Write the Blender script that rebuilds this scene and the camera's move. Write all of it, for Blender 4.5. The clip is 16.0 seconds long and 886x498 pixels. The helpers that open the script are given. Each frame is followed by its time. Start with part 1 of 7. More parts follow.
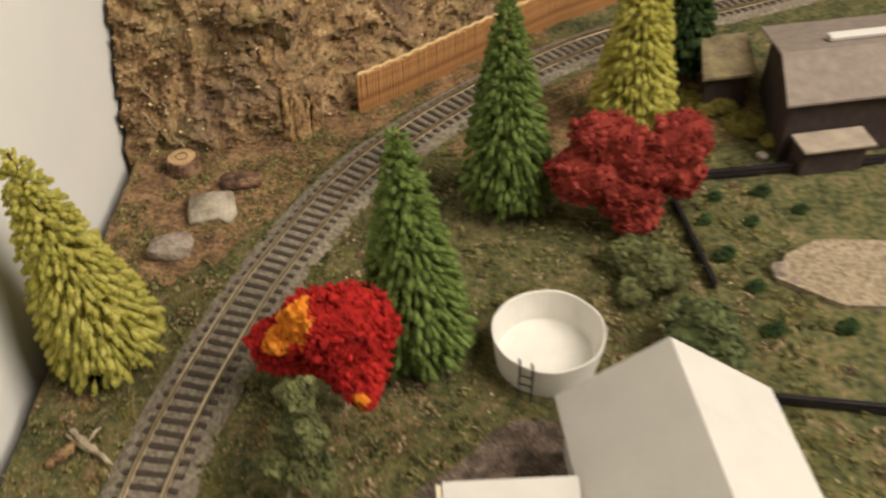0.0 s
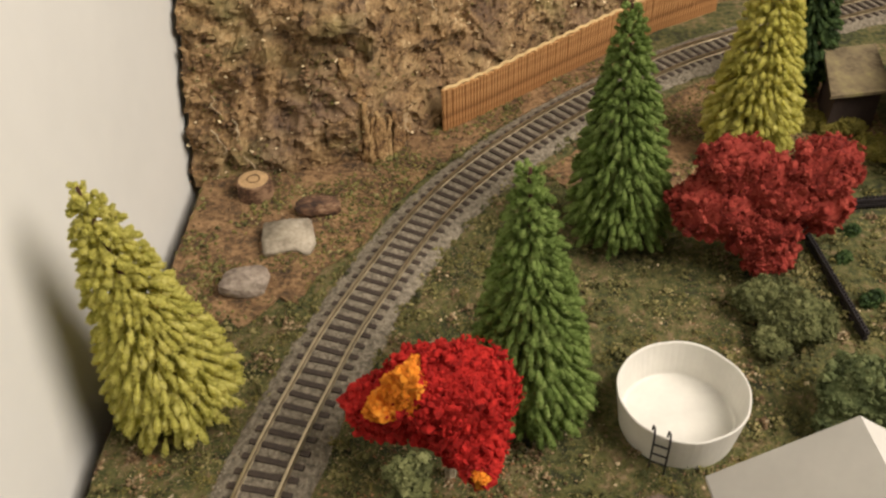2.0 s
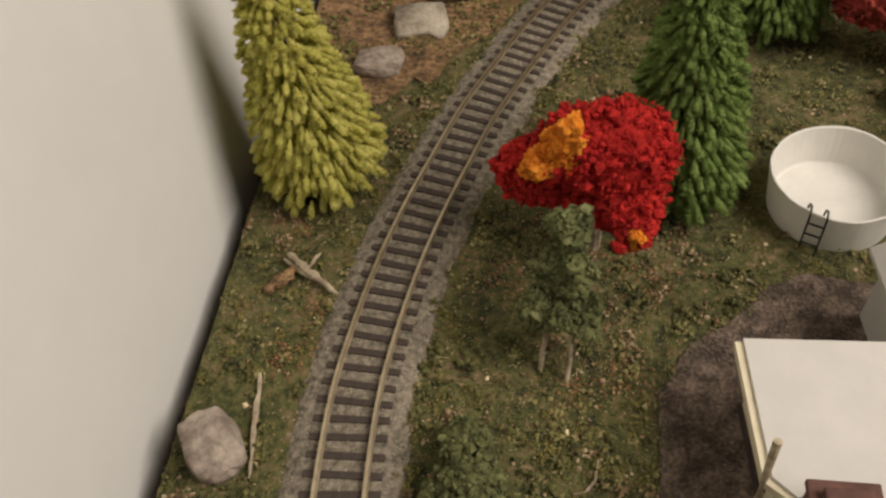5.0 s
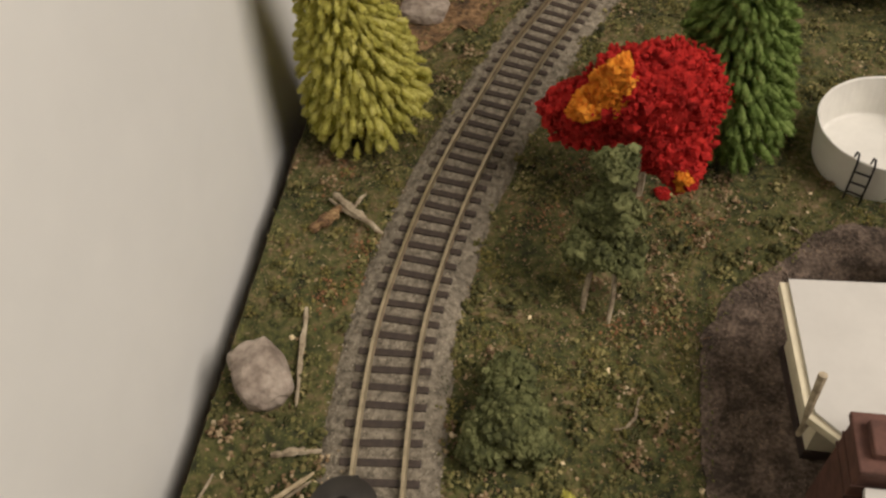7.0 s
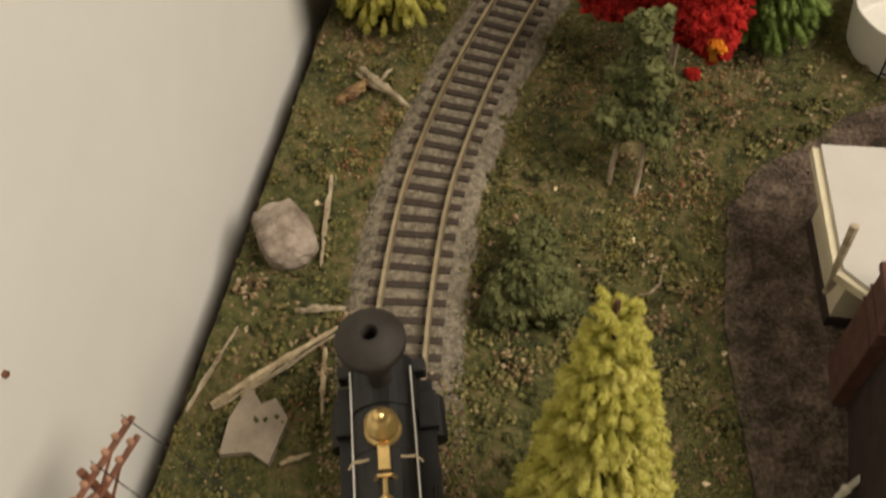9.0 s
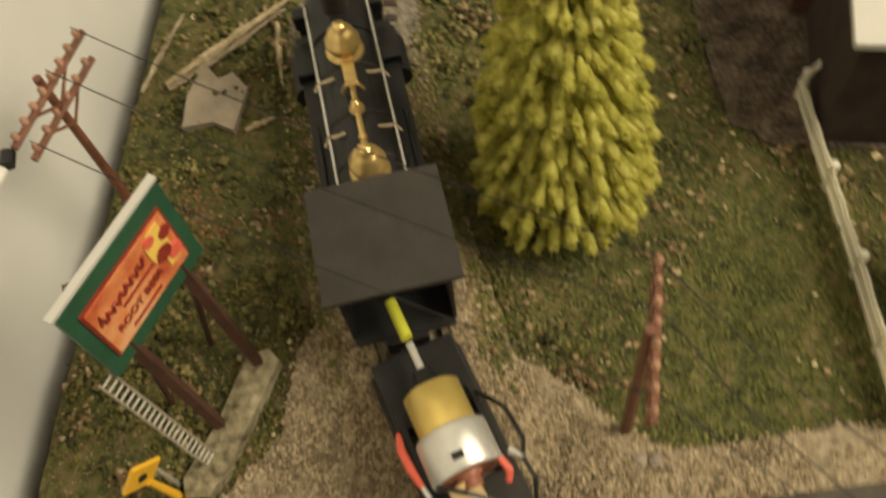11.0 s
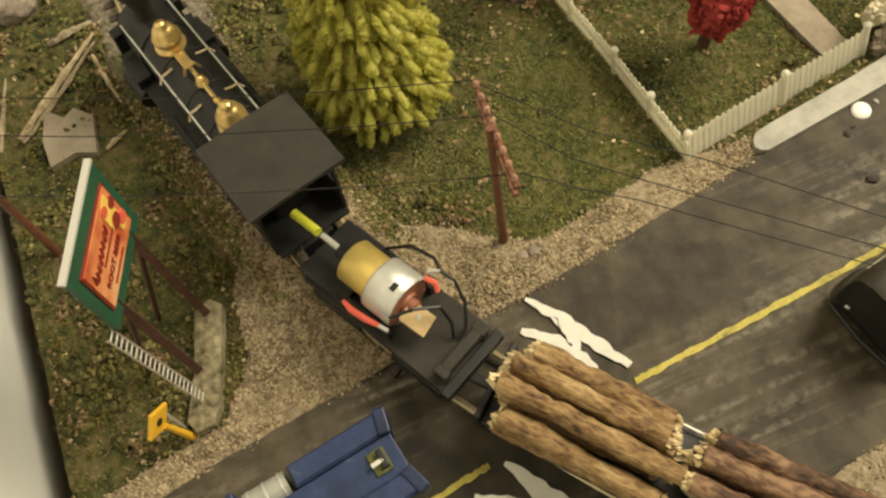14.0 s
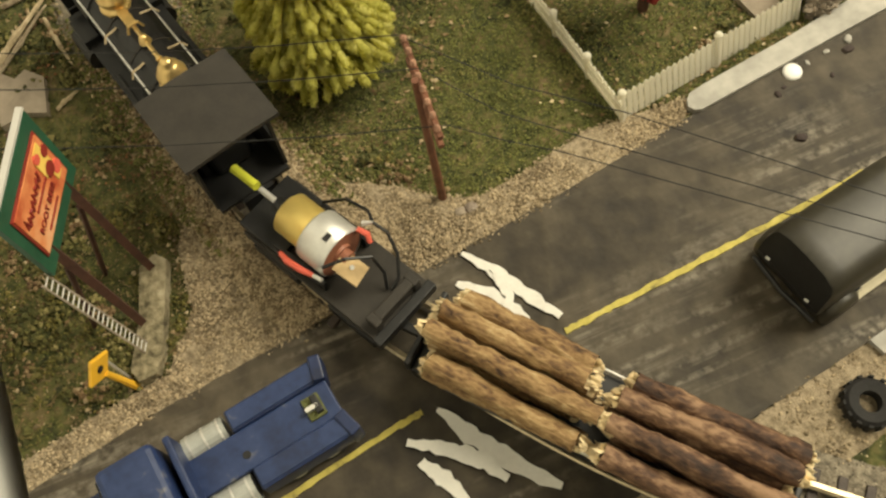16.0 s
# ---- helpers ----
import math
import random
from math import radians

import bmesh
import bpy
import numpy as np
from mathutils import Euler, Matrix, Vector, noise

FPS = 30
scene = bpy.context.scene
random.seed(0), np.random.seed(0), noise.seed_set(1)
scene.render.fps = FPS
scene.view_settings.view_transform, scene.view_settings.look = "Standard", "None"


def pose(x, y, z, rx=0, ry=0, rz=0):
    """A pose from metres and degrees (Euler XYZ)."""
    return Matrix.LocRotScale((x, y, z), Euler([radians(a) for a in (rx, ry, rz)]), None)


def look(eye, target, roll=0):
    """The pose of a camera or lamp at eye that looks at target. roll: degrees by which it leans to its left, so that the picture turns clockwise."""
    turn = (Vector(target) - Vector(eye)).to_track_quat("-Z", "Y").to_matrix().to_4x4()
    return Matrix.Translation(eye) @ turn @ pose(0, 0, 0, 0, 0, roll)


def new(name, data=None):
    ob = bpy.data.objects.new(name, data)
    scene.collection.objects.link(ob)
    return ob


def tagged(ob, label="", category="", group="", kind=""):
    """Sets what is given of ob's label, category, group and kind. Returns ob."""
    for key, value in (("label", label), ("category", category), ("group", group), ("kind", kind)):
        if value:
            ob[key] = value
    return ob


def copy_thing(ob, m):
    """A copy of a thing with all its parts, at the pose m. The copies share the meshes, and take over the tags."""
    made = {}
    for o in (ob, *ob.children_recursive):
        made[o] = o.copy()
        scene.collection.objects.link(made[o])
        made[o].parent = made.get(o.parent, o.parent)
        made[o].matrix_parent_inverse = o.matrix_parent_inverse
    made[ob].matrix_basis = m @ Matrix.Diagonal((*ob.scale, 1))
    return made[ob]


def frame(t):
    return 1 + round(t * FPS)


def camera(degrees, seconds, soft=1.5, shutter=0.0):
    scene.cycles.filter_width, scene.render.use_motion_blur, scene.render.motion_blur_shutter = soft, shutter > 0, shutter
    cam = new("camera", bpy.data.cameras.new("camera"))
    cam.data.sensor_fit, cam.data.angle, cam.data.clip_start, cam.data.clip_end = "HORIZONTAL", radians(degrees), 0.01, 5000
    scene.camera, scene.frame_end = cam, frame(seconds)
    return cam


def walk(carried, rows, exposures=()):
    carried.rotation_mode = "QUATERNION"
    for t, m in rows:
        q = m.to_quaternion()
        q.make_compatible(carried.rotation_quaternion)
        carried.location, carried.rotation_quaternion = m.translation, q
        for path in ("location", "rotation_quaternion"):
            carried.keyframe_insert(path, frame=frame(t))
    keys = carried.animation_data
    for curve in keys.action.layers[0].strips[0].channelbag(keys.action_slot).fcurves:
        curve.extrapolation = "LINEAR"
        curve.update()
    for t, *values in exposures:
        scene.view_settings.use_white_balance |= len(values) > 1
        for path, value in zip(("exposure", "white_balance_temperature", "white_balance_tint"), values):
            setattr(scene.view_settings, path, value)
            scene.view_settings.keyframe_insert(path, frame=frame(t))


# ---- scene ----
cam = camera(53.0, 16.0, soft=2.4, shutter=0.5)
# seconds, eye in metres, then yaw, pitch and roll in degrees
PATH = [
    (0.0, 0.03028, 0.05263, 0.31890, -0.116, -41.570, -0.780),
    (0.5, 0.00545, 0.10303, 0.29366, 1.152, -41.762, -1.458),
    (1.0, 0.00017, 0.10523, 0.29842, 2.033, -40.789, -1.855),
    (1.5, -0.00241, 0.10412, 0.29628, 2.273, -40.840, -1.767),
    (2.0, -0.00417, 0.10229, 0.29747, 2.670, -41.281, -1.974),
    (2.5, -0.00640, 0.09597, 0.29798, 3.122, -41.721, -2.467),
    (3.0, -0.00742, 0.09090, 0.30222, 3.557, -42.652, -3.129),
    (3.5, -0.01017, 0.08765, 0.29646, 4.333, -44.730, -3.304),
    (4.0, -0.01993, 0.07792, 0.27659, 6.644, -47.723, -3.877),
    (4.2, -0.02606, 0.07878, 0.27167, 7.335, -48.305, -3.977),
    (6.3, -0.03735, 0.07090, 0.26822, 12.467, -51.120, -6.244),
    (6.5, -0.03825, 0.06900, 0.26638, 12.332, -51.152, -5.948),
    (7.0, -0.03998, 0.06565, 0.26598, 12.651, -51.566, -5.845),
    (7.5, -0.04156, 0.06059, 0.26250, 12.921, -52.321, -5.665),
    (8.0, -0.04255, 0.05611, 0.25912, 13.286, -52.922, -5.540),
    (8.2, -0.04263, 0.05498, 0.25825, 13.541, -53.207, -5.583),
    (10.3, -0.03971, 0.01197, 0.23056, 16.051, -58.631, -6.896),
    (10.5, -0.03934, 0.00801, 0.22889, 15.836, -59.599, -7.585),
    (11.0, -0.04101, -0.01464, 0.20986, 10.794, -62.614, -8.838),
    (11.5, -0.04939, -0.03535, 0.22322, -1.677, -64.136, -8.230),
    (12.0, -0.06038, -0.05379, 0.23477, -11.828, -63.354, -7.602),
    (12.5, -0.06606, -0.06364, 0.23940, -14.674, -63.719, -8.660),
    (13.0, -0.06013, -0.06510, 0.24043, -15.155, -64.058, -9.198),
    (13.5, -0.06263, -0.06405, 0.24124, -13.888, -64.320, -10.063),
    (14.0, -0.06051, -0.06392, 0.24255, -13.468, -64.243, -10.005),
    (14.5, -0.05700, -0.07168, 0.24134, -14.170, -64.642, -9.072),
    (15.0, -0.05504, -0.07964, 0.24131, -14.528, -65.290, -8.742),
    (15.5, -0.05335, -0.08042, 0.24262, -14.596, -65.268, -8.963),
    (16.0, -0.04999, -0.08031, 0.24398, -14.359, -65.260, -9.195),
]
# seconds, stops, kelvin, tint
EXPOSURES = [(0.0, -0.02, 5980, 17), (0.5, 0.03, 5960, 17), (3.0, 0.0, 5900, 18), (3.5, -0.06, 5880, 18), (4.2, -0.24, 5850, 19), (6.3, -0.40, 5850, 19), (8.2, -0.45, 5900, 19), (10.3, -0.20, 6700, 9), (11.0, -0.20, 6700, 8), (11.5, -0.07, 6700, 7), (14.0, 0.02, 6650, 5), (16.0, 0.05, 6450, 5)]
walk(cam, [(t, pose(x, y, z, 90 + pitch, 0, yaw) @ pose(0, 0, 0, 0, 0, roll)) for t, x, y, z, yaw, pitch, roll in PATH],
     exposures=EXPOSURES)

# ---- light ----
world = bpy.data.worlds.new("room_air")
scene.world = world
world.use_nodes = True
bg = world.node_tree.nodes["Background"]
bg.inputs[0].default_value, bg.inputs[1].default_value = (1.0, 0.88, 0.70, 1), 0.07


def area_lamp(name, place, target, size, watts, colour):
    data = bpy.data.lights.new(name, "AREA")
    data.shape, data.size, data.energy, data.color = "DISK", size, watts, colour
    ob = new(name, data)
    ob.matrix_world = look(place, target)
    return ob


area_lamp("ceiling_lamp_light", (0.80, 0.12, 0.98), (-0.05, 0.28, 0), 0.86, 25.5, (1.0, 0.875, 0.665))


# ---- materials ----
def material(name, stops, scale=200.0, detail=6.0, rough=0.8, metal=0.0, bump=0.4, depth=0.0006, island=0.0, fine=0.0, stretch=(1, 1, 1), sheen=0.0):
    """Colours blended by noise at two scales, with relief; island: variation from piece to piece."""
    mat = bpy.data.materials.new(name)
    mat.use_nodes = True
    nt = mat.node_tree
    N, L = nt.nodes, nt.links
    bsdf = N["Principled BSDF"]
    bsdf.inputs["Roughness"].default_value, bsdf.inputs["Metallic"].default_value = rough, metal
    co = N.new("ShaderNodeTexCoord")
    mp = N.new("ShaderNodeMapping")
    mp.inputs["Scale"].default_value = stretch
    L.new(co.outputs["Object"], mp.inputs[0])
    n1 = N.new("ShaderNodeTexNoise")
    n1.inputs["Scale"].default_value, n1.inputs["Detail"].default_value = scale, detail
    n2 = N.new("ShaderNodeTexNoise")
    n2.inputs["Scale"].default_value, n2.inputs["Detail"].default_value = scale * 5.3, 3
    L.new(mp.outputs[0], n1.inputs[0])
    L.new(mp.outputs[0], n2.inputs[0])
    mix = N.new("ShaderNodeMath")
    mix.operation = "MULTIPLY_ADD"
    mix.inputs[1].default_value = 0.35 + fine
    L.new(n2.outputs[0], mix.inputs[0])
    sub = N.new("ShaderNodeMath")
    sub.operation = "MULTIPLY_ADD"
    sub.inputs[1].default_value, sub.inputs[2].default_value = 1.0, -(0.35 + fine) / 2
    L.new(n1.outputs[0], sub.inputs[0])
    L.new(sub.outputs[0], mix.inputs[2])
    value = mix.outputs[0]
    if island:
        geo = N.new("ShaderNodeNewGeometry")
        add = N.new("ShaderNodeMath")
        add.operation = "MULTIPLY_ADD"
        add.inputs[1].default_value = island
        L.new(geo.outputs["Random Per Island"], add.inputs[0])
        off = N.new("ShaderNodeMath")
        off.operation = "ADD"
        off.inputs[1].default_value = -island / 2
        L.new(value, off.inputs[0])
        L.new(off.outputs[0], add.inputs[2])
        value = add.outputs[0]
    ramp = N.new("ShaderNodeValToRGB")
    while len(ramp.color_ramp.elements) < len(stops):
        ramp.color_ramp.elements.new(0.5)
    for e, (p, c) in zip(ramp.color_ramp.elements, stops):
        e.position, e.color = p, (*c, 1)
    L.new(value, ramp.inputs[0])
    L.new(ramp.outputs[0], bsdf.inputs["Base Color"])
    if sheen:
        bsdf.inputs["Sheen Weight"].default_value = sheen
    if bump:
        b = N.new("ShaderNodeBump")
        b.inputs["Strength"].default_value, b.inputs["Distance"].default_value = bump, depth
        L.new(mix.outputs[0], b.inputs["Height"])
        L.new(b.outputs[0], bsdf.inputs["Normal"])
    return mat


def plain3(name, c, spread=0.25, **kw):
    lo = tuple(v * (1 - spread) for v in c)
    hi = tuple(min(1, v * (1 + spread)) for v in c)
    return material(name, [(0.3, lo), (0.5, c), (0.7, hi)], **kw)


M = {}
M["wall"] = plain3("wall_paint", (0.715, 0.715, 0.675), 0.03, scale=14, rough=0.75, bump=0.08, depth=0.0004)


def asphalt():
    """Brown-grey road: mottled, gritty, with pale scuffs drawn along the way of travel."""
    mat = material("asphalt", [(0.20, (0.013, 0.0095, 0.0055)), (0.40, (0.034, 0.0262, 0.0152)), (0.57, (0.057, 0.0450, 0.0275)), (0.78, (0.090, 0.073, 0.047))], scale=24, detail=13, rough=0.72, bump=1.0, depth=0.0008, fine=0.5)
    nt = mat.node_tree
    N, L = nt.nodes, nt.links
    bsdf = N["Principled BSDF"]
    base = bsdf.inputs["Base Color"].links[0].from_socket
    co = N.new("ShaderNodeTexCoord")
    mp = N.new("ShaderNodeMapping")
    mp.inputs["Rotation"].default_value = (0, 0, -math.radians(9))
    mp.inputs["Scale"].default_value = (0.075, 1.7, 1)
    L.new(co.outputs["Object"], mp.inputs[0])
    masks = []
    for vec, scale, lo, hi in ((mp.outputs[0], 190, 0.47, 0.70), (co.outputs["Object"], 17, 0.44, 0.62), (co.outputs["Object"], 420, 0.36, 0.60)):
        n = N.new("ShaderNodeTexNoise")
        n.inputs["Scale"].default_value, n.inputs["Detail"].default_value = scale, 7
        L.new(vec, n.inputs[0])
        r = N.new("ShaderNodeMapRange")
        r.inputs["From Min"].default_value, r.inputs["From Max"].default_value = lo, hi
        L.new(n.outputs[0], r.inputs["Value"])
        masks.append(r.outputs[0])
    out = masks[0]
    for m in masks[1:]:
        mul = N.new("ShaderNodeMath")
        mul.operation = "MULTIPLY"
        L.new(out, mul.inputs[0])
        L.new(m, mul.inputs[1])
        out = mul.outputs[0]
    mix = N.new("ShaderNodeMix")
    mix.data_type = "RGBA"
    L.new(out, mix.inputs[0])
    L.new(base, mix.inputs[6])
    mix.inputs[7].default_value = (0.25, 0.22, 0.17, 1)
    L.new(mix.outputs[2], bsdf.inputs["Base Color"])
    return mat


def thin_plastic(name, c, share=0.48):
    """Cream moulded plastic that lets some light through."""
    mat = plain3(name, c, 0.06, scale=80, rough=0.5, bump=0.08)
    nt = mat.node_tree
    tr = nt.nodes.new("ShaderNodeBsdfTranslucent")
    tr.inputs[0].default_value = (*c, 1)
    mx = nt.nodes.new("ShaderNodeMixShader")
    mx.inputs[0].default_value = share
    out = nt.nodes["Material Output"]
    nt.links.new(nt.nodes["Principled BSDF"].outputs[0], mx.inputs[1])
    nt.links.new(tr.outputs[0], mx.inputs[2])
    nt.links.new(mx.outputs[0], out.inputs[0])
    return mat


def hillside_earth():
    """Brown plaster earth with olive and purple-grey washes over large areas."""
    mat = material("hill_plaster", [(0.25, (0.030, 0.017, 0.008)), (0.38, (0.110, 0.065, 0.028)), (0.50, (0.225, 0.140, 0.060)), (0.61, (0.320, 0.210, 0.095)), (0.76, (0.50, 0.37, 0.20))], scale=80, detail=12, rough=0.9, bump=0.8, depth=0.0018, fine=0.3)
    nt = mat.node_tree
    N, L = nt.nodes, nt.links
    bsdf = N["Principled BSDF"]
    colour = bsdf.inputs["Base Color"].links[0].from_socket
    co = N.new("ShaderNodeTexCoord")
    for scale, shift, tint in ((26, 0.0, (0.17, 0.150, 0.050, 1)), (19, 5.0, (0.150, 0.098, 0.066, 1)), (55, 9.0, (0.33, 0.235, 0.115, 1))):
        mp = N.new("ShaderNodeMapping")
        mp.inputs["Location"].default_value = (shift, shift, shift)
        L.new(co.outputs["Object"], mp.inputs[0])
        n = N.new("ShaderNodeTexNoise")
        n.inputs["Scale"].default_value, n.inputs["Detail"].default_value = scale, 6
        L.new(mp.outputs[0], n.inputs[0])
        r = N.new("ShaderNodeMapRange")
        r.inputs["From Min"].default_value, r.inputs["From Max"].default_value, r.inputs["To Max"].default_value = 0.50, 0.66, 0.62
        L.new(n.outputs[0], r.inputs["Value"])
        mix = N.new("ShaderNodeMix")
        mix.data_type = "RGBA"
        L.new(r.outputs[0], mix.inputs[0])
        L.new(colour, mix.inputs[6])
        mix.inputs[7].default_value = tint
        colour = mix.outputs[2]
    L.new(colour, bsdf.inputs["Base Color"])
    return mat


M["hill"] = hillside_earth()
M["fence_white"] = thin_plastic("fence_plastic", (0.92, 0.89, 0.77))
M["disc_white"] = plain3("white_enamel", (0.85, 0.84, 0.80), 0.05, scale=200, rough=0.4, bump=0.1)
M["root_wood"] = material("root_wood", [(0.24, (0.040, 0.019, 0.008)), (0.40, (0.15, 0.082, 0.030)), (0.54, (0.30, 0.185, 0.075)), (0.72, (0.46, 0.32, 0.15))], scale=130, detail=10, rough=0.9, bump=1.0, depth=0.0012, island=0.25, fine=0.3)
M["ground"] = material("turf_mat", [(0.24, (0.022, 0.025, 0.008)), (0.42, (0.055, 0.060, 0.016)), (0.54, (0.090, 0.090, 0.026)), (0.65, (0.126, 0.104, 0.041)), (0.78, (0.18, 0.130, 0.064)), (0.90, (0.26, 0.205, 0.12))], scale=46, detail=13, rough=0.95, bump=1.0, depth=0.0016, fine=0.8)
M["dirt"] = material("dirt_mat", [(0.28, (0.075, 0.042, 0.019)), (0.5, (0.20, 0.115, 0.055)), (0.7, (0.31, 0.19, 0.10))], scale=60, detail=10, rough=0.95, bump=0.9, depth=0.002, fine=0.4)
M["earth"] = material("bare_earth_mat", [(0.26, (0.045, 0.028, 0.013)), (0.42, (0.118, 0.068, 0.030)), (0.55, (0.205, 0.120, 0.054)), (0.72, (0.31, 0.190, 0.090))], scale=75, detail=11, rough=0.95, bump=1.0, depth=0.0016, fine=0.5)
# pale colour chosen so the unseen floor reflects light into the shadows
M["room_floor"] = plain3("room_floor_bounce", (0.42, 0.35, 0.26), 0.25, scale=9, rough=0.6, stretch=(0.2, 1, 1))
M["board"] = plain3("board_edge", (0.10, 0.075, 0.05), 0.4, scale=40, rough=0.85)
M["ballast"] = material("ballast_stone", [(0.25, (0.095, 0.080, 0.056)), (0.5, (0.220, 0.188, 0.138)), (0.75, (0.36, 0.315, 0.235))], scale=300, rough=0.95, island=0.6, bump=0.5)
M["ballast_bed"] = material("ballast_bed", [(0.3, (0.090, 0.076, 0.054)), (0.5, (0.200, 0.172, 0.126)), (0.7, (0.31, 0.27, 0.20))], scale=400, rough=0.95, bump=1.0, depth=0.0012)
M["tie"] = plain3("tie_plastic", (0.045, 0.032, 0.024), 0.35, scale=300, rough=0.6)
M["rail"] = plain3("nickel_rail", (0.50, 0.42, 0.28), 0.2, scale=200, rough=0.3, metal=0.9, bump=0.05)
M["road"] = asphalt()
M["yellow_line"] = material("yellow_paint", [(0.26, (0.14, 0.12, 0.045)), (0.38, (0.38, 0.32, 0.075)), (0.6, (0.52, 0.44, 0.095)), (0.8, (0.60, 0.52, 0.17))], scale=120, detail=9, rough=0.75, bump=0.3, depth=0.0003, fine=0.2)
M["white_line"] = plain3("white_paint_road", (0.74, 0.72, 0.66), 0.08, scale=150, rough=0.7)
M["gravel"] = material("tan_gravel", [(0.25, (0.155, 0.117, 0.068)), (0.5, (0.325, 0.254, 0.156)), (0.75, (0.48, 0.385, 0.25))], scale=300, rough=0.95, island=0.6, bump=0.5)
M["gravel_bed"] = material("tan_gravel_bed", [(0.3, (0.145, 0.112, 0.069)), (0.5, (0.28, 0.224, 0.145)), (0.7, (0.40, 0.325, 0.22))], scale=400, rough=0.95, bump=1.0, depth=0.0012)
M["drive"] = material("drive_gravel", [(0.28, (0.050, 0.036, 0.026)), (0.45, (0.115, 0.084, 0.062)), (0.6, (0.180, 0.134, 0.100)), (0.78, (0.28, 0.20, 0.14))], scale=130, detail=11, rough=0.95, bump=1.0, depth=0.0014, island=0.3, fine=0.4)
M["sidewalk"] = plain3("concrete_walk", (0.385, 0.37, 0.33), 0.18, scale=60, detail=10, rough=0.85, bump=0.3, depth=0.0004, fine=0.25)
M["white"] = plain3("white_card", (0.53, 0.515, 0.475), 0.04, scale=70, rough=0.65, bump=0.08)
M["cream"] = plain3("cream_card", (0.62, 0.56, 0.40), 0.1, scale=90, rough=0.7, bump=0.1)
M["pool"] = thin_plastic("pool_plastic", (0.80, 0.785, 0.725), 0.20)
M["black"] = plain3("black_metal", (0.012, 0.012, 0.012), 0.4, scale=200, rough=0.45, bump=0.1)
M["black_roof"] = plain3("black_roof", (0.027, 0.023, 0.018), 0.25, scale=200, rough=0.7, bump=0.1)
M["brass"] = plain3("brass", (0.80, 0.58, 0.24), 0.12, scale=150, rough=0.28, metal=0.8, bump=0.05)
M["gold"] = plain3("gold_anodised", (0.84, 0.64, 0.20), 0.06, scale=120, rough=0.36, metal=0.6, bump=0.03, stretch=(1, 1, 1))
M["steel"] = plain3("steel", (0.72, 0.71, 0.67), 0.1, scale=150, rough=0.40, metal=0.6, bump=0.05)
M["copper"] = plain3("brown_plate", (0.30, 0.12, 0.07), 0.3, scale=150, rough=0.45)
M["tan_card"] = plain3("tan_board", (0.50, 0.36, 0.18), 0.15, scale=150, rough=0.7)
M["red_wire"] = plain3("red_plastic", (0.72, 0.13, 0.085), 0.1, scale=150, rough=0.4)
M["yellow_tube"] = plain3("yellow_green_tube", (0.60, 0.62, 0.06), 0.1, scale=150, rough=0.4)
M["bark"] = material("log_bark", [(0.30, (0.035, 0.017, 0.008)), (0.42, (0.14, 0.078, 0.034)), (0.53, (0.245, 0.148, 0.062)), (0.66, (0.34, 0.225, 0.100)), (0.82, (0.50, 0.37, 0.20))], scale=170, detail=12, rough=0.8, bump=1.0, depth=0.0010, island=0.3, stretch=(0.42, 1, 1), fine=0.35)
M["dark_bark"] = material("dark_log_bark", [(0.30, (0.012, 0.006, 0.004)), (0.44, (0.050, 0.024, 0.013)), (0.56, (0.12, 0.062, 0.032)), (0.70, (0.28, 0.17, 0.095))], scale=140, detail=11, rough=0.75, bump=1.0, depth=0.0010, island=0.2, stretch=(0.5, 1, 1), fine=0.2)
M["log_end"] = plain3("split_wood", (0.74, 0.60, 0.36), 0.3, scale=200, rough=0.85, bump=0.5)
M["sawn"] = plain3("sawn_wood", (0.44, 0.29, 0.14), 0.25, scale=220, rough=0.85, bump=0.4)
M["grey_wood"] = material("grey_wood", [(0.3, (0.16, 0.12, 0.075)), (0.5, (0.33, 0.27, 0.18)), (0.7, (0.48, 0.41, 0.29))], scale=160, rough=0.9, bump=0.5)
M["split_grey"] = material("split_grey_wood", [(0.3, (0.22, 0.165, 0.095)), (0.5, (0.42, 0.335, 0.205)), (0.7, (0.58, 0.48, 0.32))], scale=160, rough=0.9, bump=0.5)
M["rust_pole"] = plain3("brown_plastic_pole", (0.16, 0.065, 0.035), 0.3, scale=200, rough=0.55)
M["rust_light"] = plain3("brown_insulator", (0.36, 0.20, 0.13), 0.3, scale=200, rough=0.5)
M["dark_timber"] = plain3("dark_timber", (0.075, 0.032, 0.02), 0.3, scale=200, rough=0.7)
M["rock"] = material("grey_rock", [(0.26, (0.13, 0.100, 0.076)), (0.42, (0.23, 0.185, 0.145)), (0.58, (0.33, 0.275, 0.22)), (0.76, (0.45, 0.385, 0.31))], scale=70, detail=12, rough=0.9, bump=0.9, depth=0.0012, fine=0.25)
M["pale_rock"] = material("pale_rock", [(0.28, (0.21, 0.175, 0.125)), (0.5, (0.38, 0.33, 0.25)), (0.72, (0.52, 0.46, 0.36))], scale=80, detail=10, rough=0.9, bump=0.5, depth=0.0008, fine=0.2)
M["slab"] = plain3("grey_slab", (0.30, 0.25, 0.19), 0.2, scale=120, rough=0.9, bump=0.4)
M["concrete"] = material("mossy_concrete", [(0.28, (0.060, 0.048, 0.026)), (0.42, (0.175, 0.150, 0.088)), (0.58, (0.30, 0.255, 0.160)), (0.74, (0.40, 0.35, 0.235))], scale=85, detail=11, rough=0.95, bump=1.0, depth=0.0016, fine=0.3)
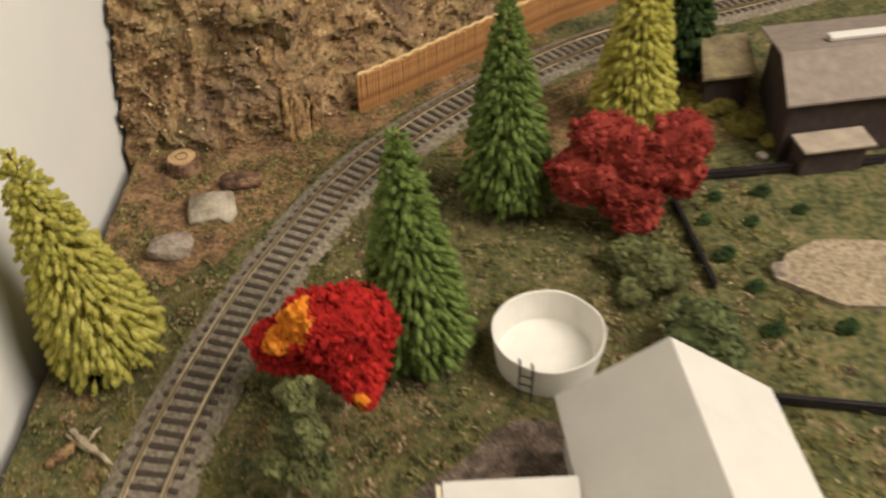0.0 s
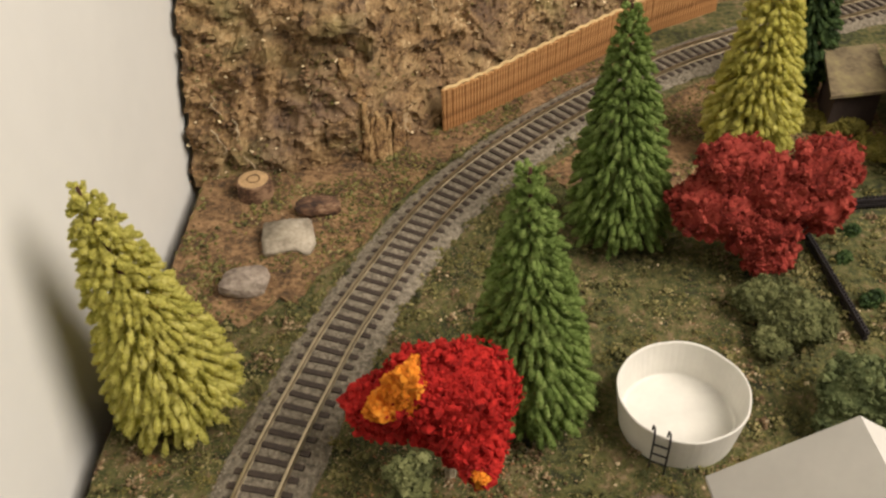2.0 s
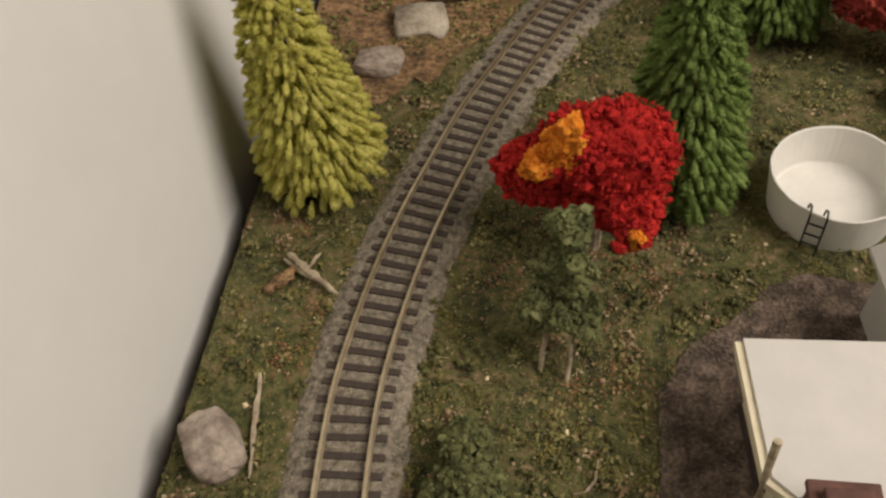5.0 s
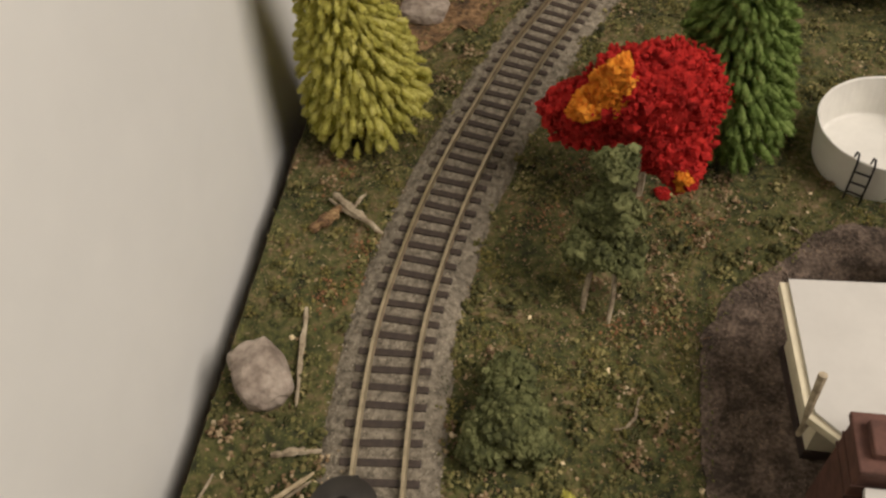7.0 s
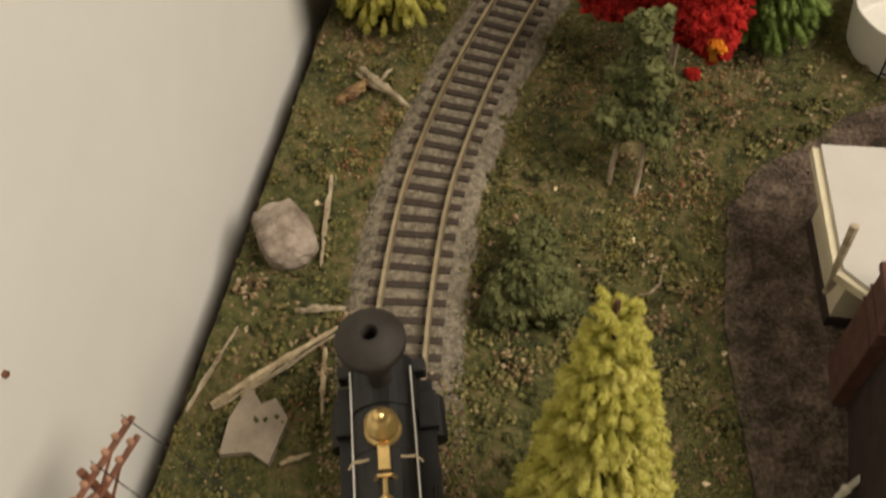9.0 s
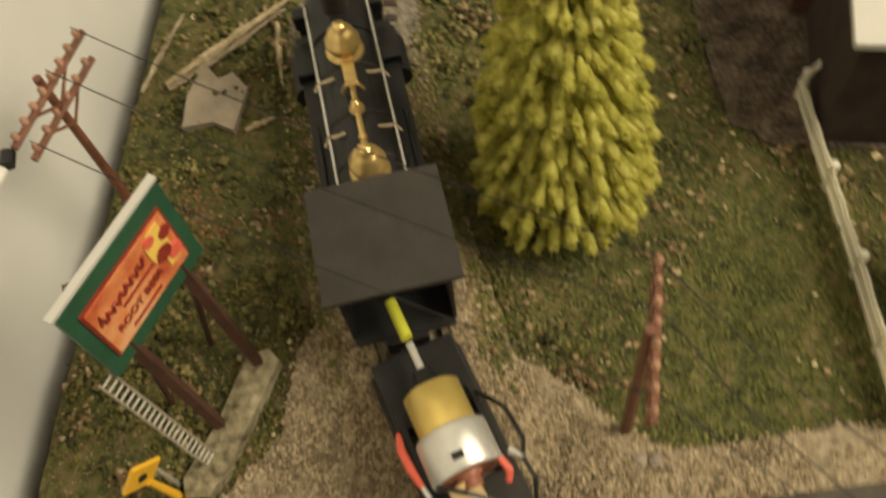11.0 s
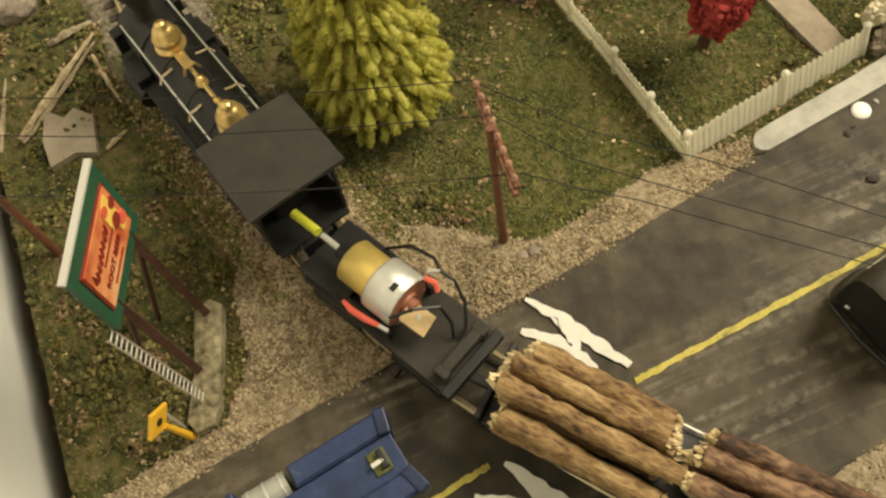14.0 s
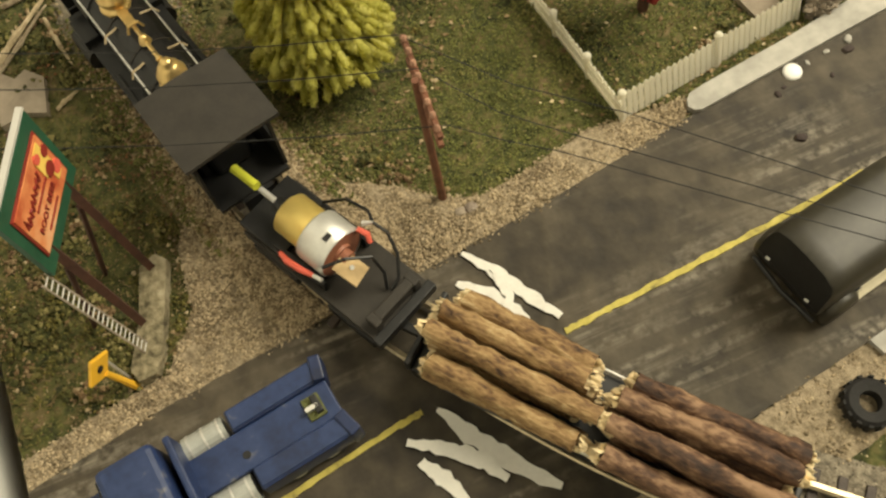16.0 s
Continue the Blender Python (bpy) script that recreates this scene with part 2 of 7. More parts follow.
M["green_paint"] = plain3("green_paint", (0.020, 0.085, 0.045), 0.15, scale=120, rough=0.5)
M["orange_poster"] = material("orange_poster", [(0.30, (0.50, 0.10, 0.04)), (0.45, (0.72, 0.26, 0.10)), (0.58, (0.78, 0.40, 0.20)), (0.72, (0.80, 0.55, 0.33))], scale=60, detail=5, rough=0.5, bump=0)
M["dark_print"] = plain3("dark_red_print", (0.25, 0.03, 0.02), 0.2, scale=100, rough=0.5, bump=0)
M["yellow_print"] = plain3("yellow_print", (0.80, 0.55, 0.12), 0.2, scale=100, rough=0.5, bump=0)
M["sign_yellow"] = plain3("yellow_sign", (0.75, 0.42, 0.03), 0.1, scale=100, rough=0.45)
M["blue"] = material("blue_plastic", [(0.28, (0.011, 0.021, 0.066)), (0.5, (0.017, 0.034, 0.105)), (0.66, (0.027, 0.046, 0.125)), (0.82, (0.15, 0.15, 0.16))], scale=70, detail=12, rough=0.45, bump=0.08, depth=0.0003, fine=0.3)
# darker copy of the truck blue, with shade put into the colour
M["blue_shaded"] = material("shaded_blue_plastic", [(0.28, (0.008, 0.014, 0.045)), (0.5, (0.012, 0.023, 0.076)), (0.66, (0.020, 0.033, 0.09)), (0.82, (0.12, 0.12, 0.13))], scale=70, detail=12, rough=0.45, bump=0.08, depth=0.0003, fine=0.3)
M["tank"] = plain3("grey_tank", (0.42, 0.43, 0.40), 0.15, scale=120, rough=0.4, metal=0.3)
M["rubber"] = plain3("rubber", (0.012, 0.011, 0.010), 0.3, scale=200, rough=0.8)
M["car_paint"] = material("olive_paint", [(0.28, (0.022, 0.019, 0.012)), (0.5, (0.034, 0.030, 0.020)), (0.7, (0.048, 0.042, 0.028)), (0.85, (0.080, 0.072, 0.050))], scale=60, detail=9, rough=0.46, bump=0.08, depth=0.0003, fine=0.2)
M["glass_dark"] = plain3("dark_glass", (0.008, 0.008, 0.010), 0.1, scale=100, rough=0.08, bump=0)
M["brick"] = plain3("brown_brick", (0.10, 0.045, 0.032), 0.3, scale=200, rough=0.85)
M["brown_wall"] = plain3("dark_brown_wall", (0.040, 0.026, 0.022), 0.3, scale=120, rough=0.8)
M["shingle"] = plain3("grey_brown_roof", (0.20, 0.165, 0.135), 0.18, scale=160, rough=0.85, bump=0.4)
M["mossy_roof"] = material("mossy_roof", [(0.30, (0.070, 0.052, 0.026)), (0.46, (0.145, 0.112, 0.062)), (0.60, (0.20, 0.160, 0.080)), (0.78, (0.27, 0.24, 0.09))], scale=70, detail=9, rough=0.95, bump=0.9, depth=0.001)
M["fence_wood"] = material("stained_wood", [(0.3, (0.20, 0.09, 0.03)), (0.5, (0.40, 0.20, 0.07)), (0.7, (0.55, 0.31, 0.12))], scale=120, rough=0.7, island=0.3)
M["fence_top"] = plain3("pale_wood_edge", (0.60, 0.43, 0.20), 0.15, scale=150, rough=0.8)
M["dark_fence"] = plain3("black_fence", (0.018, 0.014, 0.016), 0.3, scale=200, rough=0.6)


def foliage(name, a, b, c, scale=160, through_light=0.33):
    mat = material(name, [(0.22, a), (0.5, b), (0.78, c)], scale=scale, rough=0.95, island=0.30, bump=0.8, depth=0.0008, fine=0.5)
    nt = mat.node_tree
    bsdf = nt.nodes["Principled BSDF"]
    tr = nt.nodes.new("ShaderNodeBsdfTranslucent")
    nt.links.new(bsdf.inputs["Base Color"].links[0].from_socket, tr.inputs[0])
    mx = nt.nodes.new("ShaderNodeMixShader")
    mx.inputs[0].default_value = through_light
    nt.links.new(bsdf.outputs[0], mx.inputs[1])
    nt.links.new(tr.outputs[0], mx.inputs[2])
    nt.links.new(mx.outputs[0], nt.nodes["Material Output"].inputs[0])
    return mat


M["lime"] = foliage("lime_foliage", (0.50, 0.485, 0.095), (0.70, 0.67, 0.165), (0.82, 0.78, 0.28), 160, 0.54)
M["green"] = foliage("green_foliage", (0.135, 0.205, 0.040), (0.245, 0.345, 0.080), (0.36, 0.46, 0.14), 160, 0.52)
M["dark_green"] = foliage("dark_green_foliage", (0.018, 0.038, 0.012), (0.060, 0.110, 0.030), (0.12, 0.19, 0.050), 160, 0.45)
M["red"] = foliage("scarlet_foliage", (0.32, 0.011, 0.007), (0.54, 0.018, 0.012), (0.68, 0.036, 0.022), 160, 0.40)
M["orange"] = foliage("orange_foliage", (0.70, 0.23, 0.010), (0.92, 0.36, 0.016), (0.95, 0.46, 0.05), 160, 0.42)
M["maroon"] = foliage("brick_red_foliage", (0.17, 0.017, 0.011), (0.35, 0.042, 0.027), (0.47, 0.085, 0.055))
M["olive"] = foliage("olive_foliage", (0.062, 0.070, 0.024), (0.145, 0.158, 0.054), (0.25, 0.26, 0.105))
M["bush_green"] = foliage("bush_foliage", (0.050, 0.068, 0.022), (0.125, 0.155, 0.055), (0.22, 0.25, 0.10))
M["turf"] = material("turf_flock", [(0.12, (0.045, 0.052, 0.013)), (0.36, (0.090, 0.098, 0.022)), (0.54, (0.145, 0.146, 0.038)), (0.68, (0.185, 0.155, 0.060)), (0.82, (0.26, 0.20, 0.10)), (0.95, (0.36, 0.29, 0.17))], scale=26, detail=8, rough=0.95, island=0.40, bump=0)
M["red_dirt"] = material("red_earth_mat", [(0.25, (0.085, 0.045, 0.021)), (0.5, (0.21, 0.118, 0.056)), (0.75, (0.32, 0.195, 0.10))], scale=90, detail=8, rough=0.95, island=0.3, bump=0.4)
M["scrub"] = foliage("scrub_foliage", (0.13, 0.115, 0.018), (0.26, 0.225, 0.040), (0.37, 0.32, 0.075))
M["rust_leaf"] = material("rust_leaf", [(0.15, (0.075, 0.036, 0.016)), (0.45, (0.19, 0.085, 0.034)), (0.7, (0.29, 0.14, 0.058)), (0.9, (0.40, 0.25, 0.13))], scale=120, detail=6, rough=0.9, island=0.55, bump=0)
M["cherry"] = foliage("cherry_foliage", (0.24, 0.022, 0.020), (0.42, 0.052, 0.046), (0.52, 0.095, 0.080))
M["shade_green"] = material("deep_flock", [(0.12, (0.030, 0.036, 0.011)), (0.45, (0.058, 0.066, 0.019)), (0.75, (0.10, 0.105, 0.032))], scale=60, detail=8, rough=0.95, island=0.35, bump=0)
M["dead_leaf"] = material("dead_leaf", [(0.15, (0.085, 0.048, 0.022)), (0.45, (0.20, 0.13, 0.062)), (0.7, (0.33, 0.24, 0.13)), (0.9, (0.48, 0.39, 0.25))], scale=200, detail=6, rough=0.9, island=0.6, bump=0.2)
M["lawn"] = material("lawn_flock", [(0.15, (0.060, 0.072, 0.016)), (0.40, (0.125, 0.138, 0.034)), (0.60, (0.190, 0.190, 0.052)), (0.85, (0.29, 0.26, 0.10))], scale=34, detail=9, rough=0.95, island=0.35, bump=0)
M["dry_moss"] = material("dry_moss_crumb", [(0.15, (0.060, 0.058, 0.016)), (0.42, (0.130, 0.122, 0.036)), (0.62, (0.205, 0.185, 0.062)), (0.85, (0.33, 0.28, 0.12))], scale=120, detail=7, rough=0.95, island=0.55, bump=0.6, depth=0.0006)
M["coarse_turf"] = material("coarse_turf_foam", [(0.15, (0.028, 0.030, 0.009)), (0.42, (0.070, 0.072, 0.020)), (0.62, (0.118, 0.110, 0.032)), (0.85, (0.19, 0.155, 0.058))], scale=110, detail=7, rough=0.95, island=0.5, bump=0.7, depth=0.0006)
M["moss"] = material("moss_flock", [(0.2, (0.05, 0.05, 0.012)), (0.5, (0.12, 0.11, 0.025)), (0.8, (0.22, 0.18, 0.05))], scale=60, rough=0.95, island=0.5, bump=0.5)


# ---- mesh helpers ----
def mesh_of(name, bm, mat, smooth=False):
    me = bpy.data.meshes.new(name)
    bm.normal_update()
    bm.to_mesh(me)
    bm.free()
    me.materials.append(mat)
    if smooth:
        for p in me.polygons:
            p.use_smooth = True
    return me


def part(name, bm, mat, parent=None, label="", smooth=False):
    ob = new(name, mesh_of(name, bm, mat, smooth))
    if parent is not None:
        ob.parent = parent
    if label:
        tagged(ob, label)
    return ob


def thing(name, label, category, place=(0, 0, 0), turn=0.0, group="", kind=""):
    ob = new(name)
    ob.empty_display_size = 0.01
    ob.matrix_world = pose(*place, 0, 0, turn)
    return tagged(ob, label, category, group, kind)


def box(size, place=(0, 0, 0), turn=(0, 0, 0), bevel=0.0, bm=None):
    bm = bm or bmesh.new()
    r = bmesh.ops.create_cube(bm, size=1, matrix=pose(*place, *turn) @ Matrix.Diagonal((*size, 1)))
    if bevel:
        edges = list({e for v in r["verts"] for e in v.link_edges})
        bmesh.ops.bevel(bm, geom=edges, offset=bevel, segments=2, affect="EDGES", profile=0.5)
    return bm


def cyl(r1, r2, depth, m=None, seg=20, bm=None, caps=True):
    bm = bm or bmesh.new()
    bmesh.ops.create_cone(bm, cap_ends=caps, segments=seg, radius1=r1, radius2=r2, depth=depth, matrix=m or Matrix())
    return bm


def lathe(profile, seg=28, m=None, bm=None):
    """A turned shape about z from (radius, height) pairs."""
    bm = bm or bmesh.new()
    m = m or Matrix()
    rings = []
    for r, z in profile:
        rings.append([bm.verts.new(m @ Vector((r * math.cos(2 * math.pi * i / seg), r * math.sin(2 * math.pi * i / seg), z))) for i in range(seg)])
    for a, b in zip(rings, rings[1:]):
        for i in range(seg):
            j = (i + 1) % seg
            bm.faces.new((a[i], a[j], b[j], b[i]))
    return bm


def tube(points, radius, seg=8, bm=None, caps=True):
    """A round bar along points; radius: one number or one for each point."""
    bm = bm or bmesh.new()
    pts = [Vector(p) for p in points]
    rad = radius if isinstance(radius, (list, tuple)) else [radius] * len(pts)
    rings = []
    for i, p in enumerate(pts):
        d = (pts[min(i + 1, len(pts) - 1)] - pts[max(i - 1, 0)]).normalized()
        side = d.cross(Vector((0, 0, 1)))
        if side.length < 1e-3:
            side = Vector((1, 0, 0))
        side.normalize()
        other = side.cross(d)
        rings.append([bm.verts.new(p + rad[i] * (math.cos(2 * math.pi * k / seg) * side + math.sin(2 * math.pi * k / seg) * other)) for k in range(seg)])
    for a, b in zip(rings, rings[1:]):
        for k in range(seg):
            j = (k + 1) % seg
            bm.faces.new((a[k], a[j], b[j], b[k]))
    if caps:
        bm.faces.new(rings[0][::-1])
        bm.faces.new(rings[-1])
    return bm


def prism(outline, z0, z1, bm=None):
    """An upright solid over an outline of (x, y); z1 may be a function of x, y."""
    bm = bm or bmesh.new()
    top = z1 if callable(z1) else (lambda x, y: z1)
    a = [bm.verts.new((x, y, z0)) for x, y in outline]
    b = [bm.verts.new((x, y, top(x, y))) for x, y in outline]
    n = len(a)
    bm.faces.new(b)
    bm.faces.new(a[::-1])
    for i in range(n):
        j = (i + 1) % n
        bm.faces.new((a[i], a[j], b[j], b[i]))
    bmesh.ops.recalc_face_normals(bm, faces=bm.faces)
    return bm


def solid(corners, thick, bm=None):
    """A slab from a ring of top corners, thickened downwards."""
    bm = bm or bmesh.new()
    b = [bm.verts.new(c) for c in corners]
    a = [bm.verts.new((c[0], c[1], c[2] - thick)) for c in corners]
    n = len(a)
    bm.faces.new(b)
    bm.faces.new(a[::-1])
    for i in range(n):
        j = (i + 1) % n
        bm.faces.new((a[i], a[j], b[j], b[i]))
    bmesh.ops.recalc_face_normals(bm, faces=bm.faces)
    return bm


def arrays(name, verts, faces, mat, parent=None, smooth=False):
    me = bpy.data.meshes.new(name)
    me.from_pydata(verts, [], faces)
    me.materials.append(mat)
    if smooth:
        me.polygons.foreach_set("use_smooth", [True] * len(me.polygons))
    ob = new(name, me)
    if parent is not None:
        ob.parent = parent
    return ob


def chips(places, sizes, rng, flat=0.7):
    """Many small irregular lumps: verts and faces for from_pydata."""
    base = np.array([(1, 0, 0), (-1, 0, 0), (0, 1, 0), (0, -1, 0), (0, 0, 1), (0, 0, -1)], float)
    tri = np.array([(0, 2, 4), (2, 1, 4), (1, 3, 4), (3, 0, 4), (2, 0, 5), (1, 2, 5), (3, 1, 5), (0, 3, 5)])
    n = len(places)
    a = rng.uniform(0, 2 * math.pi, n)
    v = base[None] * rng.uniform(0.6, 1.3, (n, 6, 1))
    ca, sa = np.cos(a)[:, None], np.sin(a)[:, None]
    x, y, z = v[..., 0], v[..., 1], v[..., 2] * flat
    t = rng.uniform(-0.6, 0.6, n)[:, None]
    x, z = x * np.cos(t) - z * np.sin(t), x * np.sin(t) + z * np.cos(t)
    v = np.stack([x * ca - y * sa, x * sa + y * ca, z], -1) * np.asarray(sizes)[:, None, None] + np.asarray(places)[:, None]
    f = (tri[None] + 6 * np.arange(n)[:, None, None]).reshape(-1, 3)
    return v.reshape(-1, 3).tolist(), f.tolist()


def inside(pts, poly):
    """Which of the points (n, 2) lie in the outline."""
    x, y = pts[:, 0], pts[:, 1]
    ok = np.zeros(len(pts), bool)
    for (x0, y0), (x1, y1) in zip(poly, poly[1:] + poly[:1]):
        ok ^= ((y0 > y) != (y1 > y)) & (x < (x1 - x0) * (y - y0) / (y1 - y0 + 1e-12) + x0)
    return ok


def curve_points(ctrl, n=12):
    """A smooth line through the control points."""
    c = [Vector((*p, 0)) for p in ctrl]
    c = [2 * c[0] - c[1]] + c + [2 * c[-1] - c[-2]]
    out = []
    for i in range(1, len(c) - 2):
        p0, p1, p2, p3 = c[i - 1:i + 3]
        for k in range(n):
            t = k / n
            out.append(0.5 * (2 * p1 + (p2 - p0) * t + (2 * p0 - 5 * p1 + 4 * p2 - p3) * t * t + (3 * p1 - p0 - 3 * p2 + p3) * t ** 3))
    out.append(c[-2])
    return out


rng = np.random.default_rng(4)

# ---- plan ----
WALL_X, EDGE_X = -0.1650, -0.1557
TRACK = curve_points([(0.42, 0.765), (0.30, 0.707), (0.22, 0.672), (0.1614, 0.643), (0.1135, 0.613), (0.041, 0.551), (-0.019, 0.478), (-0.058, 0.3965), (-0.0752, 0.344), (-0.0868, 0.298),
                      (-0.0935, 0.255), (-0.0955, 0.22), (-0.0925, 0.170), (-0.0848, 0.125), (-0.0705, 0.075), (-0.0505, 0.025), (-0.0098, -0.036), (0.030, -0.078), (0.08, -0.118), (0.17, -0.165)])
_len = [0.0]
for p, q in zip(TRACK, TRACK[1:]):
    _len.append(_len[-1] + (q - p).length)
TRACK_XY = np.array([(p.x, p.y) for p in TRACK])


def along(s, side=0.0, z=0.0):
    """The place s metres along the track, side metres to its right, and its heading in degrees."""
    i = min(max(int(np.searchsorted(_len, s)) - 1, 0), len(TRACK) - 2)
    d = (TRACK[i + 1] - TRACK[i])
    u = d.normalized()
    p = TRACK[i] + u * (s - _len[i])
    return Vector((p.x + u.y * side, p.y - u.x * side, z)), math.degrees(math.atan2(u.y, u.x))


def where(x, y):
    """Metres along the track of the place nearest to x, y."""
    return _len[int(np.argmin(((TRACK_XY - (x, y)) ** 2).sum(1)))]


def off_track(pts):
    return np.sqrt(((pts[:, None, :2] - TRACK_XY[None, ::3]) ** 2).sum(-1)).min(1)


ROAD_N = [(-0.1552, 0.0075), (-0.1126, 0.0154), (-0.0619, 0.0215), (-0.0233, 0.0245), (0.0193, 0.0305), (0.0646, 0.0379), (0.12, 0.0455), (0.45, 0.095)]
ROAD_S = [(0.45, 0.004), (0.0739, -0.0472), (0.0385, -0.0526), (-0.06, -0.068), (-0.1552, -0.083)]
ROAD = ROAD_N + ROAD_S
VERGE_E = [(-0.0500, 0.0225), (-0.0233, 0.0245), (0.0193, 0.0305), (0.0646, 0.0379), (0.0705, 0.0450), (0.048, 0.0465), (0.036, 0.0475), (0.012, 0.0420), (-0.006, 0.0400), (-0.016, 0.0445), (-0.030, 0.0560), (-0.046, 0.0640), (-0.060, 0.070)]
VERGE_W = [(-0.1552, 0.0075), (-0.1126, 0.0154), (-0.0619, 0.0215), (-0.050, 0.0225), (-0.060, 0.056), (-0.072, 0.078), (-0.088, 0.076), (-0.097, 0.062), (-0.098, 0.040), (-0.110, 0.0245), (-0.130, 0.0215), (-0.1552, 0.0165)]
VERGE_S = [(0.45, 0.004), (0.0739, -0.0472), (0.0385, -0.0526), (-0.06, -0.068), (-0.1552, -0.083), (-0.1552, -0.096), (-0.05, -0.083), (0.03, -0.077), (0.09, -0.066), (0.45, -0.02)]
DRIVE = [(0.0170, 0.132), (0.0140, 0.146), (0.0080, 0.185), (0.0070, 0.205), (0.0085, 0.2405), (0.0200, 0.262), (0.0379, 0.2752), (0.052, 0.291), (0.066, 0.297), (0.10, 0.292), (0.10, 0.12), (0.037, 0.125), (0.0300, 0.124)]

EARTH_A = [(-0.1552, 0.385), (-0.135, 0.372), (-0.120, 0.392), (-0.112, 0.384), (-0.098, 0.405), (-0.088, 0.400), (-0.080, 0.425), (-0.060, 0.445), (-0.050, 0.470), (-0.030, 0.505), (0.005, 0.545), (0.060, 0.595), (0.110, 0.635), (0.110, 0.68), (0.05, 0.64), (-0.02, 0.575), (-0.07, 0.53), (-0.1552, 0.515)]
EARTH_B = [(0.035, 0.505), (0.050, 0.485), (0.045, 0.465), (0.060, 0.470), (0.085, 0.455), (0.100, 0.470), (0.120, 0.465), (0.150, 0.480), (0.175, 0.490), (0.200, 0.505), (0.235, 0.520), (0.240, 0.640), (0.190, 0.630), (0.140, 0.600), (0.090, 0.560)]


def ground_height(x, y):
    return 0.0009 * noise.noise((x * 60, y * 60, 1.7)) + 0.0006 * noise.noise((x * 190, y * 190, 4.1))


# the hill's foot, as y over x
def hill_foot(x):
    return float(np.interp(x, [-0.16, -0.108, -0.070, -0.026, 0.0044, 0.0602, 0.12, 0.17, 0.3, 0.5], [0.503, 0.509, 0.521, 0.556, 0.579, 0.628, 0.680, 0.712, 0.775, 0.865]))

# ---- setting ----
def plane_strip(name, outline, z, mat, label, category):
    amp = 0.00025 if name == "road" else 0.0011
    pts = []
    for p, q in zip(outline, outline[1:] + outline[:1]):
        d = Vector(q) - Vector(p)
        n = max(1, min(60, int(d.length / 0.0022)))
        for k in range(n):
            v = Vector(p) + d * (k / n)
            w = noise.noise_vector((v.x * 210, v.y * 210, len(name)))
            pts.append((v.x + w.x * amp, v.y + w.y * amp))
    ob = part(name, prism(pts, z - 0.004, z), mat)
    return tagged(ob, label, category, kind="structure")


def build_ground():
    xs = np.arange(EDGE_X, 0.50, 0.0036)
    ys = np.arange(-0.30, 0.86, 0.0036)
    vs = [(x, y, ground_height(x, y)) for y in ys for x in xs]
    w = len(xs)
    fs = [(j * w + i, j * w + i + 1, (j + 1) * w + i + 1, (j + 1) * w + i) for j in range(len(ys) - 1) for i in range(w - 1)]
    ob = arrays("ground", vs, fs, M["ground"], smooth=True)
    tagged(ob, "green and brown scenic turf over a layout board", "ground", kind="structure")
    side = part("layout_board", box((0.66, 1.30, 0.10), (EDGE_X + 0.0005 + 0.33, 0.35, -0.0525)), M["board"])
    tagged(side, "dark wooden layout board under the scenery", "board", kind="structure")


def build_hill():
    nx, ny = 420, 170
    vs, fs = [], []
    for j in range(ny):
        for i in range(nx):
            x = EDGE_X - 0.0055 + i * 0.50 / (nx - 1)
            t = (j / (ny - 1)) ** 1.25
            h = 0.30 * t
            run = 0.55 * h * (0.55 + 0.9 * t)
            y = hill_foot(x) - 0.004 + run
            f = min(1, h / 0.014)
            n1 = noise.fractal((x * 16, y * 16, h * 22), 1.0, 2.1, 5)
            n2 = noise.ridged_multi_fractal((x * 60, y * 60, h * 75), 0.9, 2.1, 5, 1.0, 2.0)
            n3 = noise.noise((x * 420, y * 420, h * 420)) + 0.7 * noise.noise((x * 900, y * 900, h * 900))
            push = 0.010 * n1 - 0.0056 * (n2 - 1.0) - 0.0008 * n3
            vs.append((x, y + f * max(-0.004 - 0.05 * h, push), h - 0.004 + f * (0.004 * n1 + 0.0014 * n2 + 0.0005 * n3)))
    for j in range(ny - 1):
        for i in range(nx - 1):
            fs.append((j * nx + i, j * nx + i + 1, (j + 1) * nx + i + 1, (j + 1) * nx + i))
    ob = arrays("hillside", vs, fs, M["hill"], smooth=False)
    tagged(ob, "steep brown crumpled plaster hillside with dry scatter", "hillside", kind="structure")
    back = [(EDGE_X - 0.003, 0.75), (0.345, 1.0), (0.345, 0.90), (0.17, 0.80), (0.0, 0.69), (EDGE_X - 0.003, 0.64)]
    tagged(part("hill_core", prism(back, -0.05, 0.05), M["board"]), "dark board inside the hillside", "board", kind="structure")


def build_room():
    W = M["wall"]
    for name, size, place in (("wall_west", (0.05, 4.2, 2.6), (WALL_X - 0.025, 0.3, 0.4)), ("wall_north", (3.6, 0.05, 2.6), (1.6, 2.4, 0.4)), ("wall_south", (3.6, 0.05, 2.6), (1.6, -1.8, 0.4)), ("wall_east", (0.05, 4.2, 2.6), (3.4, 0.3, 0.4)),
                              ("ceiling", (3.7, 4.3, 0.05), (1.6, 0.3, 1.725))):
        tagged(part(name, box(size, place), W), "plain off-white painted " + ("ceiling" if name == "ceiling" else "wall"), "ceiling" if name == "ceiling" else "wall", kind="structure")
    # unseen floor, kept pale as a reflector for the layout above
    tagged(part("floor", box((3.7, 4.3, 0.05), (1.6, 0.3, -0.925)), M["room_floor"]), "unseen room floor made pale to bounce light", "floor", kind="structure")


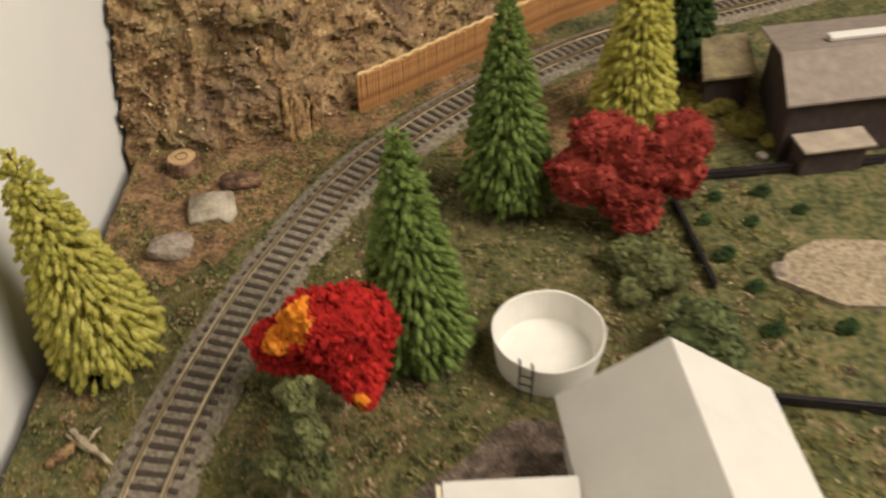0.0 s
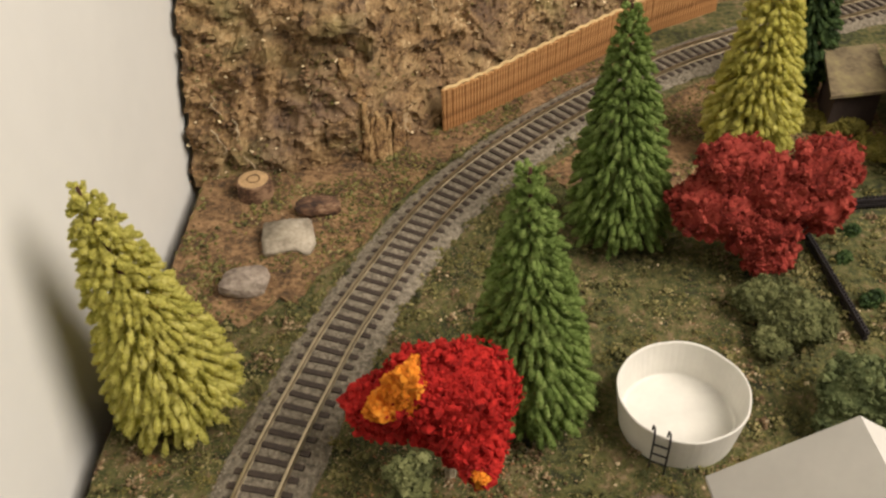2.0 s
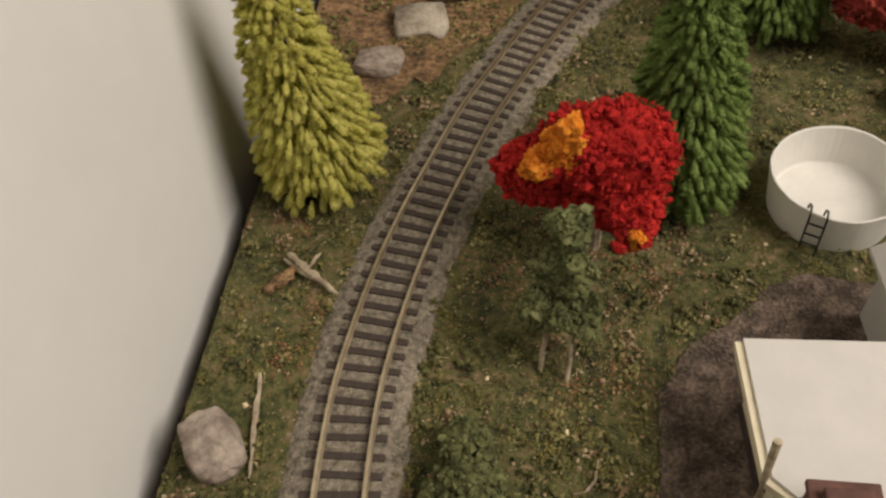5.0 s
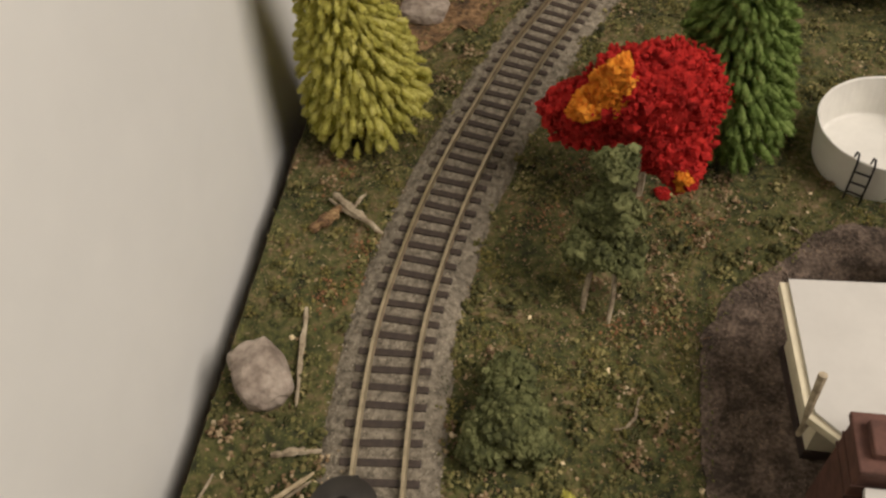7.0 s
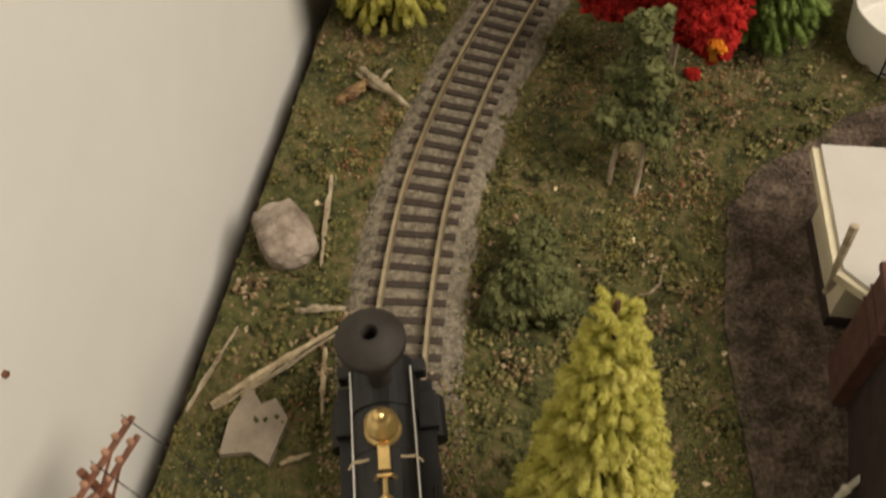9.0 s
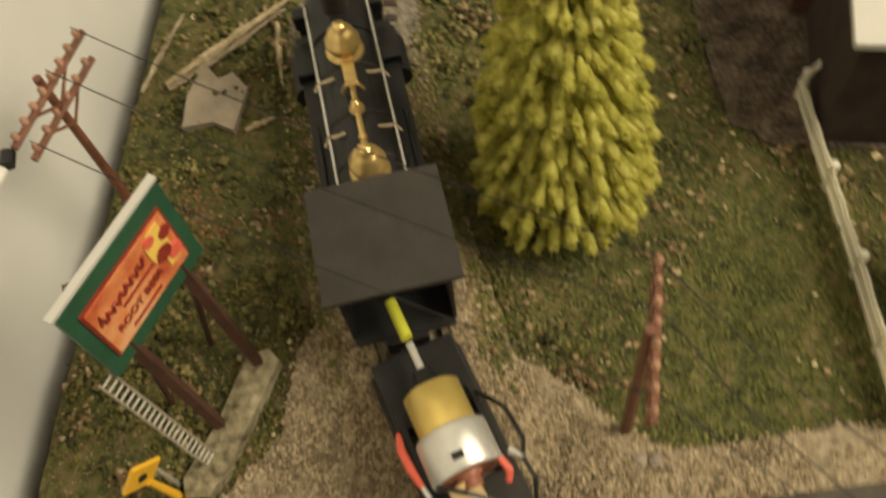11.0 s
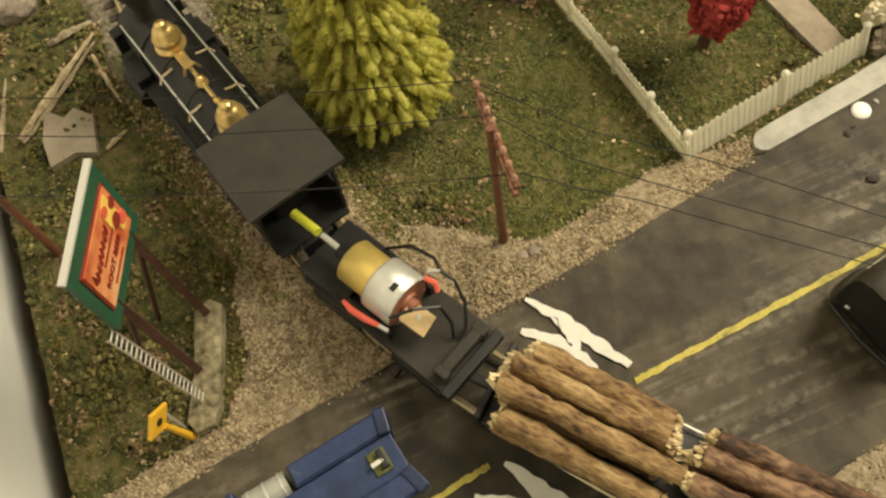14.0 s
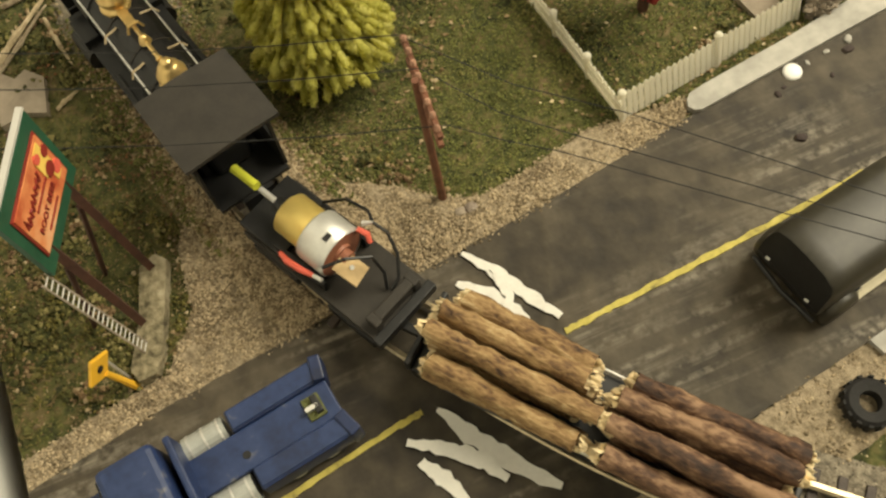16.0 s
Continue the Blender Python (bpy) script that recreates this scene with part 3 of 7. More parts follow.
build_ground()
build_hill()
build_room()
plane_strip("road", ROAD, 0.0014, M["road"], "dark worn asphalt road with pale scuffs", "road")
for nm, poly in (("verge_east", VERGE_E), ("verge_west", VERGE_W), ("verge_south", VERGE_S)):
    plane_strip(nm, poly, 0.0010, M["gravel_bed"], "tan gravel verge beside the road", "verge")
for nm, poly in (("bare_earth_west", EARTH_A), ("bare_earth_east", EARTH_B)):
    plane_strip(nm, poly, 0.0011, M["earth"], "bare brown earth with crumbs and dry moss", "earth")
plane_strip("driveway", DRIVE, 0.0012, M["drive"], "purple-grey fine gravel driveway beside the house", "driveway")


def strip(points, width, z, thick=0.0004):
    pts = [Vector((*p, 0)) for p in points]
    l, r = [], []
    for i, p in enumerate(pts):
        d = (pts[min(i + 1, len(pts) - 1)] - pts[max(i - 1, 0)]).normalized()
        w = width[i] if isinstance(width, (list, tuple)) else width
        l.append((p.x - d.y * w / 2, p.y + d.x * w / 2))
        r.append((p.x + d.y * w / 2, p.y - d.x * w / 2))
    return prism(l + r[::-1], z - thick, z)


def wobbly(points, width):
    """A hand-painted line with uneven edges."""
    r = random.Random(int(abs(points[0][0]) * 1e5))
    pts, wd = [], []
    for p, q in zip(points, points[1:]):
        for k in range(12):
            u = k / 12
            pts.append((p[0] + (q[0] - p[0]) * u, p[1] + (q[1] - p[1]) * u + r.uniform(-0.0002, 0.0002)))
            wd.append(width * r.uniform(0.7, 1.2))
    return strip(pts, wd, 0.00185)


tagged(part("centre_line", wobbly([(-0.0004, -0.0104), (0.015, -0.0093), (0.0434, -0.007), (0.0772, -0.0042), (0.1108, -0.0005), (0.25, 0.02)], 0.0019), M["yellow_line"]), "yellow painted road centre line", "road marking", kind="structure")
tagged(part("centre_line", wobbly([(-0.1552, -0.0335), (-0.12, -0.028), (-0.0875, -0.0225), (-0.0554, -0.0167), (-0.046, -0.0155)], 0.0019), M["yellow_line"]), "yellow painted road centre line", "road marking", kind="structure")


def build_track():
    bed = bmesh.new()
    n = 130
    ring = []
    for i in range(n):
        s = _len[-1] * i / (n - 1)
        row = []
        for side, z in ((-0.0225, -0.0015), (-0.0175, 0.0016), (-0.0125, 0.0027), (0.0125, 0.0027), (0.0175, 0.0016), (0.0225, -0.0015)):
            p, _ = along(s, side * (1 + 0.06 * noise.noise((s * 90, side * 50, 0))), z)
            row.append(bed.verts.new(p))
        ring.append(row)
    for a, b in zip(ring, ring[1:]):
        if inside(np.array([(v.co.x, v.co.y) for v in (a[1], a[4], b[1], b[4])]), ROAD).any():
            continue
        for k in range(5):
            bed.faces.new((a[k], b[k], b[k + 1], a[k + 1]))
    bmesh.ops.recalc_face_normals(bed, faces=bed.faces)
    track = thing("railway_track", "model railway track with brown ties on grey ballast", "railway track", kind="structure")
    part("ballast_bed", bed, M["ballast_bed"], track, "grey-brown ballast shoulder", smooth=True)
    for side in (-0.00825, 0.00825):
        bm = bmesh.new()
        rows = []
        for i in range(420):
            s = _len[-1] * i / 419
            row = []
            for dx, z in ((-0.0009, 0.0036), (-0.00035, 0.0040), (-0.00035, 0.0052), (-0.00062, 0.0054), (-0.00062, 0.0060), (0.00062, 0.0060), (0.00062, 0.0054), (0.00035, 0.0052), (0.00035, 0.0040), (0.0009, 0.0036)):
                row.append(bm.verts.new(along(s, side + dx, z)[0]))
            rows.append(row)
        for a, b in zip(rows, rows[1:]):
            for k in range(10):
                j = (k + 1) % 10
                bm.faces.new((a[k], b[k], b[j], a[j]))
        part("rail", bm, M["rail"], track, "tarnished nickel-silver rail")
    me = mesh_of("tie", box((0.0026, 0.0265, 0.0020), (0, 0, 0.0026), bevel=0.0003), M["tie"])
    s, k = 0.0, 0
    while s < _len[-1]:
        p, a = along(s)
        if not inside(np.array([(p.x, p.y)]), ROAD)[0]:
            ob = new("tie", me)
            ob.parent = track
            ob.matrix_basis = pose(p.x, p.y, 0.0002 * math.sin(s * 900), 0, 0, a + 1.5 * math.sin(s * 700))
        s += 0.0068
    # ballast stones
    m = 30000
    ss = rng.uniform(0, _len[-1], m)
    sd = rng.uniform(-0.0225, 0.0225, m)
    pts = np.array([tuple(along(a, b)[0]) for a, b in zip(ss, sd)])
    pts[:, 2] = np.interp(np.abs(sd), [0.0125, 0.0175, 0.0225], [0.0027, 0.0016, -0.0010])
    keep = ~inside(pts, ROAD) & (np.abs(np.abs(sd) - 0.00825) > 0.0011)
    v, f = chips(pts[keep], rng.uniform(0.00022, 0.00058, keep.sum()), rng)
    tagged(arrays("ballast_stones", v, f, M["ballast"], track), kind="stuff")
    # gravel heaped over the tie ends beside the crossing
    m = 26000
    s0 = where(-0.05, 0.0253)
    ss = s0 - np.abs(rng.normal(0, 0.040, m))
    sd = rng.uniform(0.0098, 0.0225, m) * rng.choice([-1, 1], m)
    pts = np.array([tuple(along(max(a, 0.001), b)[0]) for a, b in zip(ss, sd)])
    pts[:, 2] = np.interp(np.abs(sd), [0.0098, 0.0135, 0.0225], [0.0036, 0.0036, 0.0010]) + rng.uniform(-0.0005, 0.0006, m)
    keep = ~inside(pts, ROAD) & (pts[:, 1] > 0.018)
    v, f = chips(pts[keep], rng.uniform(0.0003, 0.00085, keep.sum()), rng)
    tagged(arrays("crossing_gravel", v, f, M["gravel"], track), kind="stuff")


build_track()

# ---- trees ----
def blob_template(sub):
    bm = bmesh.new()
    bmesh.ops.create_icosphere(bm, subdivisions=sub, radius=1)
    v = np.array([tuple(x.co) for x in bm.verts])
    f = np.array([[x.index for x in p.verts] for p in bm.faces])
    bm.free()
    return v, f


BLOB1, BLOB3 = blob_template(1), blob_template(3)


def blobs(frames, rng, template, rough=0.25):
    """Lumpy drops at the given (centre, axis, length, width): verts and faces."""
    tv, tf = template
    vs, fs = [], []
    for i, (c, ax, ln, wd) in enumerate(frames):
        q = Vector(ax).to_track_quat("Z", "Y").to_matrix()
        k = tv * (1 + rough * rng.uniform(-1, 1, (len(tv), 1)))
        k = k * (wd, wd, ln)
        vs.append(k @ np.array(q.transposed()) + np.array(c))
        fs.append(tf + i * len(tv))
    return np.concatenate(vs).tolist(), np.concatenate(fs).tolist()


def needles(places, axes, lengths, width, r):
    """Thin three-sided spikes: verts and faces."""
    n = len(places)
    p, a = np.asarray(places), np.asarray(axes)
    a = a + r.normal(0, 0.48, a.shape)
    a /= np.linalg.norm(a, axis=1)[:, None]
    u = np.cross(a, r.normal(0, 1, a.shape))
    u /= np.linalg.norm(u, axis=1)[:, None] + 1e-9
    w = np.cross(a, u)
    k = width * r.uniform(0.7, 1.4, n)[:, None]
    v = np.stack([p + u * k, p - u * k * 0.5 + w * k * 0.87, p - u * k * 0.5 - w * k * 0.87, p + a * np.asarray(lengths)[:, None]], 1)
    f = (np.array([(0, 1, 3), (1, 2, 3), (2, 0, 3)])[None] + 4 * np.arange(n)[:, None, None]).reshape(-1, 3)
    return v.reshape(-1, 3).tolist(), f.tolist()


def finger_template(seg=6):
    """A blunt club along z, from its thin foot at 0 to its round end at 1."""
    rows = ((0.0, 0.35), (0.45, 0.9), (0.80, 1.0), (0.95, 0.62))
    v = [(r * math.cos(2 * math.pi * i / seg), r * math.sin(2 * math.pi * i / seg), z) for z, r in rows for i in range(seg)] + [(0, 0, 1.0)]
    f = []
    for k in range(len(rows) - 1):
        for i in range(seg):
            j = (i + 1) % seg
            f += [(k * seg + i, k * seg + j, (k + 1) * seg + j), (k * seg + i, (k + 1) * seg + j, (k + 1) * seg + i)]
    k = (len(rows) - 1) * seg
    f += [(k + i, k + (i + 1) % seg, len(v) - 1) for i in range(seg)]
    return np.array(v), np.array(f)


FINGER = finger_template()


def conifer(label, base, tip, radius, mat, seed, layers=20, tuft=1.0):
    """A bottle-brush model conifer: blunt flocked fingers fanning out and down from a twisted wire trunk."""
    r = np.random.default_rng(seed)
    b, t = Vector(base), Vector(tip)
    axis = t - b
    h = axis.length
    tree = thing("conifer_tree", label, "tree", base)
    part("trunk", tube([(0, 0, -0.004), tuple(axis * 0.3), tuple(axis * 0.97)], [0.0024, 0.0018, 0.0006], 7), M["dark_timber"], tree)
    q = axis.to_track_quat("Z", "Y").to_matrix()
    frames, roots, ways, sizes = [], [], [], []
    for k in range(layers):
        u = (k + 0.3) / layers
        rad = radius * (1 - u) ** 0.80 * min(1, 0.84 + 1.6 * u) + 0.0016 + 0.0014 * u
        n = max(8, int(2 * math.pi * rad / (0.0041 * tuft * (1 - 0.25 * u))))
        for ring, fuzz in ((1.0, 64), (0.74, 26), (0.45, 4)):
            for i in range(n if ring > 0.5 else n // 2):
                a = 2 * math.pi * (i + 0.5 * (k % 2) + r.uniform(-0.32, 0.32)) / (n if ring > 0.5 else n // 2)
                rr = rad * ring * r.uniform(0.88 + 0.07 * u, 1.09 - 0.05 * u)
                z = h * (0.055 + 0.925 * u) + r.uniform(-0.5, 0.5) * h / layers
                d = q @ Vector((math.cos(a), math.sin(a), 0))
                ax = (d * 0.80 + q @ Vector((0, 0, -0.62 + 0.35 * u + 1.1 * max(0, u - 0.78) / 0.22 + r.uniform(-0.16, 0.16)))).normalized()
                ln = min(0.0092, 0.0034 + 0.21 * rad) * r.uniform(0.8, 1.2) * (1 - 0.35 * u)
                wd = 0.00185 * r.uniform(0.78, 1.2) * tuft * (1 - 0.34 * u)
                c = axis.normalized() * z + d * rr - ax * ln
                frames.append((c, ax, ln * 0.95, wd * 0.82))
                side = np.array(ax.orthogonal().normalized())
                other = np.cross(np.array(ax), side)
                g, w = r.uniform(0, 2 * math.pi, fuzz), r.uniform(0.30, 1.02, fuzz)
                out = np.cos(g)[:, None] * side + np.sin(g)[:, None] * other
                roots.append(np.array(c) + np.array(ax) * (ln * w)[:, None] + out * (wd * 0.72 * np.interp(w, [0.3, 0.6, 0.85, 1.02], [0.75, 1, 0.95, 0.2]))[:, None])
                ways.append(out * 0.9 + np.array(ax) * (0.30 + 0.9 * w ** 3)[:, None])
                sizes.append(r.uniform(0.0006, 0.0014, fuzz) * (1 - 0.35 * u))
    v, f = blobs(frames, r, FINGER, 0.13)
    crown = arrays("crown", v, f, mat, tree, smooth=True)
    v, f = needles(np.concatenate(roots), np.concatenate(ways), np.concatenate(sizes), 0.00021, r)
    tagged(arrays("needles", v, f, mat, crown), kind="stuff")
    return tree


def clump_points(r, lobes, n):
    """Places on and in a union of ellipsoids (centre, radii)."""
    out = []
    for c, rad in lobes:
        m = max(10, int(n * rad[0] * rad[1] / sum(q[1][0] * q[1][1] for q in lobes)))
        d = r.normal(0, 1, (m, 3))
        d /= np.linalg.norm(d, axis=1)[:, None]
        d *= (r.uniform(0.45, 1.05, (m, 1))) ** 0.5
        out.append(d * rad + c)
    return np.concatenate(out)


def ragged(p):
    """Pushes foam out of round at two scales."""
    return p + np.array([tuple(0.0042 * noise.noise_vector(Vector(q) * 80) + 0.0016 * noise.noise_vector(Vector(q) * 190)) for q in p])


def foam_part(name, lobes, mat, parent, r, n=420, size=0.0034, label=""):
    """Clumps of torn foam round a dense heart, with loose crumbs over them."""
    n = int(n * 3.0)
    size = size * 0.78
    p = ragged(clump_points(r, lobes, n))
    frames = [(c, r.normal(0, 1, 3), size * r.uniform(0.30, 1.2), size * r.uniform(0.30, 0.95)) for c in p]
    v, f = blobs(frames, r, BLOB1, 0.45)
    for c, rad in lobes:
        hv = ragged(BLOB3[0] * np.array(rad) * 0.90 + np.array(c)) + r.normal(0, 0.0003, BLOB3[0].shape)
        f += (BLOB3[1] + len(v)).tolist()
        v += hv.tolist()
    ob = arrays(name, v, f, mat, parent, smooth=False)
    if label:
        tagged(ob, label)
    p = ragged(clump_points(r, [(c, tuple(1.03 * x for x in rad)) for c, rad in lobes], n * 5))
    v, f = chips(p, r.uniform(0.0003, 0.0010, len(p)), r, 1.0)
    tagged(arrays("leaf_flock", v, f, mat, ob), kind="stuff")
    return ob


lime = "yellow-green flocked conifer tree leaning beside the white wall"
conifer(lime, (-0.1250, 0.3370, 0), (-0.1350, 0.3320, 0.1270), 0.0275, M["lime"], 11, 19)
conifer("mid-green flocked conifer tree standing on the grass", (0.0190, 0.3390, 0), (0.0137, 0.3335, 0.1326), 0.0270, M["green"], 12, 20)
conifer("dark-based green conifer tree beside the curved track", (0.0690, 0.4480, 0), (0.0640, 0.4600, 0.1270), 0.0275, M["green"], 13, 20)
conifer("pale yellow-green conifer tree behind the red bush", (0.1500, 0.5250, 0), (0.1500, 0.5300, 0.1350), 0.0270, M["lime"], 14, 20)
conifer("dark green conifer tree near the far building", (0.1950, 0.5900, 0), (0.1950, 0.5930, 0.1200), 0.0215, M["dark_green"], 15, 18)
conifer("tall yellow-green flocked conifer tree beside the track", (-0.0300, 0.1050, 0), (-0.0334, 0.1310, 0.1126), 0.0238, M["lime"], 16, 19)


def leafy(name, label, category, base, foams, trunks, seed, group=""):
    """A foam-and-wire tree or bush: foams of (part name, lobes, material, count, clump size, label), trunks of point lists."""
    r = np.random.default_rng(seed)
    tree = thing(name, label, category, base, group=group)
    b = np.array(base)
    for pts, rad, mat in trunks:
        part("trunk", tube([tuple(np.array(p) - b) for p in pts], rad, 7), mat, tree)
    for nm, lobes, mat, n, size, lab in foams:
        foam_part(nm, [(np.array(c) - b, q) for c, q in lobes], mat, tree, r, n, size, lab)
    return tree


leafy("maple_tree", "scarlet foam maple tree with orange clumps on the grass", "tree", (-0.014, 0.306, 0),
      [("crown", [((-0.010, 0.304, 0.0530), (0.0210, 0.017, 0.0195)), ((-0.032, 0.309, 0.0390), (0.0205, 0.014, 0.0125)), ((-0.003, 0.287, 0.0400), (0.0088, 0.009, 0.0100)), ((-0.020, 0.306, 0.0500), (0.0190, 0.015, 0.0185)), ((-0.006, 0.296, 0.0400), (0.0135, 0.012, 0.0130))], M["red"], 900, 0.0028, ""),
       ("orange_clump", [((-0.0275, 0.2995, 0.0625), (0.0085, 0.0062, 0.0105)), ((-0.0335, 0.2995, 0.0520), (0.0066, 0.0050, 0.0075)), ((-0.0250, 0.2985, 0.0545), (0.0055, 0.0050, 0.0060))], M["orange"], 260, 0.0023, "bright orange foam clump"),
       ("orange_clump", [((-0.0235, 0.3060, 0.0690), (0.0022, 0.0022, 0.0028))], M["orange"], 18, 0.0015, "bright orange foam clump"),
       ("orange_clump", [((-0.0018, 0.2795, 0.0400), (0.0032, 0.0026, 0.0042))], M["orange"], 30, 0.0016, "bright orange foam clump")],
      [([(-0.014, 0.306, -0.003), (-0.013, 0.306, 0.02), (-0.010, 0.304, 0.05)], [0.0026, 0.0020, 0.0012], M["grey_wood"]), ([(-0.014, 0.306, 0.012), (-0.022, 0.308, 0.025), (-0.032, 0.310, 0.040)], [0.0016, 0.0013, 0.0008], M["grey_wood"])], 21)
leafy("maple_tree", "brick-red foam maple tree beside the dark garden fence", "tree", (0.1290, 0.4260, 0),
      [("crown", [((0.1100, 0.4300, 0.0360), (0.0230, 0.016, 0.0170)), ((0.1150, 0.4320, 0.0580), (0.0165, 0.013, 0.0125)), ((0.1290, 0.4310, 0.0480), (0.0170, 0.013, 0.0160)), ((0.1530, 0.4300, 0.0570), (0.0160, 0.013, 0.0150)), ((0.1560, 0.4280, 0.0370), (0.0130, 0.011, 0.0140)), ((0.1320, 0.4220, 0.0250), (0.0165, 0.011, 0.0150)), ((0.1420, 0.4270, 0.0450), (0.0130, 0.011, 0.0170)), ((0.1350, 0.4180, 0.0140), (0.0090, 0.008, 0.0090))], M["maroon"], 720, 0.0032, "")],
      [([(0.1290, 0.4260, -0.003), (0.1290, 0.4270, 0.02), (0.1280, 0.4300, 0.05)], [0.0028, 0.0022, 0.0012], M["dark_timber"]), ([(0.1290, 0.4260, 0.012), (0.1380, 0.4280, 0.03), (0.1480, 0.4300, 0.05)], [0.0018, 0.0014, 0.0008], M["dark_timber"])], 22)
leafy("maple_tree", "cherry-red foam tree inside the white picket fence", "tree", (0.0740, 0.0830, 0),
      [("crown", [((0.0695, 0.0775, 0.0290), (0.0085, 0.0080, 0.0085)), ((0.0765, 0.0810, 0.0330), (0.0088, 0.008, 0.0095)), ((0.0670, 0.0870, 0.0350), (0.0095, 0.010, 0.0105)), ((0.0730, 0.0840, 0.0450), (0.0085, 0.009, 0.0090))], M["cherry"], 420, 0.0024, "")],
      [([(0.0740, 0.0830, -0.003), (0.0735, 0.0825, 0.022), (0.0725, 0.082, 0.045)], [0.0022, 0.0017, 0.0010], M["dark_timber"])], 23)
leafy("small_tree", "small olive-green foam tree with two bare wire trunks", "tree", (-0.0300, 0.2500, 0),
      [("crown", [((-0.0252, 0.2690, 0.0540), (0.0068, 0.007, 0.0090)), ((-0.0265, 0.2640, 0.0380), (0.0095, 0.009, 0.0095)), ((-0.0300, 0.2580, 0.0240), (0.0110, 0.008, 0.0075)), ((-0.0190, 0.2560, 0.0230), (0.0070, 0.007, 0.0070))], M["olive"], 210, 0.0030, "")],
      [([(-0.0324, 0.2471, -0.002), (-0.0322, 0.2500, 0.008), (-0.0300, 0.2560, 0.020), (-0.0265, 0.266, 0.045)], [0.0009, 0.0010, 0.0011, 0.0006], M["grey_wood"]), ([(-0.0234, 0.2437, -0.002), (-0.0225, 0.2480, 0.008), (-0.0225, 0.2550, 0.020), (-0.0250, 0.264, 0.040)], [0.0008, 0.0009, 0.0010, 0.0006], M["grey_wood"]),
       ([(-0.0300, 0.2560, 0.019), (-0.0350, 0.2550, 0.017)], [0.0009, 0.0005], M["grey_wood"])], 24)
leafy("bush", "dark olive foam bush growing in the grass beside the track", "bush", (-0.0550, 0.2010, 0),
      [("crown", [((-0.0560, 0.2120, 0.0100), (0.0075, 0.009, 0.0095)), ((-0.0540, 0.1980, 0.0090), (0.0105, 0.010, 0.0090)), ((-0.0600, 0.1880, 0.0060), (0.0085, 0.007, 0.0060)), ((-0.0460, 0.1900, 0.0060), (0.0075, 0.007, 0.0060))], M["olive"], 260, 0.0028, "")],
      [([(-0.0550, 0.2010, -0.002), (-0.0555, 0.204, 0.012)], [0.0014, 0.0007], M["dark_timber"])], 25)
leafy("bush", "ragged olive-green foam bush below the red maple", "bush", (0.1350, 0.3850, 0),
      [("crown", [((0.1290, 0.3950, 0.0090), (0.0150, 0.012, 0.0080)), ((0.1400, 0.3800, 0.0100), (0.0140, 0.013, 0.0090)), ((0.1270, 0.3700, 0.0060), (0.0090, 0.008, 0.0050))], M["olive"], 300, 0.0026, "")],
      [([(0.1350, 0.3850, -0.002), (0.1350, 0.386, 0.012)], [0.0014, 0.0007], M["dark_timber"])], 26)
leafy("bush", "ragged pale green foam bush beside the white house", "bush", (0.1500, 0.3320, 0),
      [("crown", [((0.1500, 0.3340, 0.0170), (0.0165, 0.016, 0.0140)), ((0.1420, 0.3240, 0.0090), (0.0110, 0.010, 0.0080)), ((0.1600, 0.3270, 0.0080), (0.0100, 0.010, 0.0080))], M["bush_green"], 280, 0.0030, "")],
      [([(0.1500, 0.3320, -0.002), (0.1500, 0.333, 0.014)], [0.0016, 0.0008], M["dark_timber"])], 27)
leafy("bush", "grey-brown foam shrub with cream blossom at the fence end", "bush", (0.1250, 0.0575, 0),
      [("crown", [((0.1250, 0.0575, 0.0060), (0.0048, 0.004, 0.0050)), ((0.1300, 0.0610, 0.0080), (0.0050, 0.005, 0.0060))], M["slab"], 90, 0.0022, ""),
       ("blossom", [((0.1225, 0.0650, 0.0130), (0.0050, 0.004, 0.0035))], M["cream"], 40, 0.0018, "cream blossom foam")], [([(0.1250, 0.0575, -0.002), (0.1250, 0.058, 0.008)], 0.0010, M["dark_timber"])], 28)
for k, (x, y, q) in enumerate(((0.186, 0.452, 0.0035), (0.214, 0.455, 0.0045), (0.180, 0.402, 0.0045), (0.190, 0.378, 0.0040), (0.190, 0.347, 0.0045), (0.226, 0.348, 0.0045), (0.245, 0.325, 0.0040), (0.202, 0.430, 0.0035), (0.176, 0.432, 0.0035), (0.232, 0.440, 0.0035))):
    leafy("garden_plant", "small dark green foam plant in the garden rows", "plant", (x, y, 0), [("crown", [((x, y, q * 0.8), (q, q, q))], M["dark_green"], 34, 0.0019, "")], [([(x, y, -0.002), (x, y, q)], 0.0006, M["dark_timber"])], 30 + k, "garden rows")
leafy("bush", "low yellow-green foam scrub behind the red maple", "bush", (0.208, 0.540, 0),
      [("crown", [((0.192, 0.552, 0.0040), (0.0110, 0.010, 0.0055)), ((0.208, 0.540, 0.0050), (0.0130, 0.010, 0.0060)), ((0.222, 0.520, 0.0040), (0.0110, 0.011, 0.0050)), ((0.236, 0.505, 0.0030), (0.0080, 0.008, 0.0040))], M["scrub"], 320, 0.0022, "")],
      [([(0.208, 0.540, -0.002), (0.208, 0.540, 0.005)], 0.0010, M["dark_timber"])], 29)
tagged(foam_part("foam_tuft", [((-0.0050, 0.3070, 0.0022), (0.0028, 0.0024, 0.0024))], M["red"], None, np.random.default_rng(50), 26, 0.0015), "fallen scarlet foam tuft lying on the grass", "tuft")

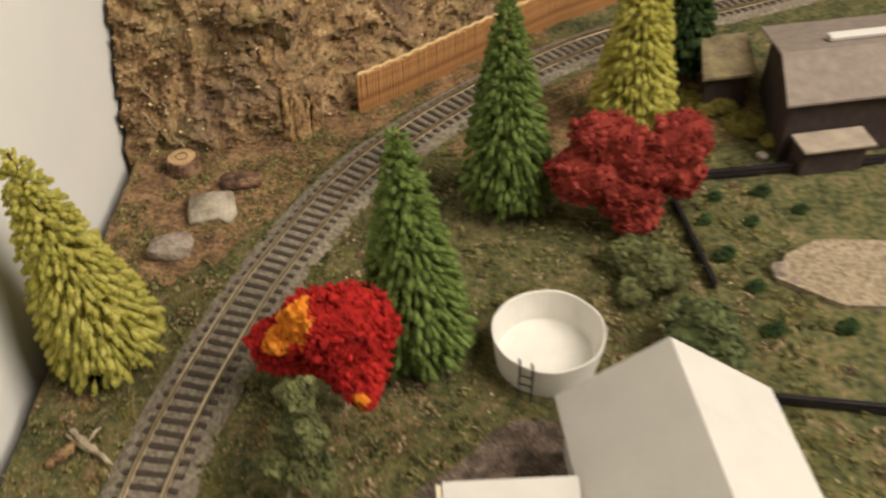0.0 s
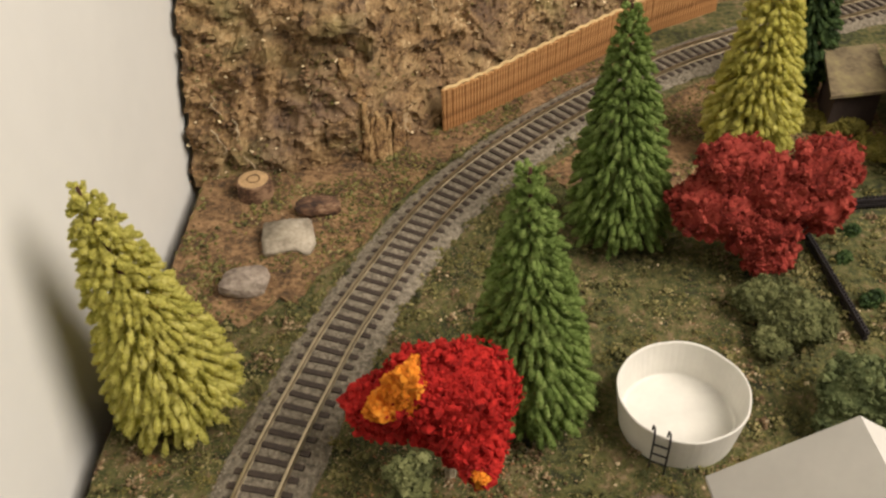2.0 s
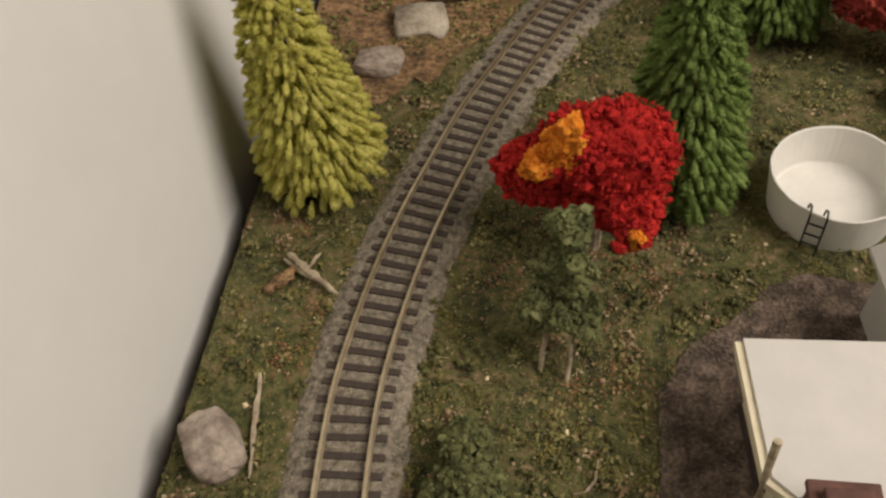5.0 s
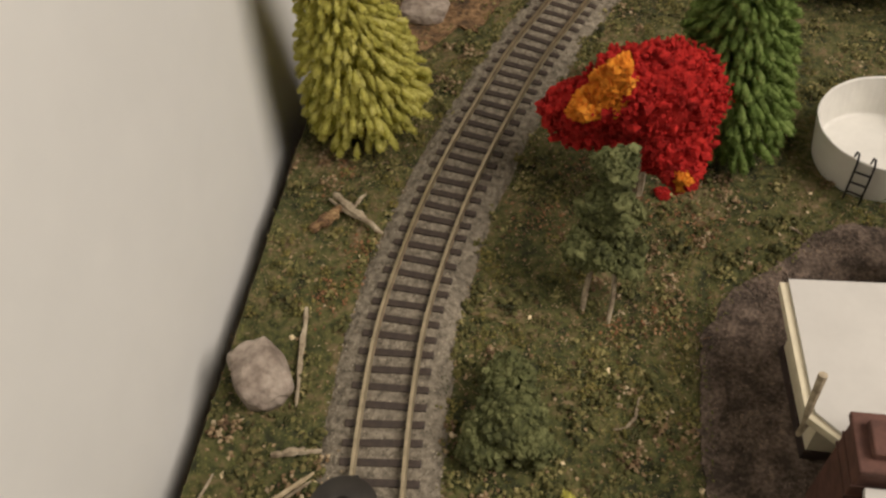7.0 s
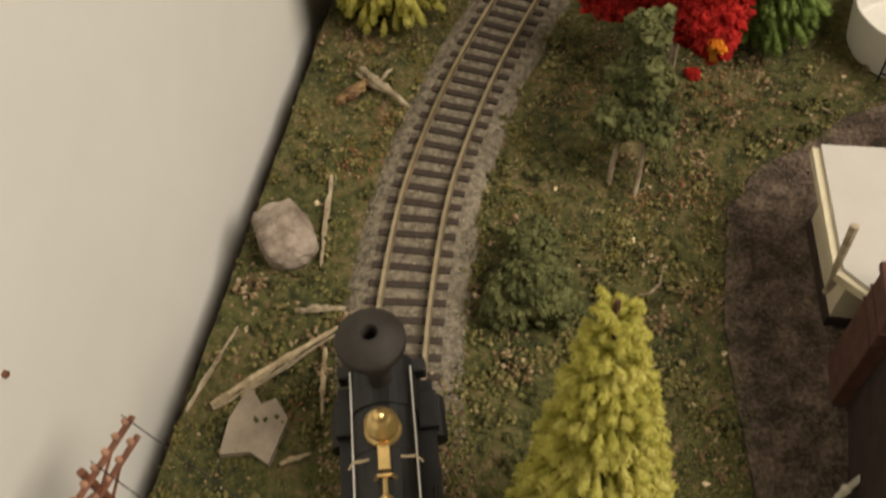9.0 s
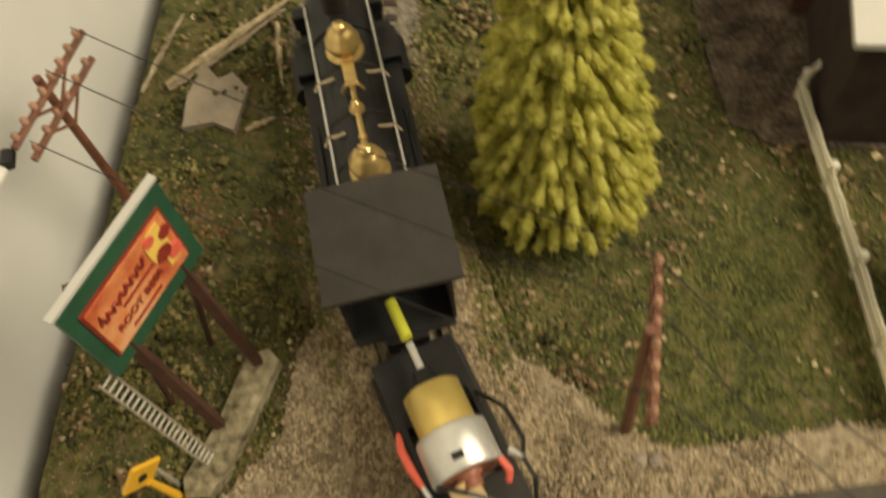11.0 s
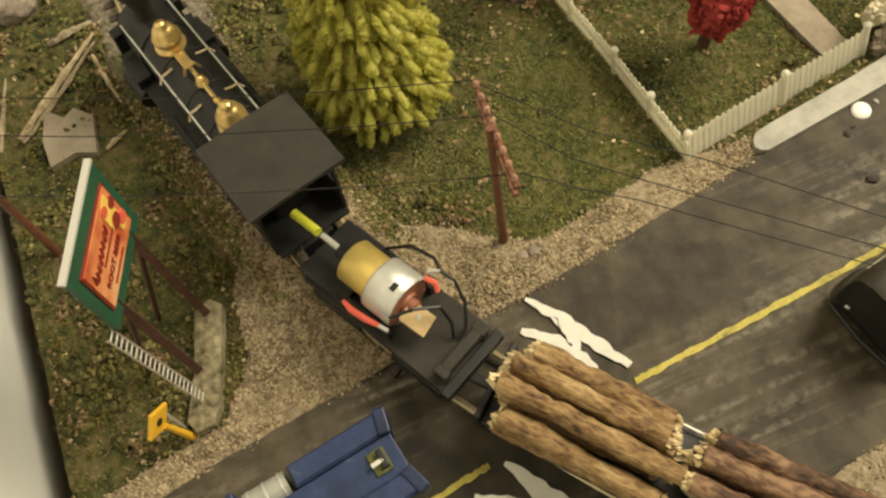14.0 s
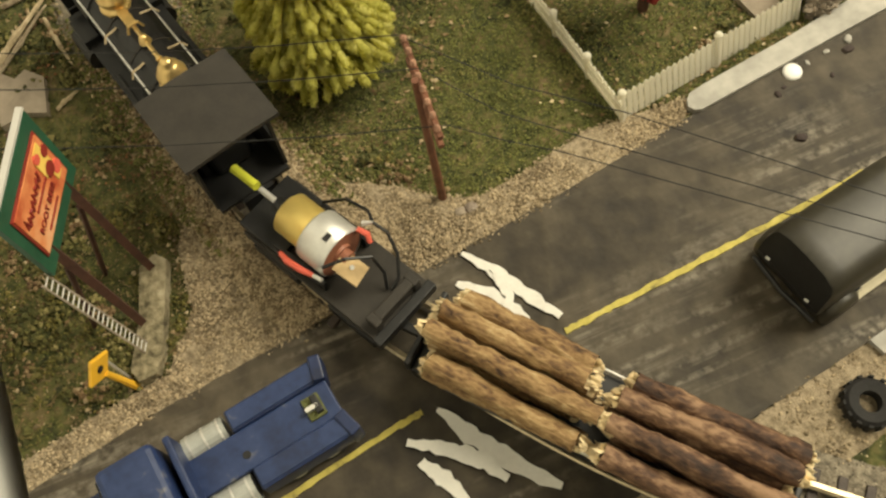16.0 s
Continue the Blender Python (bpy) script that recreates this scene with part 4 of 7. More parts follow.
# ---- pool ----
pool = thing("swimming_pool", "round white plastic above-ground pool standing empty", "swimming pool", (0.0790, 0.3330, 0))
shell = part("shell", lathe([(0.0, 0.0026), (0.0216, 0.0026), (0.0226, 0.0029), (0.0230, 0.0036), (0.0252, 0.0196), (0.0256, 0.0200), (0.0261, 0.0200), (0.0263, 0.0195), (0.0257, 0.0150), (0.0238, 0.0), (0.0, 0.0)], 56), M["pool"], pool)
for v in shell.data.vertices:
    a = math.atan2(v.co.y, v.co.x)
    k = 1 + (0.010 * math.sin(2 * a + 0.6) + 0.005 * math.sin(7 * a) + 0.003 * math.sin(13 * a + 2)) * v.co.z / 0.02
    v.co.x, v.co.y, v.co.z = v.co.x * k, v.co.y * k, v.co.z * (1 + 0.014 * math.sin(5 * a + 1))
lad = new("ladder")
lad.parent = pool
for x in (-0.0150, -0.0096):
    y0 = -math.sqrt(0.0260 ** 2 - x ** 2)
    part("ladder_rail", tube([(x, y0 - 0.0020, 0.0), (x, y0 - 0.0018, 0.0150), (x, y0 - 0.0014, 0.0205), (x, y0 + 0.0002, 0.0228), (x, y0 + 0.0022, 0.0215), (x, y0 + 0.0030, 0.0170)], 0.00042, 6), M["black"], lad)
for z in (0.005, 0.010, 0.0155):
    part("ladder_rung", tube([(-0.0152, -0.0232, z), (-0.0094, -0.0258, z)], 0.00042, 6), M["black"], lad)


# ---- house ----
def build_house():
    h = thing("house", "white card house with a plain gabled roof", "house", (0.116, 0.24, 0))
    o = Vector((0.116, 0.24, 0))
    d = Vector((0.088, -0.996, 0))
    ap, we, ea = Vector((0.1146, 0.2773, 0.0745)), Vector((0.0755, 0.2829, 0.0340)), Vector((0.1560, 0.2714, 0.0510))
    L = 0.150
    part("roof_slope", solid([tuple(p - o) for p in (ap, we, we + d * L, ap + d * L)], 0.0016), M["white"], h, "plain off-white roof slope")
    part("roof_slope", solid([tuple(p - o) for p in (ap + Vector((0.0002, 0, 0)), ap + d * L + Vector((0.0002, 0, 0)), ea + d * L, ea)], 0.0016), M["white"], h, "plain off-white roof slope")
    bm = bmesh.new()
    ring = []
    for k in (0.004, L - 0.004):
        off = d * k - o
        w0, e0 = we + Vector((0.005, 0, 0)), ea - Vector((0.005, 0, 0))
        ring.append([bm.verts.new(p + off) for p in (Vector((w0.x, w0.y, 0)), Vector((w0.x, w0.y, 0.0365)), Vector((ap.x, ap.y, 0.0722)), Vector((e0.x, e0.y, 0.0515)), Vector((e0.x, e0.y, 0)))])
    for a in ring:
        bm.faces.new(a)
    for i in range(5):
        j = (i + 1) % 5
        bm.faces.new((ring[0][i], ring[0][j], ring[1][j], ring[1][i]))
    bmesh.ops.recalc_face_normals(bm, faces=bm.faces)
    part("wall", bm, M["white"], h, "white card walls")
    # the lower wing with its own roof
    wing = [(0.0292, 0.2408), (0.0322, 0.1948), (0.0400, 0.1875), (0.078, 0.1875), (0.0795, 0.2420)]
    part("wing_roof", solid([(x - o.x, y - o.y, 0.0372 + 0.02 * (x - 0.0268)) for x, y in wing], 0.0010), M["white"], h, "off-white flat wing roof")
    part("fascia", solid([(x - o.x, y - o.y, 0.0361 + 0.02 * (x - 0.0268)) for x, y in [(0.0268, 0.2402), (0.0300, 0.1937), (0.0395, 0.1860), (0.078, 0.1860), (0.0787, 0.2412)]], 0.0032), M["cream"], h, "cream roof edge boards")
    part("wing_wall", prism([(x - o.x, y - o.y) for x, y in [(0.0345, 0.2360), (0.0375, 0.1990), (0.078, 0.1990), (0.0785, 0.2360)]], 0, 0.0320), M["cream"], h, "cream card wall")
    part("wing_base", prism([(x - o.x, y - o.y) for x, y in [(0.0338, 0.2368), (0.0368, 0.1984), (0.078, 0.1984), (0.0787, 0.2368)]], 0, 0.0060), M["brown_wall"], h)
    # a leaning post, shortened to a stub and fixed to the wing
    part("post_stub", tube([(0.0345 - o.x, 0.1985 - o.y, 0.0300), (0.0290 - o.x, 0.1915 - o.y, 0.0300), (0.0292 - o.x, 0.1930 - o.y, 0.0400), (0.0301 - o.x, 0.1968 - o.y, 0.0541)], [0.0008, 0.0009, 0.0010, 0.0013], 9), M["grey_wood"], h, "thin weathered grey post stub at the roof corner")
    # the rear wing
    back = [(0.0395, 0.1700), (0.0345, 0.1230), (0.100, 0.1200), (0.100, 0.1700)]
    part("rear_roof", solid([(x - o.x, y - o.y, 0.0450) for x, y in back], 0.0020), M["white"], h, "off-white flat roof")
    # the dark brown also carries the shade below the rear roof
    part("rear_wall", prism([(x - o.x, y - o.y) for x, y in [(0.0430, 0.1850), (0.0385, 0.1260), (0.099, 0.1230), (0.099, 0.1850)]], 0, 0.0425), M["brown_wall"], h, "dark brown wall with the shade put into its colour")
    ch = new("chimney")
    ch.parent = h
    cx, cy = 0.0455 - o.x, 0.1792 - o.y
    part("chimney_shaft", box((0.0165, 0.0150, 0.050), (cx, cy, 0.025), bevel=0.0004), M["brick"], ch, "dark brown brick chimney")
    part("chimney_cap", box((0.0185, 0.0170, 0.0025), (cx, cy, 0.0512), bevel=0.0005), M["brick"], ch)
    part("chimney_top", box((0.0120, 0.0100, 0.0030), (cx, cy, 0.0540), bevel=0.0005), M["brick"], ch)
    for z in (0.036, 0.042):
        part("brick_course", box((0.0172, 0.0157, 0.0008), (cx, cy, z)), M["dark_timber"], ch)


build_house()


def build_far_building():
    b = thing("station_building", "low dark building with a grey-brown shingled roof", "building", (0.29, 0.53, 0))
    o = Vector((0.29, 0.53, 0))
    e0, r0, b0 = Vector((0.2267, 0.4784, 0.045)), Vector((0.2310, 0.5150, 0.0580)), Vector((0.2390, 0.5760, 0.0430))
    d = Vector((0.985, 0.17, 0)) * 0.16
    part("roof_slope", solid([tuple(p - o) for p in (e0, e0 + d, r0 + d, r0)], 0.0016), M["shingle"], b)
    part("roof_slope", solid([tuple(p - o) for p in (r0, r0 + d, b0 + d, b0)], 0.0016), M["shingle"], b)
    part("wall", prism([(p.x - o.x, p.y - o.y) for p in (e0 + Vector((0.006, 0.008, 0)), e0 + d + Vector((-0.006, 0.008, 0)), b0 + d + Vector((-0.006, -0.008, 0)), b0 + Vector((0.006, -0.008, 0)))], 0, 0.042), M["brown_wall"], b)
    part("skylight", box((0.045, 0.006, 0.003), (-0.003, 0.008, 0.0575), (9, 0, 10), bevel=0.0006), M["white"], b, "long white roof light")
    part("porch_roof", box((0.045, 0.018, 0.002), (-0.030, -0.050, 0.020), (4, 0, 10), bevel=0.0004), M["slab"], b, "mossy porch roof")
    part("porch_block", box((0.040, 0.014, 0.018), (-0.030, -0.048, 0.0095), (0, 0, 10)), M["brown_wall"], b)
    s = thing("shed", "small dark shed with a mossy grey flat roof", "shed", (0.2130, 0.5540, 0))
    part("roof", solid([(-0.0185, -0.020, 0.030), (0.017, -0.014, 0.030), (0.022, 0.032, 0.034), (-0.0100, 0.026, 0.034)], 0.0020), M["mossy_roof"], s, "mossy grey roof")
    part("wall", prism([(-0.014, -0.015), (0.014, -0.010), (0.018, 0.027), (-0.007, 0.022)], 0, 0.0285), M["brown_wall"], s)


build_far_building()


# ---- fences ----
def run_points(points, pitch):
    out, s = [], 0.0
    for p, q in zip(points, points[1:]):
        p, q = Vector((*p, 0)), Vector((*q, 0))
        n = max(1, int((q - p).length / pitch))
        a = math.degrees(math.atan2(q.y - p.y, q.x - p.x))
        out += [(p.lerp(q, (i + 0.5) / n), a) for i in range(n)]
    return out


def picket_fence():
    f = thing("picket_fence", "white plastic picket fence round the garden", "fence")
    bm = bmesh.new()
    w, t, z = 0.00084, 0.0003, 0.0112
    prof = [(-w, 0.0004), (w, 0.0004), (w, z - 0.0009), (0, z), (-w, z - 0.0009)]
    a = [bm.verts.new((x, -t, q)) for x, q in prof]
    b = [bm.verts.new((x, t, q)) for x, q in prof]
    bm.faces.new(a)
    bm.faces.new(b[::-1])
    for i in range(5):
        j = (i + 1) % 5
        bm.faces.new((a[j], a[i], b[i], b[j]))
    W = M["fence_white"]
    picket = mesh_of("picket", bm, W)
    post = mesh_of("fence_post", lathe([(0.0, 0), (0.0011, 0), (0.0011, 0.0116), (0.0014, 0.0118), (0.0014, 0.0124), (0.0009, 0.0131), (0.0, 0.0134)], 10), W)
    # each run with the angle by which it leans back into the garden
    runs = [([(0.0472, 0.0462), (0.0430, 0.0860), (0.0358, 0.1410)], -7), ([(0.0472, 0.0462), (0.0845, 0.0521), (0.1168, 0.0572)], -17)]
    for run, lean in runs:
        for p, ang in run_points(run, 0.00210):
            ob = new("picket", picket)
            ob.parent, ob.matrix_basis = f, pose(p.x, p.y, 0, lean + 0.6 * math.sin(p.x * 900 + p.y * 700), 0.5 * math.sin(p.x * 1700 + p.y * 1300), ang)
        for p, q in zip(run, run[1:]):
            c, d = (Vector(p) + Vector(q)) / 2, Vector(q) - Vector(p)
            turn = pose(c.x, c.y, 0, lean, 0, math.degrees(math.atan2(d.y, d.x)))
            for z in (0.0035, 0.0088):
                rail = box((d.length, 0.0006, 0.0011), (0, 0.0005 if lean < 0 else -0.0005, z))
                rail.transform(turn)
                part("fence_rail", rail, W, f)
    for x, y, rx, ry in ((0.0472, 0.0462, -14, 0), (0.0452, 0.0660, 0, -7), (0.0430, 0.0860, 0, -7), (0.0396, 0.1115, 0, -6), (0.0358, 0.1410, 0, 0), (0.0845, 0.0521, -17, 0), (0.1168, 0.0572, -17, 0)):
        ob = new("fence_post", post)
        ob.parent, ob.matrix_basis = f, pose(x, y, 0, rx, ry, 0)
    part("fence_rail", tube([(0.0358, 0.1410, 0.0105), (0.0460, 0.1510, 0.0110)], 0.0009, 6), W, f)


picket_fence()


def plank_fence():
    f = thing("plank_fence", "orange-brown stained wooden plank wall against the hillside", "fence")
    pts = [(-0.0222, 0.5455), (0.0044, 0.5668), (0.0602, 0.6165), (0.1200, 0.6680), (0.170, 0.7010)]
    me = [mesh_of("plank", cyl(0.00125, 0.00120, h, pose(0, 0, h / 2), 7), M["fence_wood"]) for h in (0.0285, 0.0292, 0.0300)]
    r = random.Random(5)
    pl = run_points(pts, 0.0022)
    for i, (p, a) in enumerate(pl):
        ob = new("plank", me[r.randrange(3)])
        ob.parent, ob.matrix_basis = f, pose(p.x, p.y, -0.001, r.uniform(-1, 1), r.uniform(-1, 1), a)
    part("top_edge", tube([(p.x, p.y + 0.0006, 0.0288 + 0.0006 * math.sin(i * 1.3)) for i, (p, a) in enumerate(pl)], 0.0011, 6), M["fence_top"], f, "pale cut upper edge")


plank_fence()


def dark_fence():
    f = thing("garden_fence", "low black fence of close stakes round the garden", "fence")
    stake = mesh_of("stake", cyl(0.0008, 0.0005, 0.0085, pose(0, 0, 0.00425), 6), M["dark_fence"])
    for run in ([(0.1620, 0.4480), (0.1690, 0.3760)], [(0.1780, 0.4690), (0.2980, 0.4835)], [(0.1760, 0.3040), (0.2600, 0.2920)]):
        for p, a in run_points(run, 0.0019):
            ob = new("stake", stake)
            ob.parent, ob.matrix_basis = f, pose(p.x, p.y, -0.0005, 0, 0, a)
        c, d = (Vector(run[0]) + Vector(run[1])) / 2, Vector(run[1]) - Vector(run[0])
        for z in (0.0030, 0.0058):
            part("fence_rail", box((d.length, 0.0022, 0.0018), (c.x, c.y, z), (0, 0, math.degrees(math.atan2(d.y, d.x)))), M["dark_fence"], f)


dark_fence()
tagged(part("garden_bed", prism([(0.2016, 0.3824), (0.2120, 0.4000), (0.2326, 0.4120), (0.2700, 0.4100), (0.2900, 0.3800), (0.2600, 0.3600), (0.2300, 0.3620)], -0.003, 0.0035), M["gravel_bed"]), "raised tan gravel bed in the garden", "garden bed", kind="structure")

# ---- pavements and road paint ----
walk_n = [(0.0680, 0.0430), (0.0672, 0.0405), (0.0685, 0.0388), (0.0705, 0.0380), (0.1100, 0.0430), (0.1450, 0.0473), (0.30, 0.0700), (0.30, 0.0800), (0.1450, 0.0570), (0.1080, 0.0505), (0.0760, 0.0462), (0.0700, 0.0450)]
tagged(part("pavement", prism(walk_n, -0.001, 0.0030), M["sidewalk"]), "pale concrete pavement with a rounded end", "pavement", kind="structure")
tagged(part("pavement", prism([(0.0745, -0.0470), (0.0760, -0.0520), (0.30, -0.0210), (0.30, -0.0110)], -0.001, 0.0030), M["sidewalk"]), "pale concrete pavement across the road", "pavement", kind="structure")
GARDEN_PATH = [(0.1050, 0.0590), (0.1150, 0.0600), (0.1100, 0.1100), (0.0980, 0.1080)]
tagged(part("garden_path", prism(GARDEN_PATH, -0.001, 0.0022), M["slab"]), "grey garden path behind the fence", "path", kind="structure")
tagged(part("road_disc", lathe([(0.0, 0.0024), (0.0012, 0.00235), (0.0026, 0.0021), (0.0031, 0.0016), (0.0031, 0.0010), (0.0, 0.0010)], 24, pose(0.1038, 0.0389, 0.0004, 4, -5, 0)), M["disc_white"], smooth=True), "small white domed disc lying on the road", "disc")
for pts, wd in (([(-0.0178, 0.0240), (-0.0100, 0.0130), (-0.0050, 0.0030), (0.0016, -0.0075)], [0.0010, 0.0034, 0.0030, 0.0012]), ([(-0.0230, 0.0160), (-0.0155, 0.0090), (-0.0105, -0.0010), (-0.0085, -0.0095)], [0.0014, 0.0030, 0.0034, 0.0016]), ([(-0.0118, 0.0160), (-0.0105, 0.0060), (-0.0150, -0.0010)], [0.0010, 0.0024, 0.0012]),
                ([(-0.0425, -0.0165), (-0.0370, -0.0270), (-0.0290, -0.0390), (-0.0185, -0.0515)], [0.0012, 0.0036, 0.0040, 0.0014]), ([(-0.0535, -0.0220), (-0.0430, -0.0290), (-0.0360, -0.0350), (-0.0320, -0.0430)], [0.0014, 0.0034, 0.0036, 0.0014]), ([(-0.0525, -0.0285), (-0.0480, -0.0350), (-0.0440, -0.0440)], [0.0020, 0.0034, 0.0012])):
    rough = random.Random(int(abs(pts[0][0]) * 1e6))
    fine_pts, fine_wd = [], []
    for k in range(len(pts) - 1):
        for q in range(6):
            u = q / 6
            fine_pts.append((pts[k][0] * (1 - u) + pts[k + 1][0] * u + rough.uniform(-0.0003, 0.0003), pts[k][1] * (1 - u) + pts[k + 1][1] * u + rough.uniform(-0.0003, 0.0003)))
            fine_wd.append((wd[k] * (1 - u) + wd[k + 1] * u) * rough.uniform(1.05, 1.6))
    tagged(part("crossing_mark", strip(fine_pts, fine_wd, 0.00190 + 0.00012 * rough.randrange(1, 9)), M["white_line"]), "rough white painted crossing mark on the road", "road marking", kind="structure")


# ---- train ----
def wheel(parent, x, y, z, r, mat):
    part("wheel", lathe([(0.0, -0.0010), (r * 0.8, -0.0010), (r, -0.0008), (r, 0.0008), (r * 1.06, 0.0010), (r * 0.75, 0.0012), (r * 0.7, 0.0004), (r * 0.25, 0.0004), (r * 0.22, 0.0016), (0.0, 0.0016)], 18, pose(x, y, z, 90, 0, 0)), mat, parent)


def on_track(name, label, category, s, fore, aft):
    """A vehicle whose wheels at fore and aft metres ahead of s both stand on the rails."""
    p, q = along(s - fore)[0], along(s - aft)[0]
    d = (p - q).normalized()
    o = q - d * aft
    return thing(name, label, category, (o.x, o.y, 0.006), math.degrees(math.atan2(d.y, d.x)))


def steam_engine(s):
    K = M["black"]
    e = on_track("steam_locomotive", "black old-time model steam locomotive with brass domes", "locomotive", s, 0.066, 0.008)
    cab = new("cab")
    cab.parent = e
    part("roof", solid([(-0.0140, -0.0145, 0.0431), (0.0, -0.0146, 0.0431), (0.0135, -0.0145, 0.0431), (0.0135, 0.0, 0.0436), (0.0135, 0.0145, 0.0431), (0.0, 0.0146, 0.0431), (-0.0140, 0.0145, 0.0431), (-0.0140, 0.0, 0.0436)], 0.0014), M["black_roof"], cab, "matt black cab roof")
    for y in (-0.0118, 0.0118):
        part("side_lower", box((0.0210, 0.0009, 0.0130), (0.0005, y, 0.0205)), K, cab)
        for x in (-0.0092, 0.0005, 0.0100):
            part("window_post", box((0.0020, 0.0009, 0.0155), (x, y, 0.0348)), K, cab)
    part("front_wall", box((0.0009, 0.0236, 0.0280), (0.0112, 0, 0.0280)), K, cab)
    part("cab_floor", box((0.0230, 0.0236, 0.0012), (0, 0, 0.0135)), K, cab)
    part("firebox", box((0.0130, 0.0120, 0.0160), (0.0050, 0, 0.0220), bevel=0.0015), K, cab)
    R = pose(0, 0, 0, 0, 90, 0)
    boiler = part("boiler", lathe([(0.0, 0.010), (0.0086, 0.010), (0.0086, 0.0688), (0.0092, 0.0690), (0.0092, 0.0840), (0.0070, 0.0852), (0.0, 0.0858)], 26, pose(0, 0, 0.0205) @ R), K, e, smooth=False)
    for x in (0.0150, 0.0290, 0.0420, 0.0570):
        part("boiler_band", cyl(0.00885, 0.00885, 0.0007, pose(x, 0, 0.0205) @ R, 26), M["black_roof"], boiler)
    dome = [(0.0046, 0.0), (0.0050, 0.0008), (0.0046, 0.0017), (0.0040, 0.0020), (0.0039, 0.0036), (0.0045, 0.0042), (0.0045, 0.0050), (0.0040, 0.0056), (0.0035, 0.0072), (0.0025, 0.0086), (0.0018, 0.0090), (0.0018, 0.0100), (0.0013, 0.0106), (0.0, 0.0108)]
    for x in (0.0245, 0.0615):
        part("dome", lathe(dome, 22, pose(x, 0, 0.0283)), M["brass"], e, "polished brass dome", smooth=True)
    part("bell_bracket", box((0.0070, 0.0032, 0.0014), (0.0535, 0, 0.0302), bevel=0.0003), M["brass"], e, "brass bell bracket")
    part("bell_yoke", tube([(0.0480, -0.0026, 0.0296), (0.0480, -0.0016, 0.0322), (0.0480, 0.0016, 0.0322), (0.0480, 0.0026, 0.0296)], 0.0005, 6), M["brass"], e, "brass bell yoke")
    part("pipe_flange", cyl(0.0011, 0.0011, 0.0010, pose(0.0330, 0, 0.0307, 0, 90, 0), 10), M["brass"], e)
    part("bell", lathe([(0.0020, 0), (0.0015, 0.0014), (0.0010, 0.0026), (0.0, 0.0030)], 14, pose(0.0420, 0, 0.0302)), M["brass"], e, "small brass bell", smooth=True)
    part("whistle_pipe", tube([(0.0285, 0, 0.0306), (0.0485, 0, 0.0310)], 0.0007, 7), M["brass"], e, "brass pipe")
    stack = part("smoke_funnel", lathe([(0.0034, 0.0270), (0.0034, 0.0345), (0.0046, 0.0385), (0.0084, 0.0470), (0.0089, 0.0480), (0.0090, 0.0502), (0.0086, 0.0508), (0.0050, 0.0526), (0.0026, 0.0536), (0.0022, 0.0534), (0.0021, 0.0450)], 36, pose(0.0765, 0, 0)), M["black_roof"], e, "wide black balloon smoke funnel", smooth=True)
    part("stack_floor", cyl(0.0027, 0.0027, 0.0004, pose(0.0765, 0, 0.0460), 18), K, stack)
    part("headlamp", box((0.0065, 0.0062, 0.0070), (0.0885, 0, 0.0330), bevel=0.0006), K, e)
    for y in (-0.0082, 0.0082):
        part("handrail", tube([(0.0120, y, 0.0272), (0.0800, y, 0.0272)], 0.00032, 6), M["steel"], e, "thin steel handrail")
        for x in (0.0200, 0.0370, 0.0540):
            part("rail_stanchion", tube([(x - 0.0012, y * 1.16, 0.0262), (x, y, 0.0276), (x, y * 0.72, 0.0278), (x, y * 0.5, 0.0284)], 0.0004, 5), M["split_grey"], e, "cream pipe bracket")
        part("running_board", box((0.0720, 0.0055, 0.0008), (0.0460, y * 1.30, 0.0140)), K, e)
        part("cylinder", cyl(0.0044, 0.0044, 0.0125, pose(0.0720, y * 1.45, 0.0085) @ R, 16), K, e)
        part("steam_chest", box((0.0110, 0.0055, 0.0042), (0.0720, y * 1.40, 0.0148), bevel=0.0004), K, e)
        part("main_rod", box((0.0440, 0.0008, 0.0012), (0.0320, y * 1.30, 0.0070)), M["black_roof"], e)
        part("side_pipe", tube([(0.0150, y * 1.42, 0.0150), (0.0300, y * 1.45, 0.0155), (0.0500, y * 1.42, 0.0150)], 0.0005, 6), M["black"], e)
        for x in (0.0080, 0.0340):
            wheel(e, x, y, 0.0085, 0.0085, K)
        for x in (0.0630, 0.0790):
            wheel(e, x, y, 0.0045, 0.0045, K)
    for y in (-0.0060, 0.0060):
        part("front_lamp", box((0.0040, 0.0040, 0.0052), (0.0820, y * 1.7, 0.0215), bevel=0.0005), K, e)
    part("frame", box((0.1000, 0.0100, 0.0060), (0.0370, 0, 0.0105)), K, e)
    part("buffer_beam", box((0.0030, 0.0240, 0.0040), (0.0875, 0, 0.0110), bevel=0.0004), K, e)
    bm = bmesh.new()
    for k in range(7):
        y = -0.0090 + 0.003 * k
        tube([(0.0880, y, 0.0095), (0.0980 - 0.5 * abs(y), y * 0.35, 0.0020)], 0.0005, 5, bm)
    part("cowcatcher", bm, K, e, "slatted black cowcatcher")


